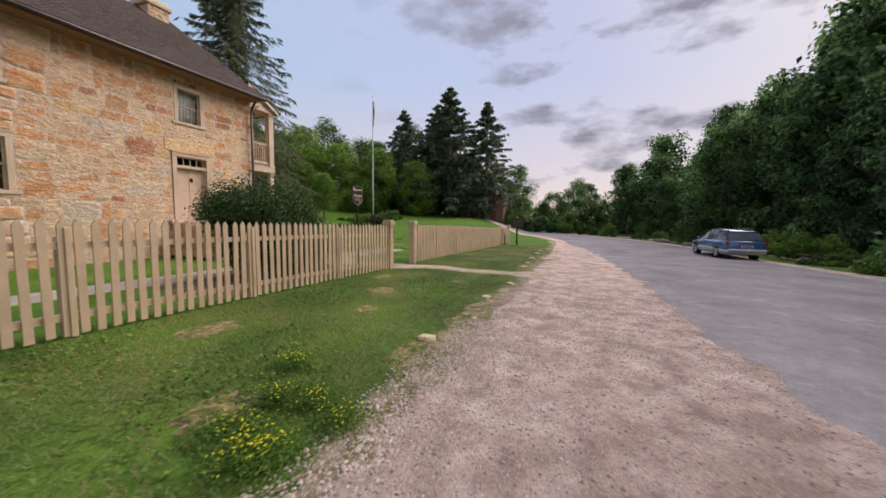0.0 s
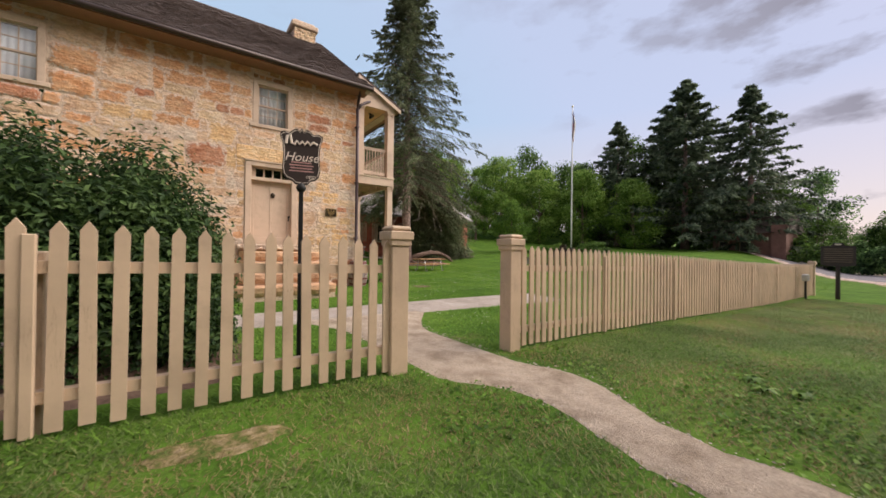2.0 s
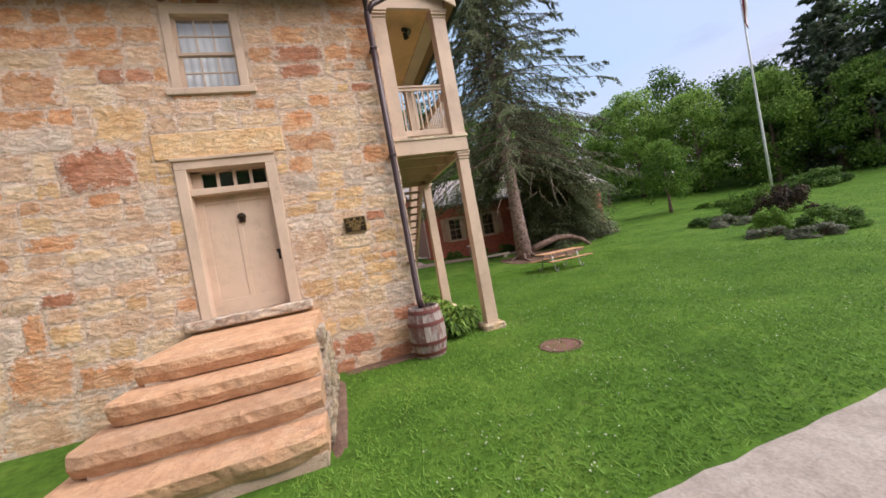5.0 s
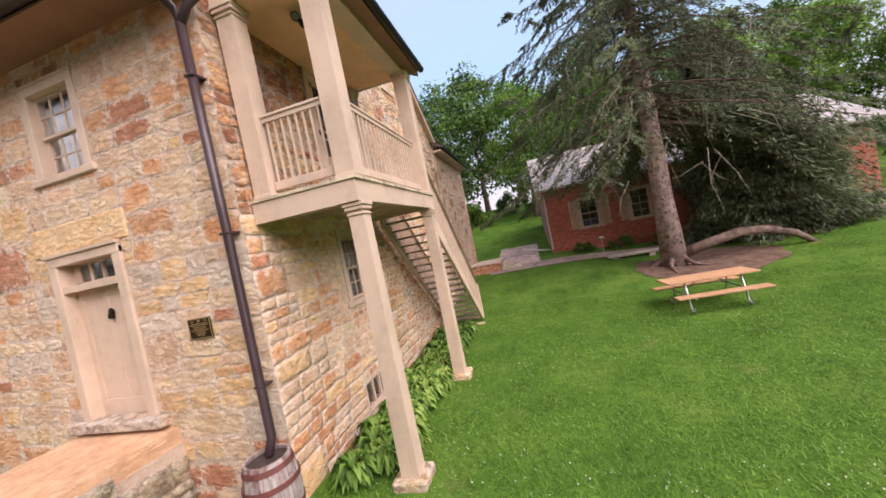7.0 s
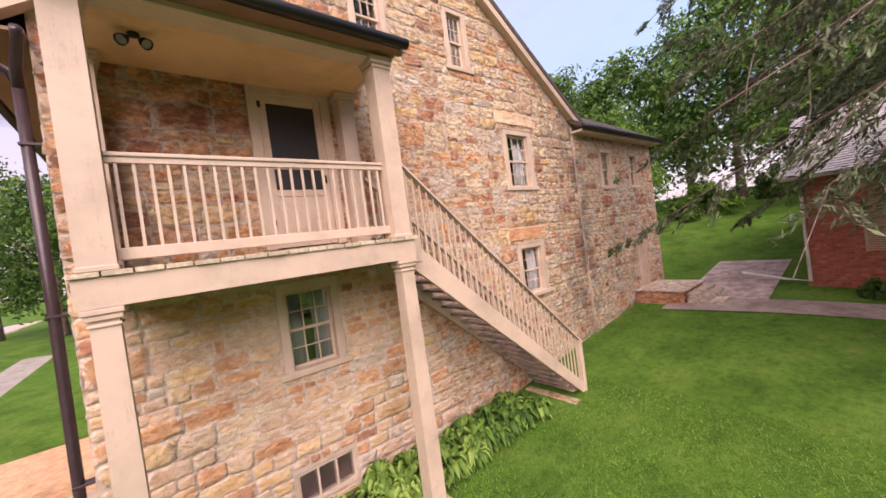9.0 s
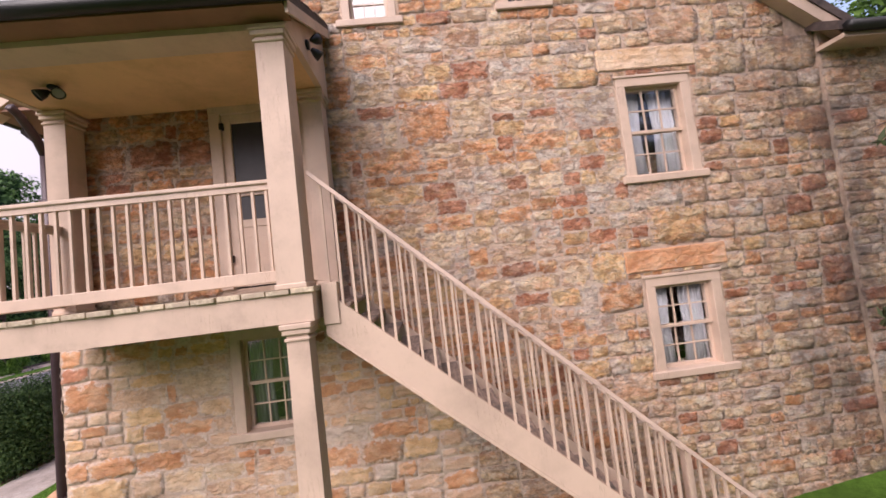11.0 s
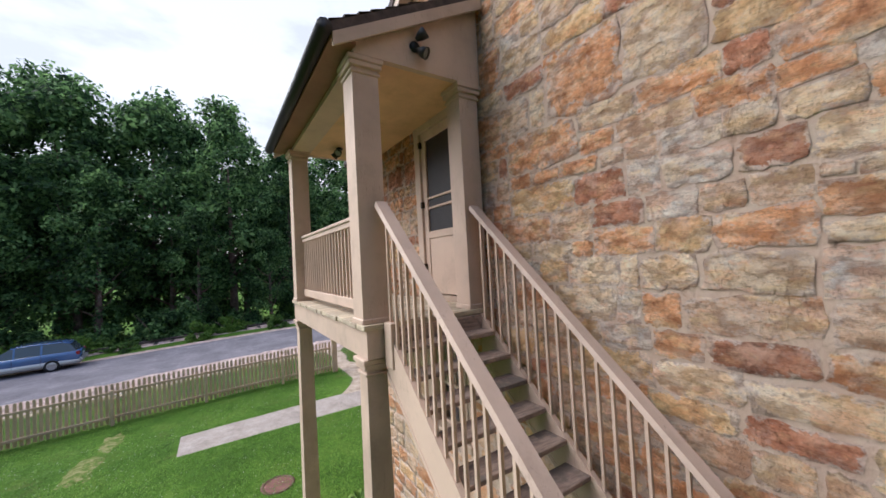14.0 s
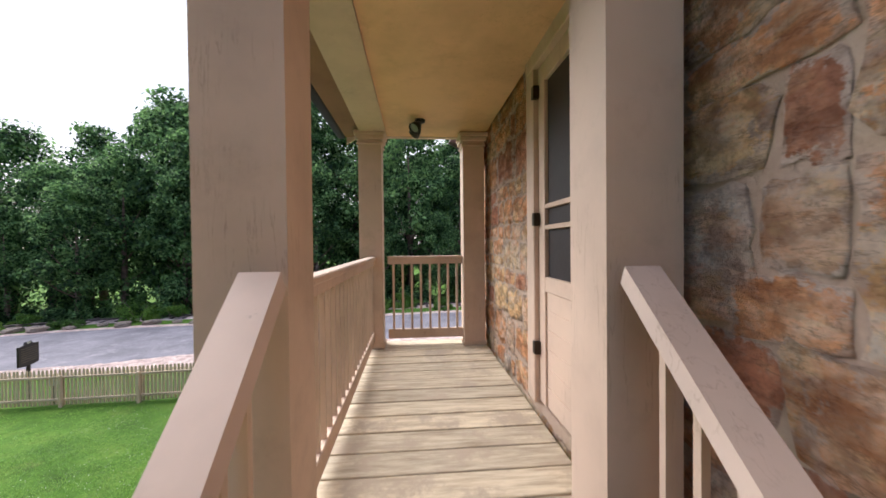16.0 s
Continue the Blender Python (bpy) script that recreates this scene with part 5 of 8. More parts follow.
def staircase():
    s = thing("outdoor_staircase", "steep worn tan wooden staircase with thin balusters beside the wall", "staircase")
    X0, X1, n = PX0 - 0.02, -21.40, 20
    rise, run = (DZ - 0.04) / n, (X0 - X1) / (n - 0.3)
    ya, yb = SY + 0.195, 14.27
    for k in range(1, n):
        z, x = DZ - rise * k, X0 - run * (k - 1)
        part("tread", Build().box(x - run - 0.035, x, ya + 0.05, yb - 0.05, z - 0.042, z, 0.006), STAIR_WOOD, s)
    for y in (ya, yb - 0.05):
        B = Build()
        zt, zb = DZ - 0.02, 0.05
        B.hexa([(X1 - 0.02, y, zb), (X0, y, zt - 0.42), (X0, y + 0.05, zt - 0.42), (X1 - 0.02, y + 0.05, zb),
                (X1 - 0.02, y, zb + 0.25), (X0, y, zt - 0.02), (X0, y + 0.05, zt - 0.02), (X1 - 0.02, y + 0.05, zb + 0.25)])
        part("stringer", B, PAINT, s)
        part("stringer_bead", Build().hexa([(X1, y - 0.008, zb - 0.0), (X0, y - 0.008, zt - 0.46), (X0, y + 0.058, zt - 0.46), (X1, y + 0.058, zb), (X1, y - 0.008, zb + 0.04), (X0, y - 0.008, zt - 0.42), (X0, y + 0.058, zt - 0.42), (X1, y + 0.058, zb + 0.04)]), PAINT, s)
    for y in (ya + 0.025, yb - 0.025):
        R = put("handrail", None, s)
        za, zb = DZ + 1.13, 1.24
        p0, p1 = (X0 + 0.04, za), (X1 - 0.06, zb)
        B = Build().hexa([(p1[0], y - 0.068, p1[1] - 0.05), (p0[0], y - 0.068, p0[1] - 0.05), (p0[0], y + 0.068, p0[1] - 0.05), (p1[0], y + 0.068, p1[1] - 0.05),
                          (p1[0], y - 0.055, p1[1]), (p0[0], y - 0.055, p0[1]), (p0[0], y + 0.055, p0[1]), (p1[0], y + 0.055, p1[1])])
        part("rail", B, PAINT_WORN, R)
        nb = 34
        Hh = za - (DZ - 0.05) - 0.05
        me = Build().box(-0.012, 0.012, -0.012, 0.012, 0, Hh).mesh("baluster", PAINT)
        for k in range(nb):
            x = X0 - 0.06 - (X0 - X1 - 0.14) * k / (nb - 1)
            zr = za - (za - zb) * (p0[0] - x) / (p0[0] - p1[0]) - 0.055
            put("baluster", me, R, Matrix.Translation((x, y, zr - Hh)))
        part("newel", Build().box(X1 - 0.10, X1 + 0.0, y - 0.05, y + 0.05, 0.06, zb + 0.02, 0.008), PAINT, R)
    part("newel_block", Build().box(X0 - 0.14, X0 + 0.01, yb - 0.06, yb + 0.02, 3.52, DZ + 0.02, 0.006), PAINT, s)
    part("riser_board", Build().box(X0 - 0.02, X0 + 0.005, ya + 0.05, yb - 0.05, DZ - rise + 0.0, DZ - 0.05, 0.003), STAIR_WOOD, s)
    part("stone_pad", Build().box(X1 - 0.35, X1 + 0.55, ya - 0.1, yb + 0.12, -0.12, 0.065, 0.03), STONES["tan"], s, "flat stone pad under the stair foot")


staircase()

# ---- fence ----
FENX = -4.95
GL, GR = 9.80, 11.40


def picket_mesh():
    w, d, h = 0.0385, 0.011, 1.25
    V = [(-d, -w, 0), (-d, w, 0), (-d, w, h - 0.06), (-d, 0, h), (-d, -w, h - 0.06)]
    V += [(d, y, z) for (_, y, z) in V]
    F = [(4, 3, 2, 1, 0), (5, 6, 7, 8, 9)] + [(i, (i + 1) % 5, 5 + (i + 1) % 5, 5 + i) for i in range(5)]
    return mesh_of("picket", V, F, FENCE_PAINT)


def fence(ya, yb, pitch, label, posts):
    f = thing("picket_fence", label, "fence", (FENX, ya, 0), "picket fences by the road")
    pm = picket_mesh()
    n = int(round((yb - ya) / pitch))
    r = random.Random(int(ya * 10) + 40)
    for k in range(n):
        y = (yb - ya) * (k + 0.5) / n
        g = float(ground_z(FENX, ya + y))
        put("picket", pm, f, pose(0.045, y + r.uniform(-0.006, 0.006), g + 0.04 + r.uniform(-0.008, 0.008), r.uniform(-0.7, 0.7), 0, 0))
    ys = [0.0] + [p - ya for p in posts] + [yb - ya]
    for a, c in zip(ys[:-1], ys[1:]):
        for z in (0.20, 0.97):
            g0, g1 = float(ground_z(FENX, ya + a)), float(ground_z(FENX, ya + c))
            B = Build().hexa([(-0.035, a, g0 + z), (0.033, a, g0 + z), (0.033, c, g1 + z), (-0.035, c, g1 + z), (-0.035, a, g0 + z + 0.075), (0.033, a, g0 + z + 0.075), (0.033, c, g1 + z + 0.075), (-0.035, c, g1 + z + 0.075)])
            part("rail", B, FENCE_PAINT, f)
    for p in posts:
        g = float(ground_z(FENX, p))
        part("post", Build().box(-0.13, -0.036, p - ya - 0.045, p - ya + 0.045, g - 0.2, g + 1.10, 0.008), FENCE_PAINT, f)
        part("post_face", Build().box(0.034, 0.075, p - ya - 0.03, p - ya + 0.03, g + 0.02, g + 1.20, 0.006), FENCE_PAINT, f)


fence(-6.615, 9.747, 0.1448, "tan painted picket fence of pointed boards on square posts", [-4.16, -1.85, 0.46, 2.77, 5.08, 7.395])
fence(11.534, 29.155, 0.1315, "long tan painted picket fence receding along the road", [13.45, 15.95, 18.43, 20.92, 23.53, 26.07])


def gate_post(y, big=True):
    g = float(ground_z(FENX, y))
    p = thing("gate_post", "square tan gate post with a moulded cap", "fence post", (FENX, y, g), "gate posts")
    h = 0.093
    part("shaft", Build().box(-h, h, -h, h, -0.2, 1.28, 0.008), FENCE_PAINT, p)
    part("collar", Build().box(-h - 0.018, h + 0.018, -h - 0.018, h + 0.018, 1.235, 1.295, 0.006), FENCE_PAINT, p)
    c = Build().box(-h - 0.034, h + 0.034, -h - 0.034, h + 0.034, 1.29, 1.375, 0.008)
    c.box(-h - 0.016, h + 0.016, -h - 0.016, h + 0.016, 1.375, 1.425, 0.018)
    part("cap", c, FENCE_PAINT, p)


gate_post(GL)
gate_post(GR)
gate_post(29.25)

# ---- plants ----


def leaf_quads(P, N, size, aspect, r, droop=0.0):
    """One small pointed leaf at each place P, facing about N."""
    n = len(P)
    N = N / np.maximum(1e-6, np.linalg.norm(N, axis=1, keepdims=True))
    A = np.cross(N, r.normal(size=(n, 3)))
    A /= np.maximum(1e-6, np.linalg.norm(A, axis=1, keepdims=True))
    C = np.cross(N, A)
    s = size * r.uniform(0.6, 1.3, (n, 1))
    V = np.stack([P - A * s, P + C * s * aspect + N * s * 0.12, P + A * s - np.array([0, 0, droop]) * s, P - C * s * aspect + N * s * 0.12], 1).reshape(-1, 3)
    F = np.arange(4 * n).reshape(-1, 4)
    return V, F


def crown_mesh(name, seed, height, width, clumps, leaves, size, mat, base=0.25, shape="round"):
    r = np.random.default_rng(seed)
    C, R = [], []
    for _ in range(clumps):
        t = r.uniform(0, 1) ** 0.8
        a = r.uniform(0, 2 * math.pi)
        if shape == "round":
            prof = math.sin(math.pi * min(1, 0.16 + 0.80 * t)) ** 0.7
        else:
            prof = 1.0 - 0.6 * t
        rad = width * 0.5 * prof * r.uniform(0.45, 1.0)
        C.append((rad * math.cos(a), rad * math.sin(a), height * (base + (1 - base) * t) * r.uniform(0.95, 1.03)))
        R.append(width * r.uniform(0.10, 0.20))
    C, R = np.array(C), np.array(R)
    k = r.integers(0, clumps, leaves)
    D = r.normal(size=(leaves, 3))
    D /= np.linalg.norm(D, axis=1, keepdims=True)
    D[:, 2] = np.where(r.random(leaves) < 0.3, np.abs(D[:, 2]), D[:, 2])
    P = C[k] + D * R[k][:, None] * r.uniform(0.55, 1.1, (leaves, 1)) * np.array([1, 1, 0.75])
    V, F = leaf_quads(P, D + r.normal(scale=0.55, size=(leaves, 3)) + np.array([0, 0, 0.35]), size, 0.55, r, 0.3)
    return mesh_of(name, V, F, mat)


def trunk_mesh(name, seed, height, r0, width, limbs=7):
    r = np.random.default_rng(seed)
    B = Build()
    bend = r.normal(scale=0.02, size=2)
    pts = [(bend[0] * z * z / height * 0.5, bend[1] * z * z / height * 0.5, z) for z in np.linspace(-0.4, height * 0.8, 7)]
    B.tube(pts, [r0 * 1.35, r0, r0 * 0.85, r0 * 0.68, r0 * 0.5, r0 * 0.32, r0 * 0.12], 9)
    for k in range(limbs):
        z0 = height * r.uniform(0.22, 0.6)
        a = r.uniform(0, 6.28)
        L = width * r.uniform(0.25, 0.42)
        x, y = bend[0] * z0 * z0 / height * 0.5, bend[1] * z0 * z0 / height * 0.5
        B.tube([(x, y, z0), (x + 0.5 * L * math.cos(a), y + 0.5 * L * math.sin(a), z0 + 0.35 * L), (x + L * math.cos(a), y + L * math.sin(a), z0 + 0.9 * L)], [r0 * 0.35, r0 * 0.22, r0 * 0.06], 6)
    return B.mesh(name, BARK, True)


TREES = {}


def tree_kind(key, seed, height, width, clumps, leaves, size, mat, base):
    TREES[key] = (trunk_mesh("trunk", seed, height, 0.016 * height + 0.05, width), crown_mesh("crown", seed, height, width, clumps, leaves, size, mat, base), height)


for k in range(4):
    tree_kind("wood%d" % k, 60 + k, 15 + k * 1.2, 8.6 - 0.4 * k, 95, 8500, 0.20, LEAF_DARK, 0.10)
for k in range(3):
    tree_kind("leafy%d" % k, 80 + k, 11 + k, 8.5, 80, 9000, 0.17, LEAF_MID, 0.16)
for k in range(2):
    tree_kind("bright%d" % k, 90 + k, 10 + k * 2, 7.0, 70, 9000, 0.15, LEAF_LIGHT, 0.20)
    tree_kind("full%d" % k, 95 + k, 13 + k, 9.5, 120, 16000, 0.17, LEAF_SUNLIT, 0.04)


def tree(key, x, y, s, turn, label, group):
    tr, cr, h = TREES[key]
    t = thing("tree", label, "tree", (x, y, float(ground_z(x, y))), group)
    t.rotation_euler = (0, 0, turn)
    t.scale = (s, s, s)
    put("trunk", tr, t)
    put("crown", cr, t)


def woods():
    r = np.random.default_rng(12)
    # along the far side of the road
    for row, (off, s0) in enumerate(((15.0, 0.72), (18.5, 1.12), (23.0, 1.36), (29.0, 1.55))):
        y = -34.0 + row * 2.1
        while y < 84:
            x = off + float(road_shift(min(y, 62))) * 0.75 + r.uniform(-1.2, 1.2)
            far = (1.0 - 0.20 * float(smooth_step(36, 48, y)) - 0.42 * float(smooth_step(54, 78, y))) * (0.74 + 0.26 * float(smooth_step(4, 24, y)))
            tree("wood%d" % r.integers(4), x, y, s0 * far * r.uniform(0.85, 1.12), r.uniform(0, 6.28), "tall dark green leafy tree in the wood beyond the road", "wood beyond the road")
            y += r.uniform(4.2, 6.4) * (1.0 if row < 2 else 1.25)
    # north edge of the lawn
    for x, y, key, s in ((-62, 30, "leafy0", 1.15), (-58, 38, "bright0", 1.15), (-54, 44, "leafy1", 1.1), (-48, 50, "bright1", 0.95), (-43, 55, "leafy2", 1.05), (-38, 60, "leafy0", 1.1), (-33, 57, "leafy1", 0.95), (-30, 64, "leafy2", 1.15),
                         (-24, 66, "leafy0", 1.0), (-18, 70, "leafy1", 0.62), (-12, 74, "wood1", 0.36), (-6, 76, "leafy2", 0.48), (-2, 84, "leafy0", 0.62), (-66, 22, "leafy2", 1.2), (-28.5, 36.2, "bright0", 0.52), (-41, 42, "bright1", 0.62),
                         (-9, 66, "leafy1", 0.42), (-14, 80, "leafy2", 0.6), (-22, 78, "leafy0", 0.8)):
        tree(key, x, y, s * 1.02, r.uniform(0, 6.28), "broad green leafy tree at the edge of the lawn", "trees round the lawn")
    for k in range(24):
        x = -68 + k * 3.05
        tree(("leafy0", "leafy1", "leafy2", "wood0")[k % 4], x + r.uniform(-1, 1), 76 + 6 * math.sin(k) - 0.25 * abs(x + 30), (0.74 if x < -22 else 0.70) + 0.10 * math.sin(k * 2.1), r.uniform(0, 6.28), "broad green leafy tree at the edge of the lawn", "trees round the lawn")
    for x, y, key, s in ((-46, 41, "full0", 0.85), (-41, 47, "full1", 0.86), (-36.5, 50.5, "full0", 0.80), (-31, 53, "full1", 0.74), (-25.5, 56, "full0", 0.68), (-50, 35, "full1", 0.95), (-53, 28, "full0", 0.9)):
        tree(key, x, y, s, r.uniform(0, 6.28), "broad bright green leafy tree at the edge of the lawn", "trees round the lawn")
    # hillside behind the house
    for x, y, key, s in ((-44, 17, "bright1", 1.0), (-41, 22.5, "bright0", 1.05), (-50, 12, "leafy1", 1.25), (-47, 5, "leafy0", 1.2), (-54, 24, "leafy2", 1.2), (-52, -4, "leafy1", 1.3), (-60, 6, "leafy2", 1.3), (-40, -6, "leafy0", 1.1), (-56, 16, "bright1", 1.2), (-46, 29, "leafy0", 1.1), (-38, 8, "bright0", 0.8)):
        tree(key, x, y, s, r.uniform(0, 6.28), "leafy green tree on the slope behind the house", "trees on the slope")
    # south of the house
    for x, y, key, s in ((-13, -20, "leafy1", 1.1), (-19, -24, "leafy2", 1.2), (-8, -26, "leafy0", 1.2), (-26, -18, "leafy1", 1.2), (-3, -32, "leafy2", 1.2), (-32, -12, "leafy0", 1.1)):
        tree(key, x, y, s, r.uniform(0, 6.28), "leafy green tree south of the house", "trees south of the house")


woods()


def spruce_meshes(seed, height, spread, whorls, per, twigs, quads, qsize, mat, first=0.08, droop=0.35, r0=None, gap=0.0, slim=0.26, loose=0.05, pruned=None):
    """Trunk and boughs of a spruce: limbs in whorls with hanging sprays."""
    r = np.random.default_rng(seed)
    r0 = r0 or height * 0.017
    T = Build()
    T.tube([(0.03 * math.sin(z), 0.03 * math.cos(z * 1.3), z) for z in np.linspace(-0.3, height * 0.98, 9)], [r0 * 1.5, r0 * 1.05, r0 * 0.92, r0 * 0.8, r0 * 0.66, r0 * 0.5, r0 * 0.36, r0 * 0.2, 0.02], 12)
    L = Build()
    PP, NN, AA = [], [], []
    for w in range(whorls):
        t = w / (whorls - 1)
        z0 = height * (first + (0.985 - first) * t ** 0.92)
        ln = spread * (1 - t) ** 0.85 + 0.25
        for k in range(per):
            if r.random() < gap:
                continue
            a = 6.283 * (k + r.uniform(-0.3, 0.3)) / per + w * 0.9
            l = ln * r.uniform(0.7, 1.12)
            rise = 0.25 * t
            pts = []
            for s in np.linspace(0, 1, 6):
                zz = z0 + l * (rise * s - droop * s ** 1.6 * (1 - 0.7 * t) + 0.14 * droop * s ** 5) + r.normal(scale=0.02)
                pts.append((l * s * math.cos(a + 0.12 * s * r.normal()), l * s * math.sin(a), zz))
            L.tube(pts, [0.045 * (1 - t) + 0.012, 0.035 * (1 - t) + 0.01, 0.024, 0.016, 0.011, 0.004], 5)
            pa = np.array(pts)
            for q in range(twigs):
                s = r.uniform(0.06, 1.0) ** 0.85
                i = min(4, int(s * 5))
                f = s * 5 - i
                o = pa[i] * (1 - f) + pa[i + 1] * f
                d = pa[i + 1] - pa[i]
                d /= np.linalg.norm(d)
                side = np.cross(d, [0, 0, 1.0]) * (1 if q % 2 else -1)
                tw = d * 0.75 + side * r.uniform(0.4, 1.0) + np.array([0, 0, -r.uniform(0.15, 0.75)])
                tw /= np.linalg.norm(tw)
                tl = (0.22 + 0.20 * l * (1.1 - s)) * r.uniform(0.6, 1.3)
                for j in range(quads):
                    u = (j + r.uniform(0.2, 1)) / quads
                    PP.append(o + tw * tl * u + r.normal(scale=loose, size=3) + np.array([0, 0, -0.10 * u * tl]))
                    NN.append(np.array([0, 0, 0.9]) + r.normal(scale=0.5, size=3))
                    AA.append(tw + r.normal(scale=0.45, size=3))
    P, N, A = np.array(PP), np.array(NN), np.array(AA)
    if pruned:
        ok = ~pruned(P)
        P, N, A = P[ok], N[ok], A[ok]
    A /= np.linalg.norm(A, axis=1, keepdims=True)
    C = np.cross(N, A)
    C /= np.maximum(1e-6, np.linalg.norm(C, axis=1, keepdims=True))
    s = qsize * r.uniform(0.6, 1.3, (len(P), 1))
    V = np.stack([P - A * s, P + C * s * slim, P + A * s, P - C * s * slim - np.array([0, 0, 0.01])], 1).reshape(-1, 3)
    return T.mesh("trunk", SPRUCE_BARK, True), L.mesh("limbs", BARK, True), mesh_of("needles", V, np.arange(len(V)).reshape(-1, 4), mat)


def spruce(meshes, x, y, s, turn, label, cat, group=""):
    t = thing("spruce_tree", label, cat, (x, y, float(ground_z(x, y))), group)
    t.rotation_euler, t.scale = (0, 0, turn), (s, s, s)
    for n, me in zip(("trunk", "branching", "foliage"), meshes):
        ob = put(n, me, t)
        if n == "branching":
            ob["kind"] = "stuff"
    return t


BIG = spruce_meshes(5, 21.0, 6.3, 30, 7, 34, 42, 0.072, NEEDLE, 0.27, 0.52, 0.31, 0.0, 0.20, 0.026, lambda P: (P[:, 0] * 0.92 - P[:, 1] * 0.39 > 5.0) & (P[:, 2] < 6.5))
big_spruce = spruce(BIG, -24.3, 20.95, 1.0, 0.4, "tall old spruce with drooping boughs and a bare grey trunk", "tree")


def spruce_skirt():
    """Low hanging boughs on the far side of the trunk, and the long limb that lies along the ground."""
    r = np.random.default_rng(9)
    B = Build()
    B.tube([(0.2, 0.3, 0.40), (0.6, 1.1, 0.66), (0.9, 1.9, 0.82), (1.2, 2.6, 0.76), (1.5, 3.3, 0.48), (1.7, 3.8, 0.06)], [0.20, 0.17, 0.16, 0.14, 0.12, 0.08], 9)
    part("low_limb", B, BARK, big_spruce, "bare arching limb lying along the ground", None, True)
    for a in (0.3, 1.5, 2.8, 4.2, 5.4):
        part("root", Build().tube([(0.25 * math.cos(a), 0.25 * math.sin(a), 0.35), (0.65 * math.cos(a), 0.65 * math.sin(a), 0.08), (1.2 * math.cos(a + 0.2), 1.2 * math.sin(a + 0.2), -0.05)], [0.12, 0.06, 0.02], 8), BARK, big_spruce, "", None, True)
    PP, AA = [], []
    D = Build()
    for k in range(62):
        a = r.uniform(1.15, 1.75) if k < 34 else r.uniform(0.9, 3.9)
        l = r.uniform(4.6, 7.0) if k < 34 else r.uniform(2.2, 5.0)
        zt = r.uniform(4.6, 6.4)
        end = np.array([l * math.cos(a), l * math.sin(a), r.uniform(1.0, 3.6) if k < 34 else zt - r.uniform(1.0, 2.2)])
        o = np.array([0.2 * math.cos(a), 0.2 * math.sin(a), zt])
        D.tube([o, o * 0.5 + end * 0.5 + np.array([0, 0, 0.35]), end], [0.035, 0.022, 0.006], 5)
        for j in range(560):
            s = r.uniform(0.25, 1.0)
            p = o * (1 - s) + end * s + np.array([0, 0, 0.35 * 4 * s * (1 - s)])
            w = np.array([math.cos(a + r.normal(scale=0.9)), math.sin(a + r.normal(scale=0.9)), -r.uniform(0.1, 0.9)])
            PP.append(p + w * r.uniform(0, 0.7))
            AA.append(w + r.normal(scale=0.3, size=3))
    part("low_branching", D, BARK, big_spruce, "", None, True)
    # the dense low mass of boughs that sweeps the ground beyond the arching limb
    for k in range(110000):
        z = 8.6 * r.random() ** 1.1
        an = r.uniform(0, 6.28)
        rr = (1 - z / 9.2) ** 0.75 * (1 + 0.28 * noise.noise((2.2 * math.cos(an), 2.2 * math.sin(an), z * 0.9))) * r.uniform(0.55, 1.0)
        PP.append((-1.0 + 2.6 * rr * math.cos(an), 6.1 - 0.28 * z + 3.6 * rr * math.sin(an), 0.15 + z + 0.25 * noise.noise((an * 2, z * 2.3, 1))))
        AA.append((math.cos(an) + r.normal(scale=0.5), math.sin(an) + r.normal(scale=0.5), -r.uniform(0.2, 1.1)))
    # short twigs close to the trunk, higher up
    for k in range(12000):
        z, an, rr = r.uniform(7.5, 19.5), r.uniform(0, 6.28), r.uniform(0.25, 1.9)
        rr *= 1.1 - z / 24
        PP.append((rr * math.cos(an), rr * math.sin(an), z))
        AA.append((math.cos(an) + r.normal(scale=0.5), math.sin(an) + r.normal(scale=0.5), -r.uniform(0.0, 0.9)))
    P, A = np.array(PP), np.array(AA)
    A /= np.linalg.norm(A, axis=1, keepdims=True)
    C = np.cross(r.normal(scale=0.5, size=P.shape) + np.array([0, 0, 1.0]), A)
    C /= np.linalg.norm(C, axis=1, keepdims=True)
    s = 0.115 * r.uniform(0.6, 1.3, (len(P), 1))
    V = np.stack([P - A * s, P + C * s * 0.20, P + A * s, P - C * s * 0.20], 1).reshape(-1, 3)
    put("low_foliage", mesh_of("low_foliage", V, np.arange(len(V)).reshape(-1, 4), NEEDLE), big_spruce)
    # pale dead twigs hanging under the boughs
    W = Build()
    for k in range(60):
        a, l, z = r.uniform(0, 6.28), r.uniform(0.8, 4.2), r.uniform(3.2, 7.5)
        p = np.array([l * math.cos(a), l * math.sin(a), z])
        q = p + np.array([r.normal(scale=0.5), r.normal(scale=0.5), -r.uniform(0.6, 1.8)])
        W.tube([p, (p + q) / 2 + r.normal(scale=0.1, size=3), q], [0.014, 0.01, 0.003], 4)
    part("dead_wood", W, plain_material("dead_twig", (0.34, 0.27, 0.24), 0.9), big_spruce, "pale dead hanging twigs")["kind"] = "stuff"


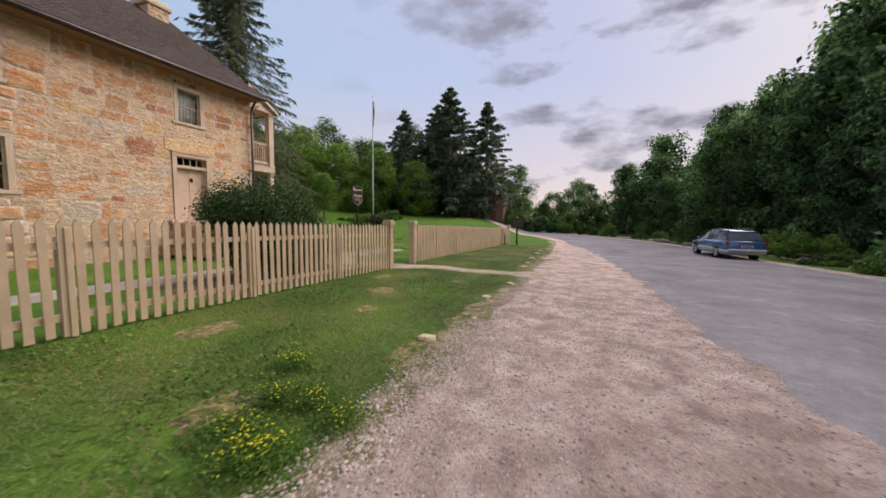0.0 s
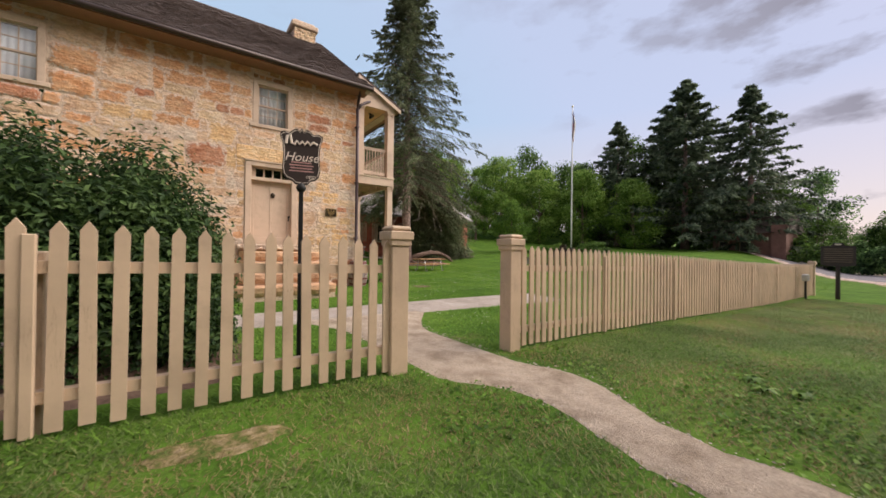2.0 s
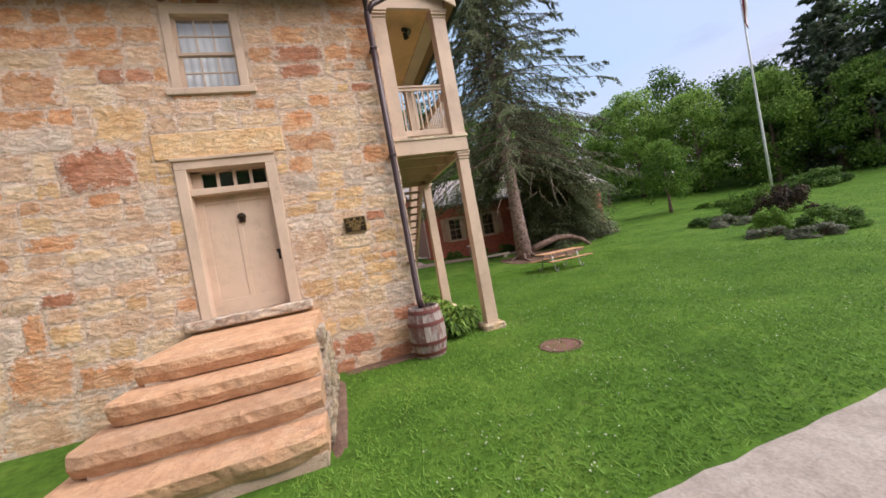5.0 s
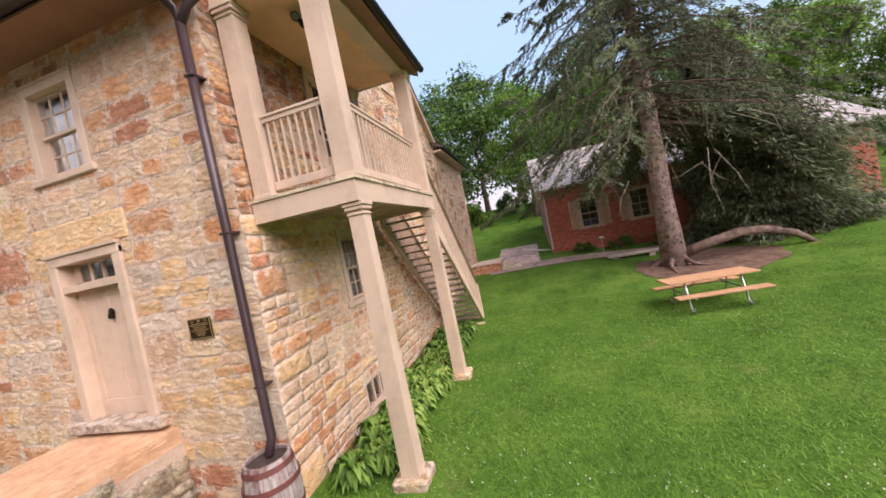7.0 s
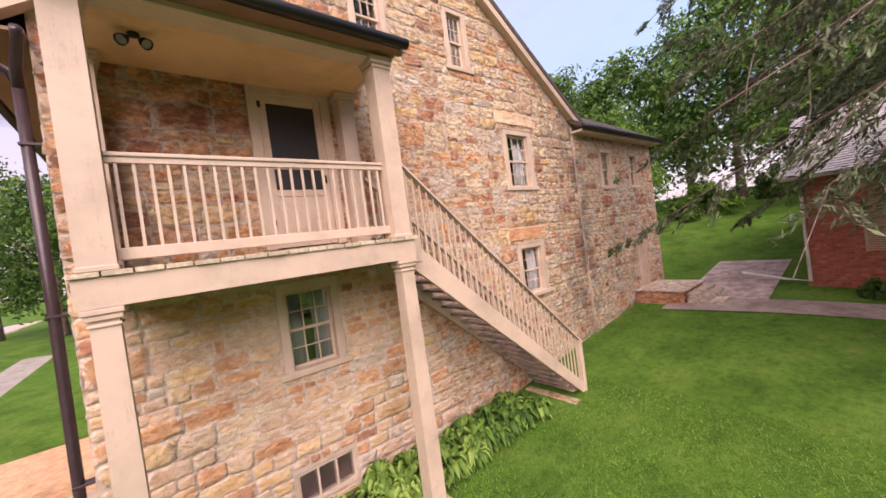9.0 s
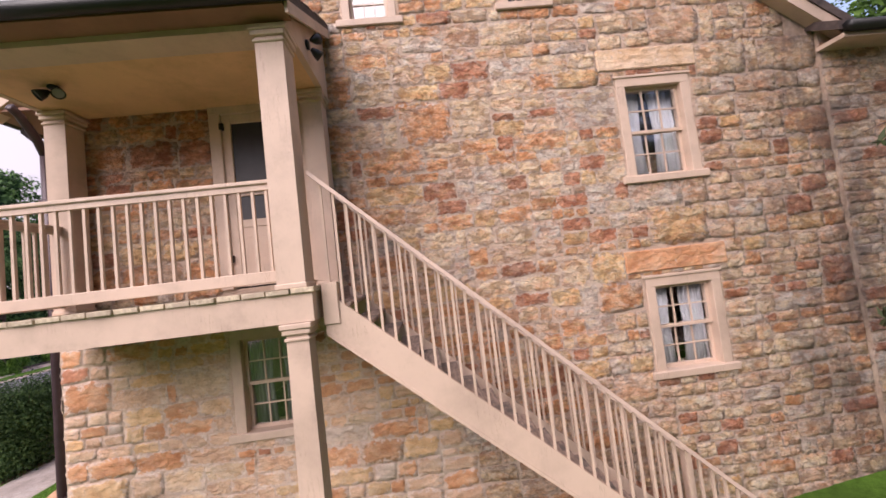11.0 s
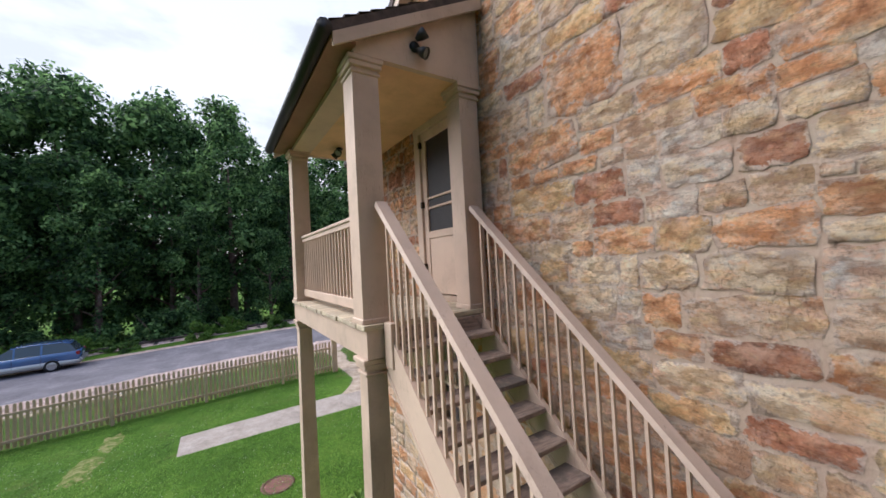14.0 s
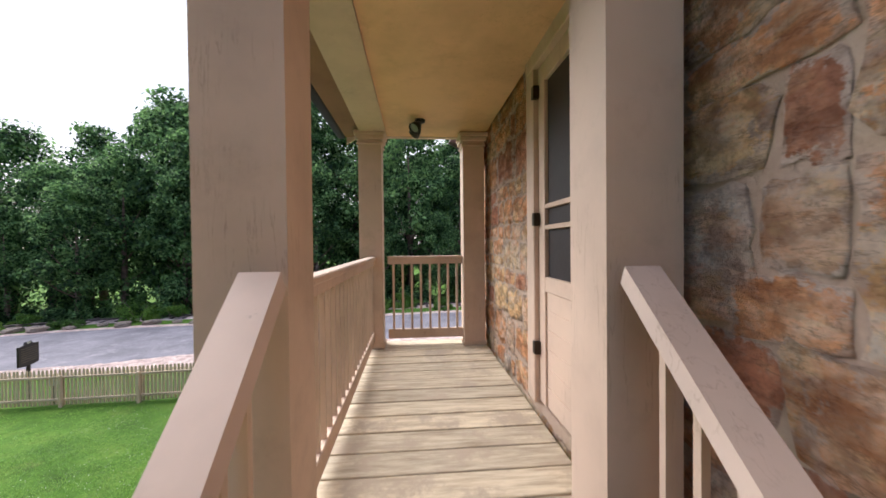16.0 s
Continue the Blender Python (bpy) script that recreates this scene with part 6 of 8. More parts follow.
spruce_skirt()
PINE = spruce_meshes(15, 23.0, 10.5, 24, 8, 30, 9, 0.40, NEEDLE_FAR, 0.10, 0.12, None, 0.30)
THIN = spruce_meshes(16, 20.0, 7.6, 26, 7, 22, 8, 0.32, NEEDLE_FAR, 0.06, 0.22, None, 0.25)
spruce(PINE, -21.5, 61.5, 0.97, 1.0, "tall dark spreading pine on the far lawn", "tree", "far conifers")
spruce(THIN, -15.0, 62.5, 0.99, 2.2, "thin dark spruce with gaps between its boughs", "tree", "far conifers")
spruce(THIN, -29.0, 58.5, 0.90, 4.0, "thin dark spruce with gaps between its boughs", "tree", "far conifers")
spruce(PINE, -25.5, 66.0, 0.85, 3.0, "tall dark spreading pine on the far lawn", "tree", "far conifers")


def bush(name, label, x, y, rx, ry, h, n, size, mat, seed, cat="bush", group="", stems=7, low=0.12, boxy=1.0, lift=0.0):
    r = np.random.default_rng(seed)
    t = thing(name, label, cat, (x, y, float(ground_z(x, y))), group)
    S = Build()
    for k in range(stems):
        a = r.uniform(0, 6.28)
        e = (rx * 0.6 * math.cos(a), ry * 0.6 * math.sin(a), h * r.uniform(0.6, 0.9))
        S.tube([(0.1 * math.cos(a), 0.1 * math.sin(a), -0.1), (e[0] * 0.5, e[1] * 0.5, e[2] * 0.55), e], [0.03, 0.022, 0.006], 5)
    part("branching", S, BARK, t)
    K = max(14, n // 260)
    C = r.normal(size=(K, 3))
    C /= np.linalg.norm(C, axis=1, keepdims=True)
    C = np.sign(C) * np.abs(C) ** boxy
    C[:, 2] = np.abs(C[:, 2]) * 0.95
    C *= r.uniform(0.55, 0.86, (K, 1))
    k = r.integers(0, K, n)
    D = r.normal(size=(n, 3))
    D /= np.linalg.norm(D, axis=1, keepdims=True)
    P = (C[k] + D * r.uniform(0.10, 0.26, (n, 1))) * np.array([rx, ry, h])
    P[:, 2] = np.maximum(P[:, 2], h * low * r.random(n))
    shoots = r.random(n) < 0.04
    P[shoots, 2] += r.uniform(0.0, 0.16, shoots.sum()) * h
    if lift:
        # the crown overhangs bare ground on its south side
        above = P[:, 2] > lift * np.clip(-P[:, 1] / ry * 1.5, 0, 1)
        P, D = P[above], D[above]
        n = len(P)
    V, F = leaf_quads(P, D + np.array([0, 0, 0.6]) + r.normal(scale=0.5, size=(n, 3)), size, 0.5, r, 0.3)
    put("leaves", mesh_of("leaves", V, F, mat), t)
    return t


bush("shrub", "large dense dark green shrub behind the fence", -6.85, 7.10, 1.25, 1.48, 2.36, 95000, 0.034, LEAF_DEEP, 3, "bush", "", 9, 0.12, 0.62, 1.35)
bush("shrub", "low dark shrub beside the fence path", -6.7, 8.15, 0.5, 0.45, 1.5, 14000, 0.030, LEAF_DEEP, 5)
GREY_LEAF = leaf_material("grey_green_leaves", (0.12, 0.14, 0.09), (0.24, 0.26, 0.18), (0.38, 0.38, 0.32), 0.35)
COPPER_LEAF = leaf_material("dark_copper_leaves", (0.02, 0.016, 0.012), (0.05, 0.034, 0.022), (0.10, 0.07, 0.04), 0.25)
for k, (label, x, y, rx, ry, h, n, size, mt) in enumerate((
        ("bright green rounded shrub by the flagpole", -20.7, 32.7, 1.5, 1.3, 1.7, 7000, 0.055, LEAF_LIGHT),
        ("dark copper-leaved shrub in the flagpole bed", -18.9, 31.9, 1.3, 1.2, 1.5, 6000, 0.055, COPPER_LEAF),
        ("low green perennials in the lawn bed", -21.0, 29.6, 1.1, 0.8, 0.6, 4500, 0.045, LEAF_MID),
        ("low grey-green perennials in the lawn bed", -19.4, 29.0, 1.1, 0.8, 0.6, 4500, 0.045, GREY_LEAF),
        ("bright green perennials in the lawn bed", -16.1, 26.3, 0.8, 0.7, 0.95, 5000, 0.045, LEAF_LIGHT),
        ("mixed green perennials in the lawn bed", -14.6, 26.2, 1.0, 0.8, 0.8, 5000, 0.045, LEAF_MID),
        ("low mound of grey-purple catmint", -15.6, 25.2, 0.9, 0.5, 0.4, 4500, 0.035, GREY_LEAF),
        ("low mound of grey-purple catmint", -14.3, 25.0, 0.8, 0.5, 0.4, 4500, 0.035, GREY_LEAF),
        ("low bright green hedge on the far lawn", -25.4, 37.2, 2.0, 0.9, 0.55, 4500, 0.06, LEAF_LIGHT),
        ("rounded green shrub on the far lawn", -24.0, 44.0, 2.2, 2.2, 1.4, 4500, 0.09, LEAF_MID))):
    bush("garden_shrub", label, x, y, rx, ry, h, n, size, mt, 20 + k, "bush", "shrubs on the lawn", 4)
r_ = np.random.default_rng(77)
for k in range(26):
    y = -16 + k * 3.0 + r_.uniform(-1, 1)
    x = 10.6 + float(road_shift(min(y, 60))) + r_.uniform(-0.6, 1.6)
    bush("roadside_shrub", "wild green roadside shrub", x, y, r_.uniform(0.8, 1.6), r_.uniform(0.9, 1.8), r_.uniform(0.6, 1.9), 2600, 0.085, LEAF_LIGHT if k % 3 else LEAF_MID, 40 + k, "bush", "roadside shrubs", 3)


def hosta(x, y, s, turn, group):
    t = thing("hosta_plant", "lush green hosta plant at the wall's foot", "plant", (x, y, float(ground_z(x, y))), group)
    t.rotation_euler, t.scale = (0, 0, turn), (s, s, s)
    put("leaves", HOSTA_MESH[int(turn * 10) % len(HOSTA_MESH)], t)


def hosta_mesh(seed):
    r = np.random.default_rng(seed)
    V, F = [], []
    for k in range(150):
        a = r.uniform(0, 6.28)
        l, w = r.uniform(0.12, 0.30), r.uniform(0.030, 0.050)
        up = r.uniform(0.07, 0.27) * (1.15 - l)
        o = len(V)
        ca, sa = math.cos(a), math.sin(a)
        for s, ww, z in ((0.05, 0.01, 0.0), (0.4, 0.8, up), (0.7, 1.0, up * 1.15), (0.9, 0.6, up * 0.95), (1.05, 0.05, up * 0.6)):
            for side in (-1, 0, 1):
                d = l * s
                V.append((ca * d - sa * w * ww * side, sa * d + ca * w * ww * side, z + (0.03 * ww if side else 0)))
        for j in range(4):
            for i in range(2):
                F.append((o + j * 3 + i, o + j * 3 + i + 1, o + j * 3 + i + 4, o + j * 3 + i + 3))
    return mesh_of("leaves", V, F, LEAF_HOSTA, True)


HOSTA_MESH = [hosta_mesh(s) for s in (1, 2, 3)]
r_ = np.random.default_rng(5)
for k in range(32):
    hosta(-14.1 - k * 0.195 + r_.uniform(-0.1, 0.1), SY + 0.50 + r_.uniform(-0.14, 0.14) + (0.46 if k % 2 else 0), r_.uniform(1.0, 1.4), r_.uniform(0, 6.2), "hostas along the wall")


def flower_patch():
    t = thing("yellow_flowers", "patch of small yellow wildflowers in the grass", "flowers", (-1.68, 2.35, float(ground_z(-1.68, 2.35))))
    t["kind"] = "stuff"
    r = np.random.default_rng(8)
    C = np.array([(0.0, -0.18), (0.08, -0.33), (0.22, -0.24), (-0.22, -0.15), (-0.25, 0.28), (0.05, 0.36), (0.36, 0.22), (-0.62, 0.84)])
    n = 17000
    P = np.c_[C[r.integers(0, len(C), n)] + r.normal(scale=0.095, size=(n, 2)), r.uniform(0.01, 0.10, n)]
    V, F = leaf_quads(P, r.normal(size=(n, 3)) + np.array([0, 0, 1.5]), 0.011, 0.45, r)
    put("leaves", mesh_of("leaves", V, F, LEAF_LIGHT), t)
    n = 420
    P = np.c_[C[r.integers(0, len(C), n)] + r.normal(scale=0.075, size=(n, 2)), r.uniform(0.08, 0.14, n)]
    V, F = leaf_quads(P, r.normal(scale=0.4, size=(n, 3)) + np.array([0, 0, 1.0]), 0.0085, 0.9, r)
    put("petals", mesh_of("petals", V, F, leaf_material("yellow_petals", (0.66, 0.62, 0.02), (0.76, 0.72, 0.03), (0.82, 0.80, 0.06), 0.4)), t)


flower_patch()


# undergrowth that closes the wood and the lawn's edge towards the ground
r_ = np.random.default_rng(31)
for k in range(34):
    y = -30 + k * 3.3 + r_.uniform(-1, 1)
    x = 13.6 + float(road_shift(min(y, 60))) * 0.85 + r_.uniform(-0.8, 1.2)
    bush("wild_shrub", "tall tangled green shrub at the wood's edge", x, y, r_.uniform(1.8, 2.6), r_.uniform(2.0, 2.8), r_.uniform(2.4, 4.4), 3200, 0.15, LEAF_DARK if k % 4 else LEAF_MID, 140 + k, "bush", "undergrowth of the wood", 3)
for k in range(22):
    x = -62 + k * 2.9
    y = 64 - 0.010 * (x + 25) ** 2 + r_.uniform(-1.5, 1.5)
    bush("wild_shrub", "dark green shrub under the trees", x, y, r_.uniform(2.2, 3.2), r_.uniform(2.0, 2.8), r_.uniform(2.4, 4.6), 2600, 0.18, LEAF_DARK if k % 3 else LEAF_MID, 190 + k, "bush", "undergrowth by the lawn", 3)
for k in range(12):
    y = -14 + k * 4.2
    bush("wild_shrub", "green shrub on the slope behind the house", -44 - 3 * math.sin(k) + r_.uniform(-2, 2), y, r_.uniform(2.0, 3.0), r_.uniform(2.2, 3.0), r_.uniform(2.0, 3.8), 2400, 0.17, LEAF_MID if k % 3 else LEAF_LIGHT, 230 + k, "bush", "undergrowth on the slope", 3)

# ---- things round the house ----


def brick_wall_material():
    m, nt, b = material("red_brick", 0.9)
    rnd = piece_random(nt)
    vec = shifted_position(nt, rnd)
    col = ramp(nt, noise_tex(nt, 6, 5, 0.6, vec), [(0.3, (0.36, 0.09, 0.065)), (0.55, (0.52, 0.15, 0.105)), (0.8, (0.60, 0.24, 0.17))])
    tone = ramp(nt, rnd, [(0, (0.75, 0.75, 0.75)), (1, (1.15, 1.1, 1.1))])
    nt.links.new(mixc(nt, 1.0, col, tone, "MULTIPLY"), b.inputs["Base Color"])
    bump(nt, b, noise_tex(nt, 40, 4), 0.4, 0.01)
    return m


BRICK = brick_wall_material()
BRICK_MORTAR = plain_material("brick_mortar", (0.36, 0.22, 0.19), 0.95)


def brick_house():
    h = thing("brick_house", "low red brick house with grey wooden shingles and cream shutters", "house")
    X, Y0, Y1, Z0, Z1 = -29.6, 17.1, 31.0, 0.6, 4.2
    P = Plane("x", X)
    opens = [(18.75, 19.75, 1.95, 3.45), (21.15, 22.15, 1.95, 3.45), (23.95, 24.95, 1.10, 3.25), (27.2, 28.2, 1.95, 3.45)]
    B = slab(P, Y0, Y1, Z0 - 1, lambda u: Z1, opens, 0.35, Build())
    B.box(X - 8, X - 0.35, Y0, Y0 + 0.35, Z0 - 1, Z1).box(X - 8, X - 0.35, Y1 - 0.35, Y1, Z0 - 1, Z1).box(X - 8, X - 7.6, Y0 + 0.35, Y1 - 0.35, Z0 - 1, Z1)
    w = part("wall", B, BRICK_MORTAR, h)
    V = Build()
    z, k = 0.7, 0
    r = random.Random(6)
    while z < Z1 - 0.06:
        y = Y0 - (0.11 if k % 2 else 0)
        while y < Y1:
            a, c = max(y, Y0) + 0.006, min(y + 0.22, Y1) - 0.006
            if c - a > 0.04 and not any(o[0] - 0.1 < c and o[1] + 0.1 > a and o[2] - 0.05 < z + 0.07 and o[3] + 0.05 > z for o in opens):
                d = r.uniform(0.006, 0.014)
                V.add([(X, a, z), (X, c, z), (X, c, z + 0.068), (X, a, z + 0.068), (X + d, a, z), (X + d, c, z), (X + d, c, z + 0.068), (X + d, a, z + 0.068)], [(4, 5, 6, 7), (0, 1, 5, 4), (2, 3, 7, 6), (1, 2, 6, 5), (3, 0, 4, 7)])
            y += 0.22
        z += 0.08
        k += 1
    put("brickwork", mesh_of("brickwork", V.v, V.f, BRICK), w)["kind"] = "stuff"
    for k, o in enumerate(opens):
        if k == 2:
            d = put("door", None, h)
            F = Build()
            P.block(F, o[0] - 0.04, o[0] + 0.12, o[2], o[3], -0.2, 0.04)
            P.block(F, o[1] - 0.12, o[1] + 0.04, o[2], o[3], -0.2, 0.04)
            P.block(F, o[0], o[1], o[3] - 0.12, o[3] + 0.05, -0.2, 0.045)
            part("frame", F, PAINT, d)
            L = Build()
            P.block(L, o[0] + 0.12, o[1] - 0.12, o[2], o[2] + 0.9, -0.16, -0.11)
            for u in (o[0] + 0.12, (o[0] + o[1]) / 2 - 0.03, o[1] - 0.2):
                P.block(L, u, u + 0.07, o[2] + 0.9, o[3] - 0.12, -0.16, -0.11)
            for kk in range(4):
                z = o[2] + 0.9 + kk * 0.36
                P.block(L, o[0] + 0.12, o[1] - 0.12, z, z + 0.04, -0.155, -0.115)
            part("leaf", L, PAINT, d)
            part("pane", P.block(Build(), o[0] + 0.15, o[1] - 0.15, o[2] + 0.9, o[3] - 0.12, -0.14, -0.135), GLASS, d)
            # dark board added for the unlit room behind the door panes
            part("backing", P.block(Build(), o[0], o[1], o[2], o[3], -0.34, -0.33), DARK_ROOM, d)
            part("doorstep", P.block(Build(), o[0] - 0.3, o[1] + 0.3, o[2] - 0.6, o[2] - 0.02, 0.0, 0.7, 0.02), CONCRETE, d)
        else:
            wn = window(P, o, 2, 2, "dark", 0.08, True, h)
            for u0, u1 in ((o[0] - 0.46, o[0] - 0.04), (o[1] + 0.04, o[1] + 0.46)):
                S = Build()
                P.block(S, u0, u0 + 0.06, o[2], o[3], 0.012, 0.045)
                P.block(S, u1 - 0.06, u1, o[2], o[3], 0.012, 0.045)
                for z in np.arange(o[2] + 0.02, o[3] - 0.03, 0.06):
                    P.block(S, u0 + 0.06, u1 - 0.06, z, z + 0.035, 0.014, 0.036)
                part("shutter", S, PAINT, wn, "cream louvred shutter")
    R = Build()
    ex, ez, rx, rz = X + 0.45, Z1 - 0.02, X - 4.0, Z1 + 2.3
    roof_slope(R, ex, ez, rx, rz, Y0 - 0.35, Y1 + 0.35, 0.10)
    roof_slope(R, X - 8.45, ez, rx, rz, Y0 - 0.35, Y1 + 0.35, 0.10)
    rf = part("roof", R, GREY_SHINGLE, h, "weathered grey wooden shingle roof")
    n = Vector((rz - ez, 0, ex - rx)).normalized() * 0.10
    put("shingling", shingle_mesh("shingling", ex + n.x, ez + n.z, rx + n.x, rz + n.z, Y0 - 0.35, Y1 + 0.35, GREY_SHINGLE, 0.16, 0.2, "y", 9), rf)["kind"] = "stuff"
    G = Build().hexa([(X, Y0, Z1), (X - 8, Y0, Z1), (X - 8, Y0 + 0.3, Z1), (X, Y0 + 0.3, Z1), (X - 3.9, Y0, rz - 0.1), (X - 4.1, Y0, rz - 0.1), (X - 4.1, Y0 + 0.3, rz - 0.1), (X - 3.9, Y0 + 0.3, rz - 0.1)])
    part("gable", G, BRICK, h)
    part("downspout", Build().tube([(X + 0.08, Y0 + 0.06, 4.05), (X + 0.08, Y0 + 0.06, 1.15), (X + 0.12, Y0 - 0.5, 1.22), (X + 0.2, Y0 - 1.5, 1.45)], 0.04, 8), plain_material("white_metal", (0.7, 0.68, 0.66), 0.5), h, "white downspout")
    part("porch_canopy", Build().box(X + 0.0, X + 0.9, 23.2, 25.8, 3.45, 3.58, 0.01), PAINT, h, "small cream canopy over the door")


brick_house()
for k, (x, y, w) in enumerate(((-28.9, 18.6, 0.7), (-28.9, 20.3, 0.8), (-28.9, 22.2, 0.7), (-28.9, 26.5, 0.9), (-28.9, 28.5, 0.9))):
    bush("clipped_shrub", "low clipped evergreen shrub below the brick wall", x, y, 0.5, w, 0.65, 2200, 0.05, LEAF_MID, 300 + k, "bush", "shrubs by the brick house", 3)


def back_paths():
    def patch(name, pts, mat, label, lift):
        v = [(x, y, float(ground_z(x, y)) + lift) for x, y in pts]
        nrow = len(pts) // 2
        f = [(2 * i, 2 * i + 1, 2 * i + 3, 2 * i + 2) for i in range(nrow - 1)]
        tagged(new(name, mesh_of(name, v, f, mat, True)), label, "path", "", "structure")

    L = []
    for y in np.arange(14.0, 30.0, 0.5):
        wx = -27.3 - 0.35 * math.sin((y - 14) * 0.25)
        L += [(wx - 0.55, y), (wx + 0.55, y)]
    patch("back_path", L, EARTH_PATH, "narrow worn path past the brick house", 0.03)
    L = []
    for x in np.arange(-33, -27.5, 0.5):
        L += [(x, 14.2), (x, 16.4)]
    patch("back_yard", L, GRAVEL, "pinkish gravel yard between the two houses", 0.035)
    bed = thing("bare_ground", "bare brown soil under the spruce", "soil", (-24.2, 21.9, 0), "", "structure")
    v, f = [(0, 0, float(ground_z(-24.2, 21.9)) + 0.03)], []
    for k in range(28):
        a = 6.2832 * k / 28
        rr = 2.3 * (1 + 0.25 * noise.noise((math.cos(a) * 2, math.sin(a) * 2, 4)))
        x, y = rr * 0.8 * math.cos(a), rr * math.sin(a)
        v.append((x, y, float(ground_z(-24.2 + x, 21.9 + y)) + 0.02))
        f.append((0, k + 1, (k + 1) % 28 + 1))
    put("soil", mesh_of("soil", v, f, SOIL, True), bed)


back_paths()


def wing_landing():
    z = float(ground_z(-28.3, 13.8))
    t = thing("stone_landing", "low reddish stone landing with steps at the wing door", "steps", (-28.3, 13.0, z))
    part("platform", Build().box(-1.0, 1.0, 0.05, 1.5, -0.5, 0.30, 0.02), STONES["red"], t)
    part("top_slab", Build().box(-1.05, 1.05, 0.05, 1.55, 0.30, 0.36, 0.015), STONES["grey"], t)
    for k in range(3):
        part("step", Build().box(-0.9, 0.9, 1.55 + 0.3 * k, 1.87 + 0.3 * k, -0.5, 0.24 - 0.11 * k, 0.015), STONES["grey"], t)


wing_landing()


def picnic_table(x, y, turn):
    t = thing("picnic_table", "orange-brown wooden picnic table on bent steel legs", "table", (x, y, float(ground_z(x, y))))
    t.rotation_euler = (0, 0, turn)
    L = 1.0
    for k in range(5):
        o = -0.36 + k * 0.146
        part("top_plank", Build().box(o, o + 0.138, -L, L, 0.71, 0.75, 0.006), TABLE_WOOD, t)
    for s in (-1, 1):
        for k in range(2):
            o = s * 0.62 + (k - 1) * 0.146 + 0.02
            part("bench_plank", Build().box(o, o + 0.135, -L, L, 0.42, 0.46, 0.006), TABLE_WOOD, t)
    for y in (-0.62, 0.62):
        for s in (-1, 1):
            part("leg", Build().tube([(s * 0.28, y, 0.70), (s * 0.36, y, 0.40), (s * 0.42, y, 0.10), (s * 0.50, y, 0.03), (s * 0.58, y, 0.05), (s * 0.60, y, 0.14)], 0.024, 8), STEEL, t, "", None, True)
        part("bench_bar", Build().tube([(-0.76, y, 0.40), (0.76, y, 0.40)], 0.022, 8), STEEL, t, "", None, True)
        part("brace", Build().tube([(0, y, 0.41), (0, y * 0.25, 0.69)], 0.014, 6), STEEL, t, "", None, True)
        part("top_bar", Build().tube([(-0.34, y, 0.695), (0.34, y, 0.695)], 0.018, 8), STEEL, t, "", None, True)


picnic_table(-20.05, 20.2, 0.08)


def barrel():
    t = thing("rain_barrel", "weathered wooden rain barrel with rusty red hoops under a downspout", "barrel", (-13.36, 12.86, float(ground_z(-13.3, 12.9)) - 0.01))
    H, n = 0.86, 18
    prof = lambda z: 0.255 + 0.065 * (1 - (2 * z / H - 1) ** 2)
    for k in range(n):
        a0, a1 = 6.2832 * (k + 0.02) / n, 6.2832 * (k + 0.98) / n
        zs = np.linspace(0, H, 7)
        V, F = [], []
        for z in zs:
            for a, d in ((a0, 0), (a1, 0), (a1, -0.025), (a0, -0.025)):
                V.append(((prof(z) + d) * math.cos(a), (prof(z) + d) * math.sin(a), z))
        for j in range(6):
            for i in range(4):
                F.append((j * 4 + i, j * 4 + (i + 1) % 4, (j + 1) * 4 + (i + 1) % 4, (j + 1) * 4 + i))
        F += [(3, 2, 1, 0), (24, 25, 26, 27)]
        put("stave", mesh_of("stave", V, F, BARREL_WOOD), t)
    for z in (0.06, 0.24, 0.56, 0.76):
        part("hoop", Build().lathe([(prof(z) + 0.002, z), (prof(z) + 0.008, z), (prof(z + 0.06) + 0.008, z + 0.06), (prof(z + 0.06) + 0.002, z + 0.06)], 36, (0, 0), False), RUST, t)
    part("head", Build().lathe([(0.0, H - 0.07), (0.25, H - 0.07), (0.25, H - 0.05), (0.0, H - 0.05)], 18, (0, 0), False), plain_material("dark_wet_wood", (0.05, 0.035, 0.03), 0.5), t)


barrel()


def downspout():
    t = thing("downspout", "dark purple-brown metal downspout with a forked head at the corner", "downspout")
    M = plain_material("dark_brown_enamel", (0.060, 0.036, 0.042), 0.35, 0.2)
    x, y = FX + 0.14, SY - 0.10
    part("pipe", Build().tube([(x, y, 6.05), (x, y, 3.6), (x + 0.02, y, 0.98), (x + 0.12, y - 0.0, 0.80)], 0.055, 10), M, t, "", None, True)
    part("front_arm", Build().tube([(x, y, 6.02), (x + 0.05, y - 0.01, 6.20), (x + 0.28, y - 0.05, 6.40), (x + 0.30, y - 0.05, 6.62)], 0.05, 10), M, t, "", None, True)
    part("porch_arm", Build().tube([(x, y, 6.02), (x - 0.02, y + 0.12, 6.22), (x - 0.10, y + 0.38, 6.40), (x - 0.12, y + 0.50, 6.46)], 0.05, 10), M, t, "", None, True)
    for z in (1.6, 3.5, 5.4):
        part("bracket", Build().box(x - 0.16, x + 0.062, y - 0.062, y + 0.062, z, z + 0.03, 0.004), M, t)


downspout()


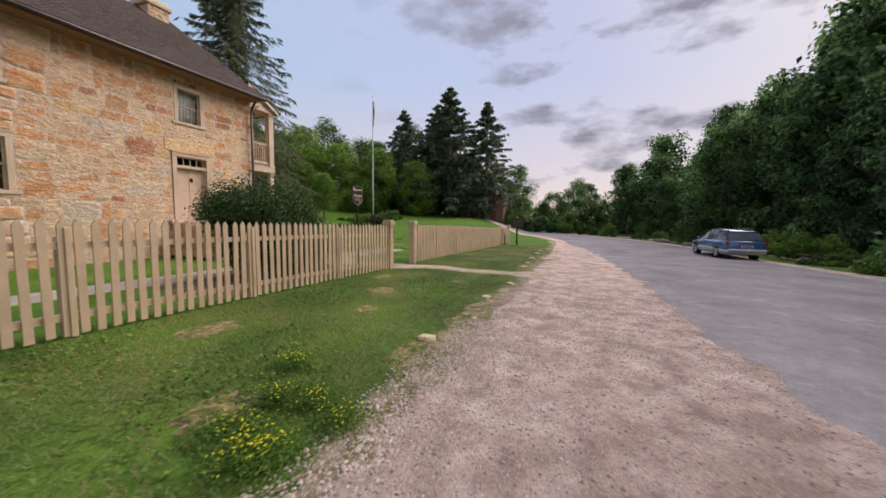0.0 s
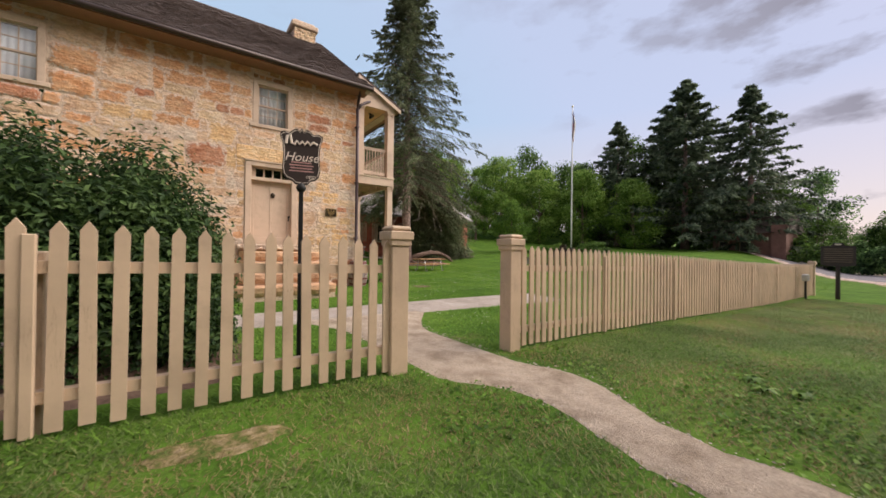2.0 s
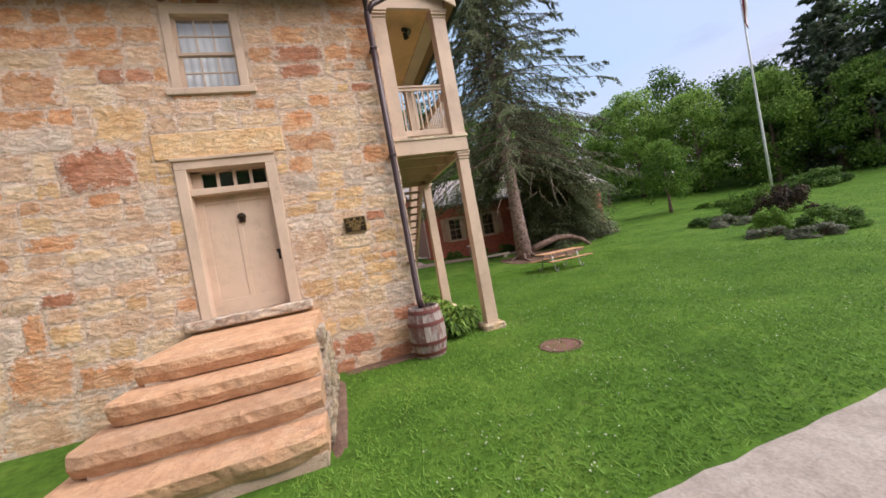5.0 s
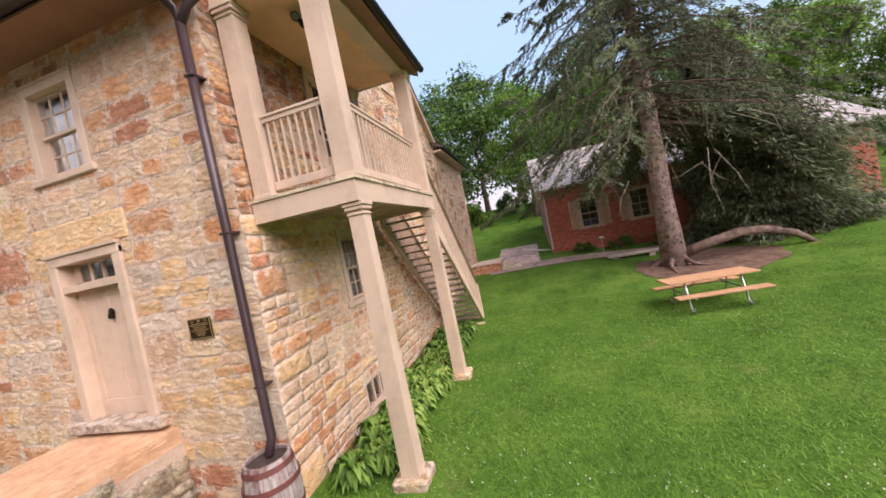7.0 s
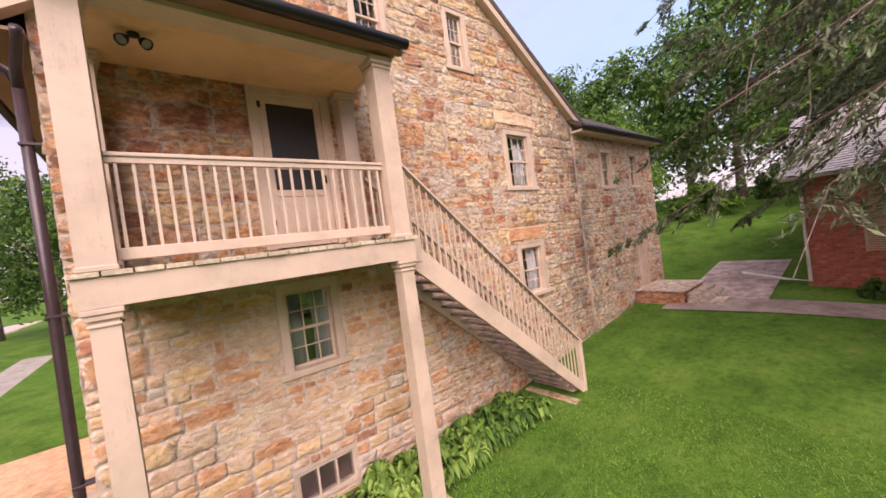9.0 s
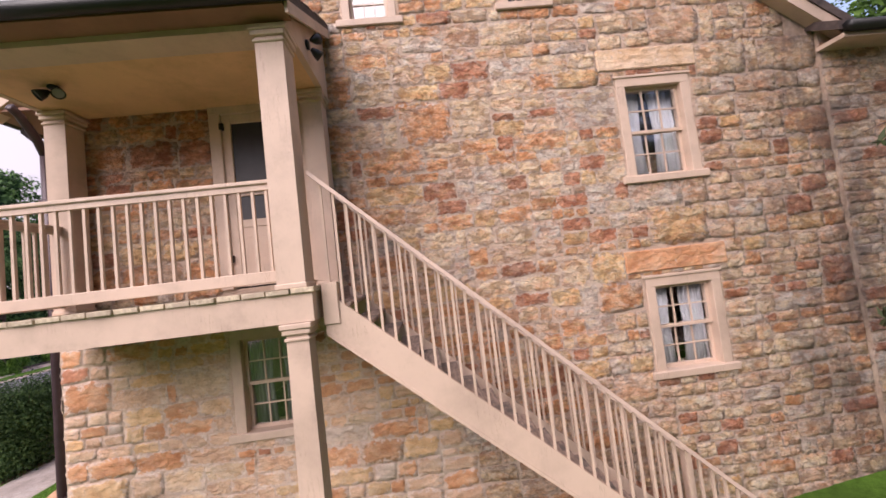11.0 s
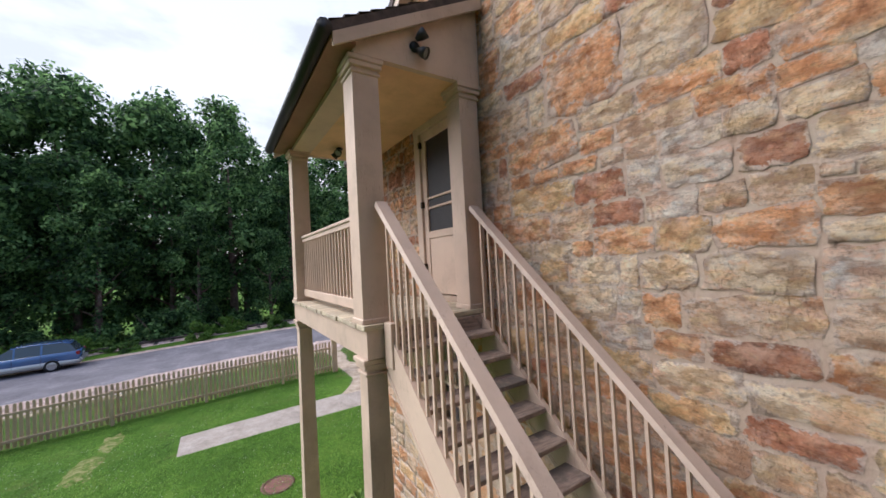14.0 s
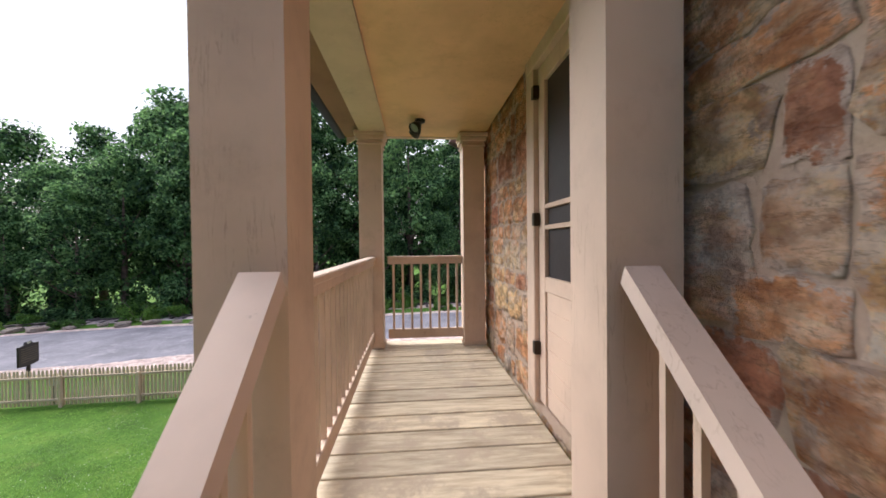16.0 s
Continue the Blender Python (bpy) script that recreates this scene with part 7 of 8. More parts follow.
def floodlight(m, label):
    t = tagged(new("floodlight"), label, "lamp", "porch floodlights")
    t.matrix_world = m
    part("base", Build().lathe([(0.055, 0), (0.055, 0.025), (0.03, 0.035), (0.0, 0.035)], 14, (0, 0), True), BLACK_METAL, t, "", None, True)
    for s in (-1, 1):
        hd = put("head", None, t, pose(s * 0.05, 0, 0.05, 35, s * 38, 0))
        part("shell", Build().lathe([(0.02, 0), (0.035, 0.03), (0.05, 0.06), (0.062, 0.12), (0.058, 0.12), (0.045, 0.07), (0.0, 0.06)], 14, (0, 0), False), BLACK_METAL, hd, "", None, True)
        part("lens", Build().lathe([(0.0, 0.10), (0.05, 0.10), (0.05, 0.105), (0.0, 0.112)], 12, (0, 0), False), plain_material("lamp_lens", (0.25, 0.25, 0.24), 0.2), hd)


floodlight(Matrix.Translation((PX0 + 0.028, 13.80, 6.62)) @ pose(0, 0, 0, 0, -90, 0), "black twin floodlight on the porch gable")
floodlight(Matrix.Translation((-14.55, 13.75, 6.41)) @ pose(0, 0, 0, 180, 0, 0), "black twin floodlight under the porch ceiling")


def text_mesh(text, size, depth, mat, shear=0.0, name="lettering"):
    cu = bpy.data.curves.new(name, "FONT")
    cu.body, cu.size, cu.extrude, cu.shear, cu.align_x, cu.align_y = text, size, depth, shear, "CENTER", "CENTER"
    tmp = bpy.data.objects.new("tmp", cu)
    me = bpy.data.meshes.new_from_object(tmp)
    bpy.data.objects.remove(tmp)
    me.materials.clear()
    me.materials.append(mat)
    return me


def house_sign():
    x, y = -5.52, 9.04
    t = thing("name_sign", "dark brown shaped sign board with cream lettering on a post", "sign", (x, y, float(ground_z(x, y))))
    t.rotation_euler = (0, 0, radians(-14))
    BR = plain_material("dark_brown_board", (0.035, 0.020, 0.016), 0.5)
    CR = plain_material("cream_letters", (0.86, 0.74, 0.64), 0.6)
    part("post", Build().box(-0.021, 0.021, -0.021, 0.021, -0.2, 1.74, 0.004), BLACK_METAL, t)
    part("finial", Build().lathe([(0.0, 1.735), (0.034, 1.745), (0.048, 1.775), (0.036, 1.81), (0.02, 1.83)], 12, (0, 0), True), BLACK_METAL, t, "turned ball under the board", None, True)
    w, z0, z1 = 0.175, 1.86, 2.31
    half = [(0.0, z0 - 0.05), (0.06, z0 - 0.045), (0.085, z0 - 0.01), (0.13, z0 + 0.0), (w - 0.012, z0 + 0.035), (w, z0 + 0.10), (w - 0.010, z0 + 0.24), (w, z1 - 0.09), (w + 0.018, z1 - 0.05), (w + 0.02, z1 - 0.005), (w - 0.02, z1 + 0.012), (0.11, z1 + 0.0), (0.075, z1 + 0.035), (0.04, z1 + 0.045), (0.022, z1 + 0.02), (0, z1 + 0.055)]
    out = half + [(-a, z) for a, z in reversed(half[1:-1])]
    n = len(out)
    V = [(-0.018, a, z) for a, z in out] + [(0.018, a, z) for a, z in out]
    F = [tuple(reversed(range(n))), tuple(range(n, 2 * n))] + [(i, (i + 1) % n, n + (i + 1) % n, n + i) for i in range(n)]
    put("board", mesh_of("board", V, F, BR), t)
    rim = [(0.0185, a * 0.93, 2.09 + (z - 2.09) * 0.94) for a, z in out]
    part("border_line", Build().tube(rim + rim[:1], 0.003, 5), CR, t, "thin cream painted border")
    face = Matrix(((0, 0, 1, 0.020), (1, 0, 0, 0), (0, 1, 0, 0), (0, 0, 0, 1)))
    # a name, kept as a plain flowing bar, and the word below it
    wave = [(-0.135, 2.20), (-0.125, 2.275), (-0.10, 2.285), (-0.088, 2.21), (-0.06, 2.20), (-0.045, 2.235), (-0.02, 2.205), (0.005, 2.235), (0.025, 2.205), (0.05, 2.24), (0.075, 2.205), (0.10, 2.235), (0.14, 2.215)]
    part("name_bar", Build().tube([(0.021, a * 1.05, z) for a, z in wave], 0.0135, 6), CR, t)
    put("lettering", text_mesh("House", 0.118, 0.004, CR, 0.30), t, Matrix.Translation((0, 0, 2.075)) @ face)
    r = random.Random(3)
    pink = plain_material("pink_print", (0.55, 0.30, 0.28), 0.6)
    for k in range(4):
        ww = r.uniform(0.08, 0.135)
        part("small_print", Build().box(0.018, 0.021, -ww, ww, 2.02 - k * 0.028, 2.031 - k * 0.028), pink, t, "row of small pink print")
    put("year", text_mesh("1950", 0.045, 0.002, CR), t, Matrix.Translation((0, 0.085, 1.885)) @ face)


house_sign()


def road_marker():
    x, y = -4.08, 28.0
    t = thing("history_marker", "dark brown cast roadside marker board on a post", "sign", (x, y, float(ground_z(x, y))))
    t.rotation_euler = (0, 0, radians(12))
    BR = plain_material("dark_marker_board", (0.03, 0.022, 0.02), 0.5)
    part("post", Build().lathe([(0.07, -0.2), (0.06, 1.25)], 10, (0, 0), True), BR, t)
    out = [(-0.45, 1.28), (-0.2, 1.24), (0.2, 1.24), (0.45, 1.28), (0.45, 2.0), (0.18, 2.02), (0.12, 2.12), (-0.12, 2.12), (-0.18, 2.02), (-0.45, 2.0)]
    n = len(out)
    V = [(a, -0.03, z) for a, z in out] + [(a, 0.03, z) for a, z in out]
    put("board", mesh_of("board", V, [tuple(range(n)), tuple(reversed(range(n, 2 * n)))] + [(i, n + i, n + (i + 1) % n, (i + 1) % n) for i in range(n)], BR), t)
    part("emblem", Build().box(-0.09, 0.09, -0.036, 0.036, 2.03, 2.10, 0.01), plain_material("cream_emblem", (0.6, 0.55, 0.45), 0.6), t)
    B = Build()
    for k in range(7):
        B.box(-0.37, 0.37, -0.034, -0.031, 1.40 + k * 0.08, 1.425 + k * 0.08)
    part("lettering", B, plain_material("dull_gold", (0.16, 0.12, 0.08), 0.5), t, "faint rows of raised lettering")


road_marker()


def flagpole():
    x, y = -25.6, 42.6
    t = thing("flagpole", "tall white flagpole with a limp furled flag", "flagpole", (x, y, float(ground_z(x, y))))
    part("pole", Build().lathe([(0.09, -0.3), (0.085, 4), (0.06, 11), (0.04, 16.0)], 10, (0, 0), True), plain_material("white_pole", (0.72, 0.72, 0.72), 0.4), t, "", None, True)
    part("finial", Build().lathe([(0.0, 16.0), (0.07, 16.05), (0.09, 16.12), (0.06, 16.2), (0, 16.22)], 10, (0, 0), False), plain_material("gilt_ball", (0.6, 0.45, 0.15), 0.3, 0.8), t, "", None, True)
    V, F = [], []
    for i in range(9):
        z = 15.6 - i * 0.36
        for j in range(7):
            u = j / 6
            V.append((0.05 + 0.40 * u * (0.5 + 0.25 * math.sin(i * 0.7)), 0.10 * math.sin(j * 2.1 + i * 0.3), z - 0.7 * u))
    for i in range(8):
        for j in range(6):
            F.append((i * 7 + j, i * 7 + j + 1, (i + 1) * 7 + j + 1, (i + 1) * 7 + j))
    fl = put("flag", mesh_of("flag", V, F, [plain_material("flag_red", (0.42, 0.07, 0.08), 0.8), plain_material("flag_white", (0.65, 0.62, 0.62), 0.8), plain_material("flag_blue", (0.07, 0.08, 0.22), 0.8)], True, [2 if (k // 6) < 3 and k % 6 < 3 else (k % 6) % 2 for k in range(48)]), t, None, "limp striped flag")
    so = fl.modifiers.new("cloth", "SOLIDIFY")
    so.thickness = 0.01


flagpole()


def cellar_cover():
    x, y = -12.1, 14.6
    t = thing("cover_plate", "round rusty metal cover set in the lawn", "cover", (x, y, float(ground_z(x, y))))
    part("ring", Build().lathe([(0.32, -0.05), (0.33, 0.012), (0.275, 0.018), (0.275, -0.02)], 28, (0, 0), False), SOIL, t, "", None, True)
    part("lid", Build().lathe([(0.0, 0.012), (0.262, 0.012), (0.27, 0.004), (0.27, -0.03)], 28, (0, 0), False), plain_material("rusty_lid", (0.22, 0.10, 0.08), 0.8, 0.1, 0.3), t)


cellar_cover()


def rock(x, y, s, turn, seed, label, group, mat):
    bm = bmesh.new()
    bmesh.ops.create_icosphere(bm, subdivisions=2, radius=1)
    for v in bm.verts:
        v.co = Vector([math.copysign(abs(c) ** 0.55, c) for c in v.co]) * 0.8 * (1 + 0.30 * noise.noise(Vector(v.co) * 1.3 + Vector((seed, 0, 0))))
        v.co.x *= 1.35
        v.co.z *= 0.48
    me = bpy.data.meshes.new("rock")
    bm.to_mesh(me)
    bm.free()
    me.materials.append(mat)
    ob = new("rock", me)
    ob.matrix_world = Matrix.Translation((x, y, float(ground_z(x, y)) + s * 0.24)) @ Matrix.Rotation(turn, 4, "Z") @ Matrix.Scale(s, 4)
    tagged(ob, label, "rock", group)


PALE_ROCK = ground_material("pale_limestone", [(0.3, (0.44, 0.33, 0.21)), (0.5, (0.60, 0.49, 0.35)), (0.72, (0.72, 0.63, 0.50))], 9, None, 25, 0.03, 0.8)
ROAD_STONE = stone_material("grey_road_stone", (0.16, 0.15, 0.14), (0.24, 0.22, 0.20), (0.34, 0.31, 0.28), 0.15, 0.1, False, 0.05, 0.6)
for k, (x, y, s) in enumerate(((-1.45, 4.42, 0.125), (-1.36, 7.0, 0.115), (-1.2, 8.6, 0.11), (-1.38, 11.95, 0.13), (-1.40, 13.2, 0.13), (-1.5, 15.4, 0.14), (-1.66, 18.8, 0.18), (-1.7, 21.2, 0.16), (-1.05, 10.4, 0.06), (-1.2, 5.6, 0.05))):
    rock(x, y, s * 0.8, k * 1.3, k, "pale limestone rock at the gravel's edge", "rocks along the gravel", PALE_ROCK)
for k in range(11):
    y = 26.5 + k * 1.6
    rock(9.3 + float(road_shift(y)) + 0.3 * math.sin(k * 2.3), y, 0.42 + 0.14 * math.sin(k * 1.7), k * 0.7, 40 + k, "large grey stone block beside the road", "stone blocks by the road", ROAD_STONE)


def railway():
    ys = np.arange(-40, 75, 1.0)
    strip("railway_bed", lambda y: 10.6 + road_shift(y), lambda y: 13.4 + road_shift(y), ys, GRAVEL, 0.10, "grey gravel bed of a railway line", "railway", 4, 0.1, 0.1, 15)
    t = thing("railway_track", "rusty railway track beyond the road", "railway")
    RS = plain_material("rail_steel", (0.10, 0.075, 0.07), 0.5, 0.4)
    for off in (11.3, 12.75):
        pts = [(off + float(road_shift(y)), y, float(ground_z(off + road_shift(y), y)) + 0.22) for y in ys]
        part("rail", Build().tube(pts, 0.06, 6), RS, t)
    me = Build().box(-1.2, 1.2, -0.11, 0.11, 0.02, 0.16, 0.01).mesh("sleeper", plain_material("sleeper_wood", (0.10, 0.08, 0.07), 0.9))
    for y in np.arange(2, 62, 0.9):
        x = 12.02 + float(road_shift(y))
        put("sleeper", me, t, Matrix.Translation((x, y, float(ground_z(x, y)))))


railway()


DULL_BRICK = plain_material("dull_brown_brick", (0.20, 0.105, 0.085), 0.9, 0.0, 0.3, 1.5)


def far_house():
    t = thing("far_brick_house", "distant low brick building among the conifers", "house", (-13.6, 60.5, 0.4))
    part("wall", Build().box(-4.5, 1.6, 0, 7, -0.5, 3.4), DULL_BRICK, t)
    part("corner_wall", Build().box(1.0, 2.2, -0.6, 5, -0.5, 4.1), DULL_BRICK, t)
    B = Build()
    B.hexa([(-4.9, -0.5, 3.3), (2.4, -0.5, 3.3), (2.4, 7.5, 3.3), (-4.9, 7.5, 3.3), (-4.9, 3.4, 5.4), (2.4, 3.4, 5.4), (2.4, 3.6, 5.4), (-4.9, 3.6, 5.4)])
    part("roof", B, SHINGLE, t)
    for x in (-3.4, -1.4):
        wn = put("window", None, t)
        part("frame", Build().box(x - 0.5, x + 0.5, -0.05, 0.0, 0.9, 2.4, 0.01), PAINT, wn)
        part("pane", Build().box(x - 0.4, x + 0.4, -0.06, -0.052, 1.0, 2.3), DARK_ROOM, wn)


far_house()


def utility_box():
    t = thing("mailbox", "small grey metal box on a post at the fence end", "mailbox", (-4.72, 26.6, float(ground_z(-4.72, 26.6))))
    part("post", Build().box(-0.03, 0.03, -0.03, 0.03, -0.1, 0.7), BLACK_METAL, t)
    part("box", Build().box(-0.09, 0.09, -0.13, 0.13, 0.68, 0.92, 0.02), STEEL, t)


utility_box()


def lawn_lamp():
    x, y = -27.9, 19.3
    t = thing("lawn_stand", "small white lamp stand on the lawn by the brick house", "stand", (x, y, float(ground_z(x, y))))
    part("legs", Build().tube([(0, 0, 0), (0, 0, 0.75)], 0.015, 6), STEEL, t)
    part("head", Build().box(-0.16, 0.16, -0.10, 0.10, 0.75, 0.82, 0.02), plain_material("white_plastic", (0.75, 0.75, 0.73), 0.5), t)
    b = thing("stone_bench", "low grey stone bench beside the path", "bench", (-26.6, 20.2, float(ground_z(-26.6, 20.2))))
    part("seat", Build().box(-0.2, 0.2, -1.0, 1.0, 0.10, 0.22, 0.02), CONCRETE, b)
    for yy in (-0.7, 0.7):
        part("leg", Build().box(-0.15, 0.15, yy - 0.12, yy + 0.12, -0.1, 0.10, 0.01), CONCRETE, b)


lawn_lamp()

# ---- parked car ----


def car():
    x, y = 7.78, 24.36
    t = thing("parked_car", "dark blue estate car with silver lower sides, parked by the road", "car", (x, y, float(ground_z(7.7, 24.4)) + 0.03))
    t.rotation_euler = (0, 0, radians(94.0))
    m, nt, b = material("blue_car_paint", 0.25, 0.1)
    b.inputs["Base Color"].default_value = (0.07, 0.14, 0.31, 1)
    b.inputs["Coat Weight"].default_value = 0.8
    BLUE = m
    m, nt, b = material("silver_car_paint", 0.35, 0.5)
    b.inputs["Base Color"].default_value = (0.50, 0.50, 0.49, 1)
    SILVER = m
    m, nt, b = material("dark_car_glass", 0.05)
    b.inputs["Base Color"].default_value = (0.07, 0.09, 0.11, 1)
    DG = m
    TYRE = plain_material("tyre_rubber", (0.015, 0.015, 0.016), 0.85)
    RIM = plain_material("alloy_rim", (0.55, 0.55, 0.56), 0.3, 0.8)
    RED = plain_material("red_lamp_glass", (0.35, 0.02, 0.02), 0.2)

    def loft(sections, mat, name, smooth=True):
        """Sections along x: (x, [(half width, z), ...]) from sill to top, mirrored."""
        V, F = [], []
        k = len(sections[0][1])
        for x, pr in sections:
            ring = [(x, -w, z) for w, z in pr] + [(x, w, z) for w, z in reversed(pr)]
            V += ring
        n = 2 * k
        for i in range(len(sections) - 1):
            for j in range(n):
                F.append((i * n + j, i * n + (j + 1) % n, (i + 1) * n + (j + 1) % n, (i + 1) * n + j))
        F += [tuple(reversed(range(n))), tuple((len(sections) - 1) * n + j for j in range(n))]
        bm = bmesh.new()
        me = mesh_of(name, V, F, mat, smooth)
        bm.from_mesh(me)
        bmesh.ops.recalc_face_normals(bm, faces=bm.faces[:])
        bm.to_mesh(me)
        bm.free()
        return put(name, me, t)

    body = [(-2.36, [(0.62, 0.48), (0.72, 0.56), (0.74, 0.72), (0.70, 0.88)]), (-2.28, [(0.78, 0.44), (0.83, 0.56), (0.83, 0.78), (0.77, 0.95)]), (-1.4, [(0.82, 0.40), (0.86, 0.56), (0.86, 0.80), (0.79, 0.95)]),
            (0.9, [(0.82, 0.40), (0.86, 0.56), (0.86, 0.78), (0.79, 0.92)]), (1.6, [(0.80, 0.40), (0.84, 0.56), (0.83, 0.74), (0.72, 0.86)]), (2.15, [(0.74, 0.42), (0.79, 0.56), (0.76, 0.68), (0.64, 0.76)]), (2.34, [(0.55, 0.46), (0.64, 0.56), (0.60, 0.64), (0.5, 0.68)])]
    loft(body, BLUE, "body")
    low = [(-2.38, [(0.60, 0.30), (0.76, 0.36), (0.77, 0.50)]), (-2.2, [(0.78, 0.26), (0.86, 0.36), (0.865, 0.50)]), (-1.4, [(0.80, 0.24), (0.875, 0.34), (0.872, 0.54)]), (1.4, [(0.80, 0.24), (0.875, 0.34), (0.872, 0.54)]), (2.1, [(0.76, 0.26), (0.83, 0.36), (0.81, 0.50)]), (2.36, [(0.52, 0.30), (0.66, 0.36), (0.65, 0.48)])]
    loft(low, SILVER, "lower_body").data.name = "lower_body"
    cab = [(-2.22, [(0.76, 0.93), (0.72, 0.97)]), (-1.95, [(0.775, 0.93), (0.62, 1.36)]), (-1.6, [(0.785, 0.93), (0.60, 1.45)]), (-0.4, [(0.79, 0.93), (0.61, 1.47)]), (0.2, [(0.785, 0.92), (0.59, 1.43)]), (1.05, [(0.74, 0.90), (0.66, 0.93)])]
    loft(cab, DG, "glasshouse", False)
    roof = [(-1.98, [(0.62, 1.36), (0.50, 1.40)]), (-1.6, [(0.605, 1.44), (0.48, 1.49)]), (-0.4, [(0.615, 1.46), (0.48, 1.51)]), (0.22, [(0.595, 1.42), (0.46, 1.46)])]
    loft(roof, BLUE, "roof")
    for s in (-1, 1):
        for x0, x1, z1a, z1b in ((-0.95, -0.87, 1.47, 1.47), (0.02, 0.09, 1.45, 1.45)):
            part("pillar", Build().hexa([(x0, s * 0.80, 0.92), (x1, s * 0.80, 0.92), (x1, s * 0.785, 0.92), (x0, s * 0.785, 0.92), (x0, s * 0.625, z1a - 0.02), (x1, s * 0.625, z1b - 0.02), (x1, s * 0.605, z1b - 0.02), (x0, s * 0.605, z1a - 0.02)]), BLUE, t)
        part("roof_rail", Build().tube([(-1.7, s * 0.55, 1.47), (-1.6, s * 0.55, 1.53), (0.0, s * 0.55, 1.53), (0.1, s * 0.55, 1.47)], 0.016, 6), BLACK_METAL, t)
        part("tail_lamp", Build().box(-2.36, -2.22, s * 0.80 - 0.06, s * 0.80 + 0.04, 0.74, 0.94, 0.02), RED, t)
        part("headlight", Build().box(2.12, 2.28, s * 0.62 - 0.13, s * 0.62 + 0.13, 0.60, 0.71, 0.02), RIM, t)
        part("mirror", Build().box(0.72, 0.86, s * 0.92 - 0.09, s * 0.92 + 0.09, 0.92, 1.04, 0.03), BLUE, t)
        for x in (-1.3, 1.35):
            wh = put("wheel", None, t, pose(x, s * 0.78, 0.32, 90, 0, 0))
            part("tyre", Build().lathe([(0.20, -0.10), (0.30, -0.10), (0.32, -0.06), (0.32, 0.06), (0.30, 0.10), (0.20, 0.10)], 26, (0, 0), False), TYRE, wh, "", None, True)
            part("rim", Build().lathe([(0.0, -0.085), (0.06, -0.09), (0.19, -0.07), (0.21, -0.09), (0.21, 0.09), (0.19, 0.07), (0.06, 0.09), (0.0, 0.085)], 22, (0, 0), False), RIM, wh)
            part("wheel_arch", Build().lathe([(0.36, -0.085), (0.38, -0.085), (0.38, 0.09), (0.36, 0.09)], 26, (0, 0), False), BLACK_METAL, wh)
        for xd in (-0.92, 0.10):
            part("door_line", Build().box(xd, xd + 0.015, s * 0.872 - 0.003, s * 0.872 + 0.003, 0.45, 0.92), BLACK_METAL, t)
    part("number_plate", Build().box(-2.40, -2.385, -0.26, 0.26, 0.62, 0.75, 0.004), plain_material("plate_white", (0.6, 0.6, 0.6), 0.5), t)
    part("plate_bar", Build().box(-2.405, -2.40, -0.2, 0.2, 0.66, 0.70), BLACK_METAL, t)
    part("rear_bumper", Build().box(-2.46, -2.3, -0.80, 0.80, 0.40, 0.56, 0.05), SILVER, t)


car()

# ---- grass blades and loose stones ----


def blades(name, label, count, area, height, mat, seed, keep, wid=0.006):
    r = np.random.default_rng(seed)
    x0, x1, y0, y1 = area
    P = np.c_[r.uniform(x0, x1, count), r.uniform(y0, y1, count)]
    P = P[keep(P[:, 0], P[:, 1], r)]
    n = len(P)
    z = ground_z(P[:, 0], P[:, 1])
    a = r.uniform(0, 2 * math.pi, n)
    h = height * r.uniform(0.4, 1.25, n)
    w = wid * r.uniform(0.6, 1.5, n)
    lean = np.c_[-np.sin(a), np.cos(a)] * (h * r.uniform(0.7, 2.0, n))[:, None] + r.normal(scale=0.2, size=(n, 2)) * h[:, None]
    A = np.c_[P[:, 0] - w * np.cos(a), P[:, 1] - w * np.sin(a), z - 0.004]
    C = np.c_[P[:, 0] + w * np.cos(a), P[:, 1] + w * np.sin(a), z - 0.004]
    T = np.c_[P[:, 0] + lean[:, 0], P[:, 1] + lean[:, 1], z + h * 0.7]
    V = np.stack([A, C, T], 1).reshape(-1, 3)
    ob = new(name, mesh_of(name, V, np.arange(3 * n).reshape(-1, 3), mat))
    tagged(ob, label, "grass", "", "stuff")


EDGE_X = np.arange(-8.7, -0.5, 0.1)
EDGE_S, EDGE_N = np.array([path_edges(float(q)) for q in EDGE_X]).T


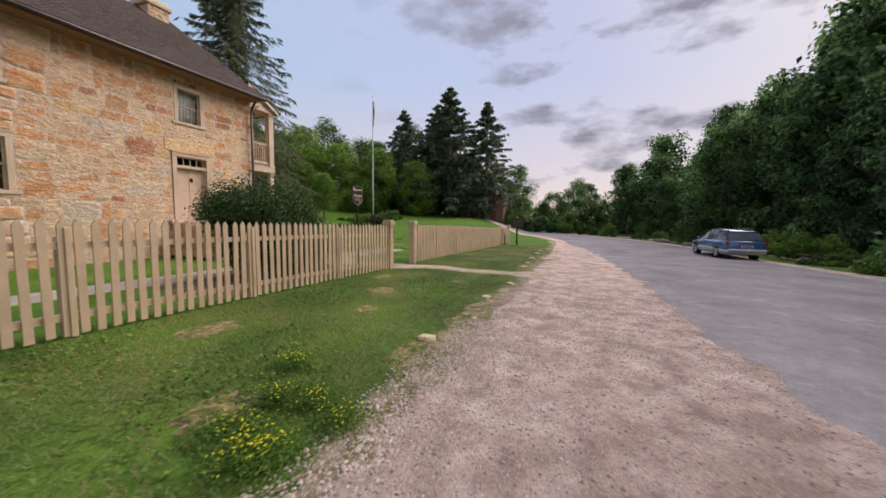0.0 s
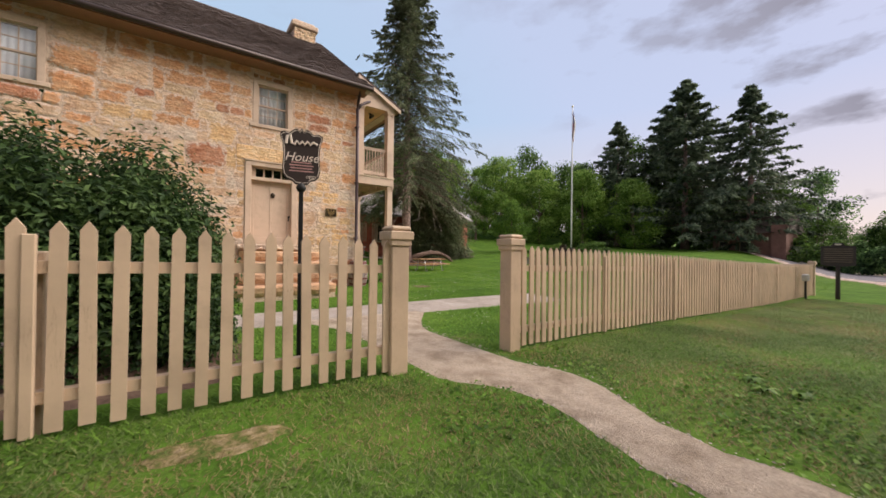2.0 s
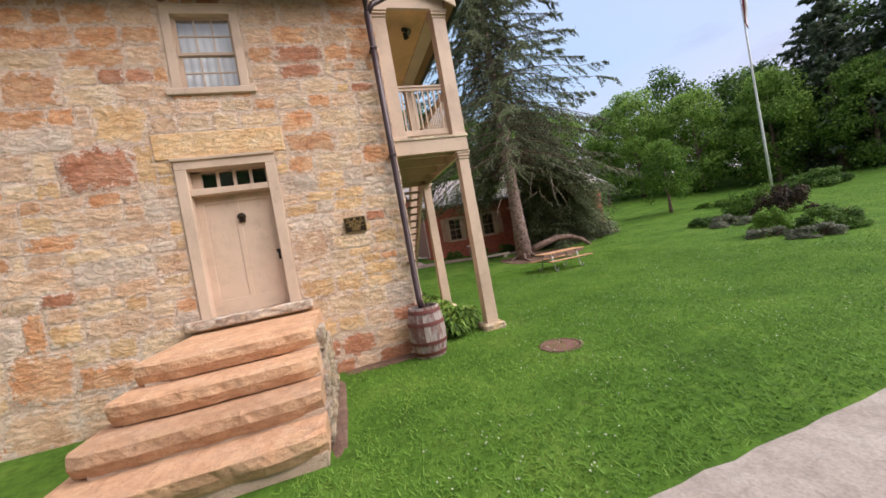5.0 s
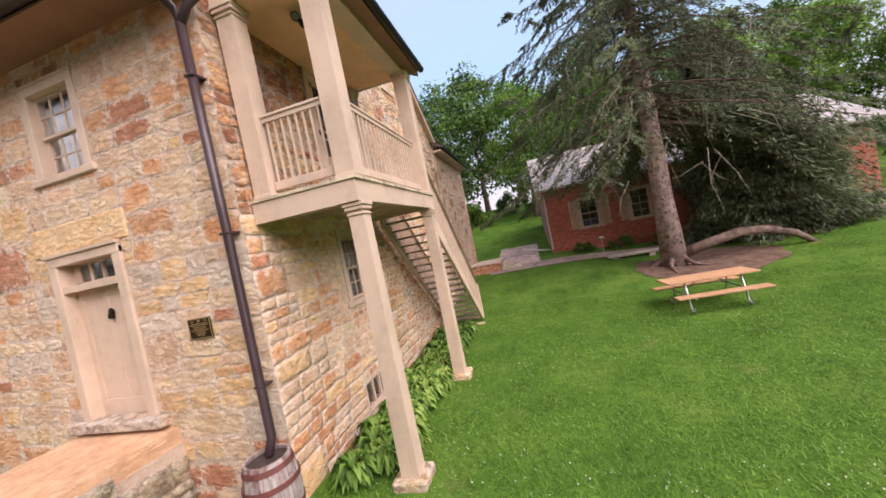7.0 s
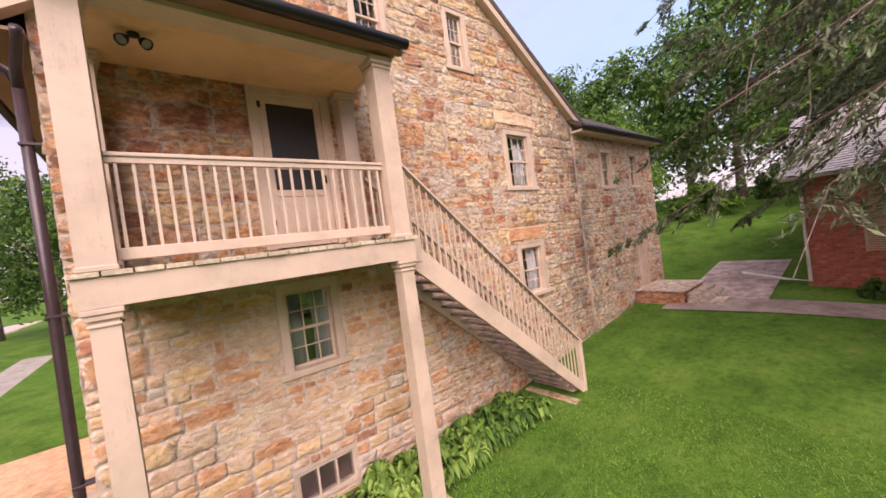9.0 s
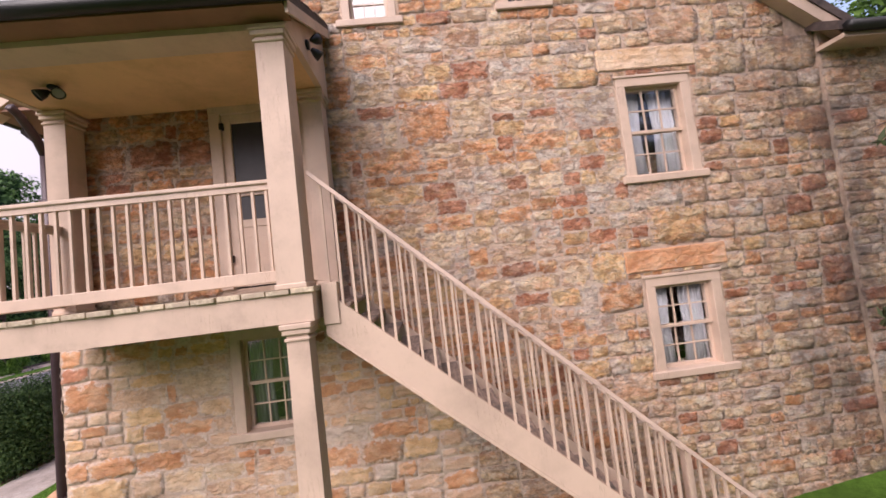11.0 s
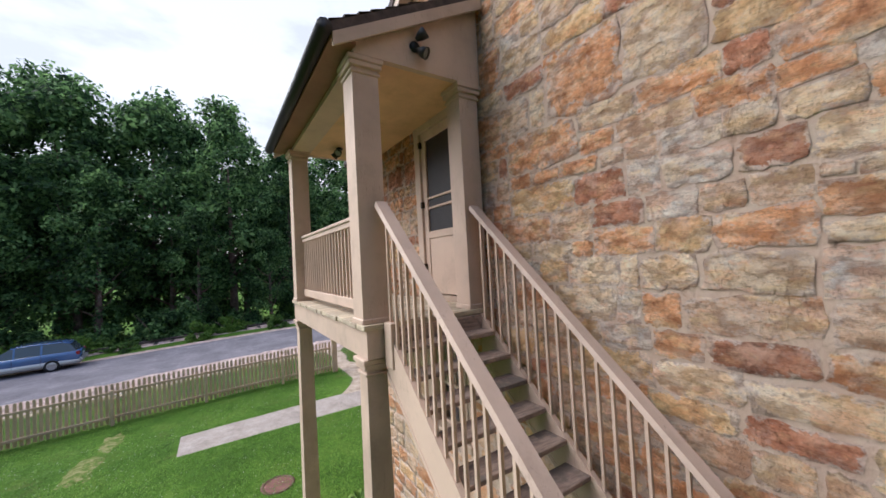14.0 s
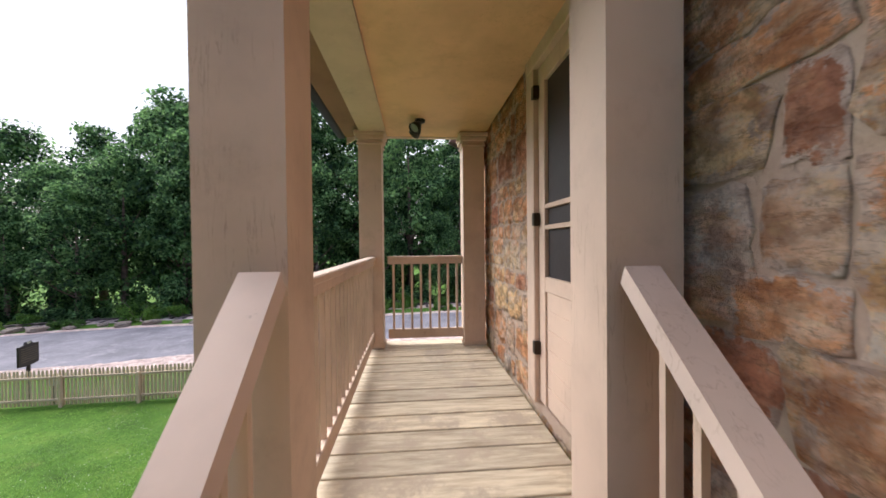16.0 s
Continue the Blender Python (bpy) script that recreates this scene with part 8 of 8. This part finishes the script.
def lawn_keep(x, y, r):
    e = -1.05 - 0.02 * np.maximum(0, y - 10) - x + 0.25 * np.sin(y * 2.3) + r.normal(scale=0.12, size=len(x))
    shoulder = (e > 0) & (r.random(len(x)) < np.clip(0.20 + e * 1.0, 0, 1))
    path1 = ~((x > -9.25) & (x < -7.75) & (y < 16.65))
    path2 = ~((x > -8.6) & (y > np.interp(x, EDGE_X, EDGE_S) + r.normal(scale=0.07, size=len(x))) & (y < np.interp(x, EDGE_X, EDGE_N) + r.normal(scale=0.07, size=len(x))))
    steps = ~((x < -10.8) & (y < SY) & (x < -13.5)) & ~((x < -10.75) & (y > 8.95) & (y < 11.45))
    wall = ~((x < FX + 0.08) & (y < SY + 0.1))
    patchy = r.random(len(x)) < np.clip(0.9 + 0.5 * np.sin(x * 1.7 + np.sin(y * 1.1) * 2) * np.sin(y * 1.3 + x * 0.6), 0.35, 1)
    worn = np.ones(len(x), bool)
    for a, c, p, q in ((-8.3, 18.4, 1.0, 0.38), (-6.7, 18.15, 0.8, 0.32), (-9.7, 19.0, 0.55, 0.38)):
        worn &= (((x - a) / p) ** 2 + ((y - c) / q) ** 2) * r.uniform(0.6, 4.0, len(x)) > 1.0
    return shoulder & path1 & path2 & steps & wall & patchy & worn




def dry_patch(x, y):
    worn = sum(1.3 * np.exp(-((x - a) ** 2 + ((y - c) * 0.8) ** 2) / d) for a, c, d in ((-3.5, 6.8, 0.22), (-2.42, 8.45, 0.05), (-1.5, 4.0, 0.16), (-3.95, 3.6, 0.26), (-2.2, 2.4, 0.2), (-4.3, 8.3, 0.14), (-2.9, 5.4, 0.1)))
    return worn + np.sin(x * 2.1 + 1 + 0.8 * np.sin(y * 1.7)) * np.sin(y * 0.9 + x) + 0.5 * np.sin(x * 4.3 + y * 1.9) * np.sin(y * 3.1 - x)


def bare_patch(x, y, rx, ry, seed, mat, label="worn straw-brown patch in the verge grass"):
    """A low worn spot where straw and soil show through the verge."""
    n, rings = 30, 5
    V, F = [(x, y, float(ground_z(x, y)) + 0.012)], []
    for j in range(1, rings + 1):
        for i in range(n):
            a = 6.2832 * i / n
            q = j / rings * (1 + 0.45 * noise.noise((2.0 * math.cos(a), 2.0 * math.sin(a), seed)) + 0.25 * noise.noise((6 * math.cos(a), 6 * math.sin(a), seed)))
            px, py = x + rx * q * math.cos(a), y + ry * q * math.sin(a)
            V.append((px, py, float(ground_z(px, py)) + (0.010 if j < rings else -0.004)))
    F += [(0, 1 + i, 1 + (i + 1) % n) for i in range(n)]
    for j in range(rings - 1):
        for i in range(n):
            F.append((1 + j * n + i, 1 + (j + 1) * n + i, 1 + (j + 1) * n + (i + 1) % n, 1 + j * n + (i + 1) % n))
    tagged(new("bare_patch", mesh_of("bare_patch", V, F, mat, True)), label, "soil", "", "structure")


FADED_LAWN = ground_material("faded_lawn", [(0.36, (0.09, 0.165, 0.026)), (0.48, (0.15, 0.19, 0.05)), (0.62, (0.27, 0.25, 0.12))], 7.0, None, 40, 0.03, 0.8)
STRAW_SOIL = ground_material("straw_soil", [(0.38, (0.085, 0.14, 0.03)), (0.46, (0.17, 0.17, 0.06)), (0.54, (0.28, 0.22, 0.11)), (0.64, (0.40, 0.31, 0.19))], 11.0, None, 45, 0.03, 0.9)
for k, (x, y, rx, ry) in enumerate(((-3.45, 6.75, 0.36, 0.34), (-2.42, 8.45, 0.13, 0.15), (-1.5, 4.0, 0.16, 0.4), (-3.95, 3.6, 0.26, 0.4), (-2.2, 2.4, 0.26, 0.35), (-4.3, 8.3, 0.16, 0.4), (-2.9, 5.4, 0.18, 0.24))):
    bare_patch(x, y, rx, ry, k, STRAW_SOIL)
for k, (x, y, rx, ry) in enumerate(((-8.3, 18.4, 0.95, 0.34), (-6.7, 18.15, 0.75, 0.28), (-9.7, 19.0, 0.5, 0.34))):
    bare_patch(x, y, rx, ry, 30 + k, FADED_LAWN, "faded yellowish patch in the mown lawn")
blades("verge_grass", "short mown grass between fence and gravel", 380000, (-4.9, -0.9, 0.6, 27), 0.044, VERGE_GRASS, 1, lambda x, y, r: lawn_keep(x, y, r) & (dry_patch(x, y) + r.normal(scale=0.35, size=len(x)) < 0.22), 0.0036)
blades("verge_dry_grass", "dry straw-coloured blades in the verge", 260000, (-4.9, -0.8, 0.3, 27), 0.034, DRY_GRASS, 2, lambda x, y, r: lawn_keep(x, y, r) & (dry_patch(x, y) + r.normal(scale=0.3, size=len(x)) > -0.12), 0.0036)
blades("edge_grass", "thin straggling grass along the gravel edge", 90000, (-2.1, -0.45, 0.5, 22), 0.045, VERGE_GRASS, 6, lambda x, y, r: r.random(len(x)) < np.clip(0.9 - (x + 1.6) * 0.85 + 0.5 * np.sin(y * 3.1 + np.sin(y * 1.3) * 2) * np.sin(x * 5 + y), 0, 1), 0.0036)
blades("lawn_grass", "short mown lawn inside the fence", 290000, (-22, -5.1, 8.5, 24), 0.05, GRASS, 3, lawn_keep, 0.007)
blades("far_lawn_grass", "mown lawn towards the garden beds", 60000, (-30, -5.1, 24, 42), 0.05, GRASS, 4, lawn_keep, 0.014)
blades("fence_grass", "longer grass along the fence foot", 22000, (-5.25, -4.65, -1, 27), 0.06, GRASS, 5, lawn_keep, 0.005)


def clover():
    r = np.random.default_rng(14)
    n = 5500
    P = np.c_[r.uniform(-20, -5.5, n), r.uniform(12, 24, n)]
    P = P[lawn_keep(P[:, 0], P[:, 1], r) & (np.sin(P[:, 0] * 0.9) * np.sin(P[:, 1] * 0.7 + P[:, 0] * 0.3) > -0.2)]
    Q = np.c_[P, ground_z(P[:, 0], P[:, 1]) + r.uniform(0.03, 0.055, len(P))]
    V, F = leaf_quads(Q, r.normal(scale=0.5, size=Q.shape) + np.array([0, 0, 1.0]), 0.011, 0.9, r)
    tagged(new("clover_flowers", mesh_of("clover_flowers", V, F, leaf_material("white_clover", (0.5, 0.55, 0.40), (0.62, 0.66, 0.52), (0.72, 0.74, 0.62), 0.5))), "white clover flowers dotted over the lawn", "flowers", "", "stuff")
    n = 17000
    P = np.c_[r.uniform(-4.8, -1.2, n), r.uniform(1, 14, n)]
    P = P[lawn_keep(P[:, 0], P[:, 1], r) & (np.sin(P[:, 0] * 1.9) * np.sin(P[:, 1] * 1.4 + P[:, 0]) > 0.1)]
    Q = np.c_[P, ground_z(P[:, 0], P[:, 1]) + r.uniform(0.015, 0.04, len(P))]
    V, F = leaf_quads(Q, r.normal(scale=0.4, size=Q.shape) + np.array([0, 0, 1.0]), 0.020, 0.7, r)
    tagged(new("clover_leaves", mesh_of("clover_leaves", V, F, LEAF_LIGHT)), "patches of broad clover leaves in the verge", "grass", "", "stuff")


clover()


def pebbles(name, label, count, area, smin, smax, mat, seed, keep):
    r = np.random.default_rng(seed)
    x0, x1, y0, y1 = area
    P = np.c_[r.uniform(x0, x1, count), r.uniform(y0, y1, count)]
    P = P[keep(P[:, 0], P[:, 1], r)]
    n = len(P)
    base = np.array([(1, 0, 0), (0.3, 0.95, 0), (-0.8, 0.6, 0), (-0.8, -0.6, 0), (0.3, -0.95, 0), (0.1, 0.05, 0.75), (-0.3, -0.1, 0.6)])
    faces = np.array([(0, 1, 5), (1, 6, 5), (1, 2, 6), (2, 3, 6), (3, 4, 6), (4, 5, 6), (4, 0, 5)])
    s = smin + (smax - smin) * r.random(n) ** 3
    a = r.uniform(0, 6.28, n)
    B = base[None] * (1 + r.uniform(-0.3, 0.3, (n, 7, 3)))
    c, sn = np.cos(a)[:, None], np.sin(a)[:, None]
    X, Y = B[..., 0] * c - B[..., 1] * sn, B[..., 0] * sn + B[..., 1] * c
    V = np.stack([P[:, :1] + X * s[:, None], P[:, 1:] + Y * s[:, None] * 0.8, ground_z(P[:, 0], P[:, 1])[:, None] + 0.008 + B[..., 2] * s[:, None] * 0.8], 2).reshape(-1, 3)
    F = (faces[None] + (np.arange(n) * 7)[:, None, None]).reshape(-1, 3)
    tagged(new(name, mesh_of(name, V, F, mat)), label, "gravel", "", "stuff")


def pebble_material():
    m, nt, b = material("pebbles", 0.9)
    ge = nt.nodes.new("ShaderNodeNewGeometry")
    col = ramp(nt, ge.outputs["Random Per Island"], [(0, (0.22, 0.16, 0.14)), (0.35, (0.44, 0.34, 0.30)), (0.7, (0.54, 0.43, 0.39)), (1.0, (0.64, 0.56, 0.51))])
    nt.links.new(col, b.inputs["Base Color"])
    return m


PEBBLE = pebble_material()
pebbles("gravel_edge_stones", "loose pinkish gravel stones at the grass edge", 14000, (-1.45, 0.5, 0.8, 11), 0.005, 0.018, PEBBLE, 3, lambda x, y, r: r.random(len(x)) < np.exp(-np.maximum(0, x + 1.0) * 1.2) * np.clip((x + 1.45) * 3, 0.05, 1))
pebbles("verge_stones", "scattered gravel stones in the worn grass edge", 30000, (-2.0, -0.5, 0.8, 16), 0.005, 0.020, PEBBLE, 12, lambda x, y, r: r.random(len(x)) < np.clip((x + 1.5) * 1.1, 0.0, 1) ** 1.5)
pebbles("gravel_stones", "loose fine gravel on the shoulder", 44000, (-1.0, 2.1, 0.8, 9), 0.004, 0.022, PEBBLE, 4, lambda x, y, r: r.random(len(x)) < 0.9)
pebbles("coarse_gravel", "coarse pinkish gravel along the grass edge", 26000, (-1.45, 0.35, 1.0, 5.5), 0.005, 0.022, PEBBLE, 8, lambda x, y, r: r.random(len(x)) < np.clip((x + 1.45) * 2.5, 0.04, 1) * np.clip(1.1 - (x + 0.9) * 0.75, 0.1, 1))
def on_path(x, y, r):
    south, north = np.interp(x, EDGE_X, EDGE_S), np.interp(x, EDGE_X, EDGE_N)
    mid, half = (south + north) / 2, (north - south) / 2
    return np.abs(y - mid) < half * r.uniform(0.3, 1.04, len(x))


pebbles("path_stones", "loose gravel on the gate path", 34000, (-7.0, -1.2, 9.4, 11.6), 0.004, 0.015, PEBBLE, 5, on_path)


# ---- weeds, bed and leaf litter ----


def bed(name, label, x0, x1, y0, y1, mat, seed):
    """Bare earth with an uneven, rounded edge."""
    V, F = [], []
    cx, cy = (x0 + x1) / 2, (y0 + y1) / 2
    V.append((cx, cy, float(ground_z(cx, cy)) + 0.022))
    n = 48
    for ring, k in ((0.6, 0), (1.0, 1)):
        for i in range(n):
            a = 2 * math.pi * i / n
            f = ring * (1 + 0.10 * noise.noise((3 * math.cos(a), 3 * math.sin(a), seed)))
            sq = 1 / max(abs(math.cos(a)), abs(math.sin(a))) ** 0.6
            x, y = cx + (x1 - x0) / 2 * f * sq * math.cos(a), cy + (y1 - y0) / 2 * f * sq * math.sin(a)
            V.append((x, y, float(ground_z(x, y)) + (0.022 if k == 0 else -0.01)))
    for i in range(n):
        j = (i + 1) % n
        F += [(0, 1 + i, 1 + j), (1 + i, 1 + n + i, 1 + n + j, 1 + j)]
    tagged(new(name, mesh_of(name, V, F, mat, True)), label, "soil", "", "structure")


bed("planting_bed", "bare dark earth under the shrub behind the fence", -8.0, -5.15, 4.6, 9.0, SOIL, 3)


def weed(x, y, s, seed, label, mat, count=26):
    r = np.random.default_rng(seed)
    t = thing("weed", label, "plant", (x, y, float(ground_z(x, y))), "weeds in the verge")
    V, F = [], []
    for k in range(count):
        a, l, w = r.uniform(0, 6.28), s * r.uniform(0.5, 1.0), s * r.uniform(0.14, 0.24)
        d, c = np.array([math.cos(a), math.sin(a)]), np.array([-math.sin(a), math.cos(a)])
        o = len(V)
        for q, z in ((0.05, 0.0), (0.45, 0.35), (1.0, 0.18 * r.uniform(0.3, 1.6))):
            wd = w * (0.35, 1.0, 0.05)[(0.05, 0.45, 1.0).index(q)]
            for sg in (-1, 1):
                V.append((*(d * l * q + c * wd * sg), s * z + 0.01))
        F += [(o, o + 1, o + 3, o + 2), (o + 2, o + 3, o + 5, o + 4)]
    put("rosette", mesh_of("rosette", V, F, mat), t)["kind"] = "stuff"


for x, y in ((-2.75, 12.3), (-2.55, 12.45), (-2.9, 12.6), (-1.9, 9.6), (-1.75, 9.75)):
    weed(x, y, 0.13, 400 + int(x * 40 + y * 7), "pale green leafy weed standing above the grass", LEAF_HOSTA, 14)
bed("soil_edge", "narrow strip of bare earth along the wall's foot", -13.75, -13.35, 11.3, 12.95, SOIL, 7)
bed("soil_edge", "narrow strip of bare earth beside the front steps", -13.4, -10.8, 11.2, 11.42, SOIL, 9)
bed("soil_edge", "bare earth under the hosta plants", -17.6, -14.2, 12.9, 13.75, SOIL, 11)

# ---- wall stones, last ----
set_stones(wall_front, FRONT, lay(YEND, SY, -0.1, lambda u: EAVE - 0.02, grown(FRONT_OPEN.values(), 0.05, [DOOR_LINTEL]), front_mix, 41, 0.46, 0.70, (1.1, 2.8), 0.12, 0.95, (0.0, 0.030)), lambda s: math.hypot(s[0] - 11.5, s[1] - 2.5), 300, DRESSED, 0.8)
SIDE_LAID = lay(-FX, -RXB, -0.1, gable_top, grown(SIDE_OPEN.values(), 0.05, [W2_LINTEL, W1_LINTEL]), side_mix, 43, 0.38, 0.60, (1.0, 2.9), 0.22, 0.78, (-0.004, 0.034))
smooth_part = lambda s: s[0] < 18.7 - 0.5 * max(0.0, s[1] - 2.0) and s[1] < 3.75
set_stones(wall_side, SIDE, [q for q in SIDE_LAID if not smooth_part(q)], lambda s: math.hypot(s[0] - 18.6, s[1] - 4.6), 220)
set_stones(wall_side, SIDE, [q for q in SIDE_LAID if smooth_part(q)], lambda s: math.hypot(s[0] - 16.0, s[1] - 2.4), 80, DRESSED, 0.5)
set_stones(wall_wing, WING, lay(-RXB, 30.1, 0.2, lambda u: 6.7, grown(WING_OPEN.values(), 0.05), wing_mix, 45, 0.34, 0.50, (1.2, 3.0), 0.45), lambda s: s[0], 0)
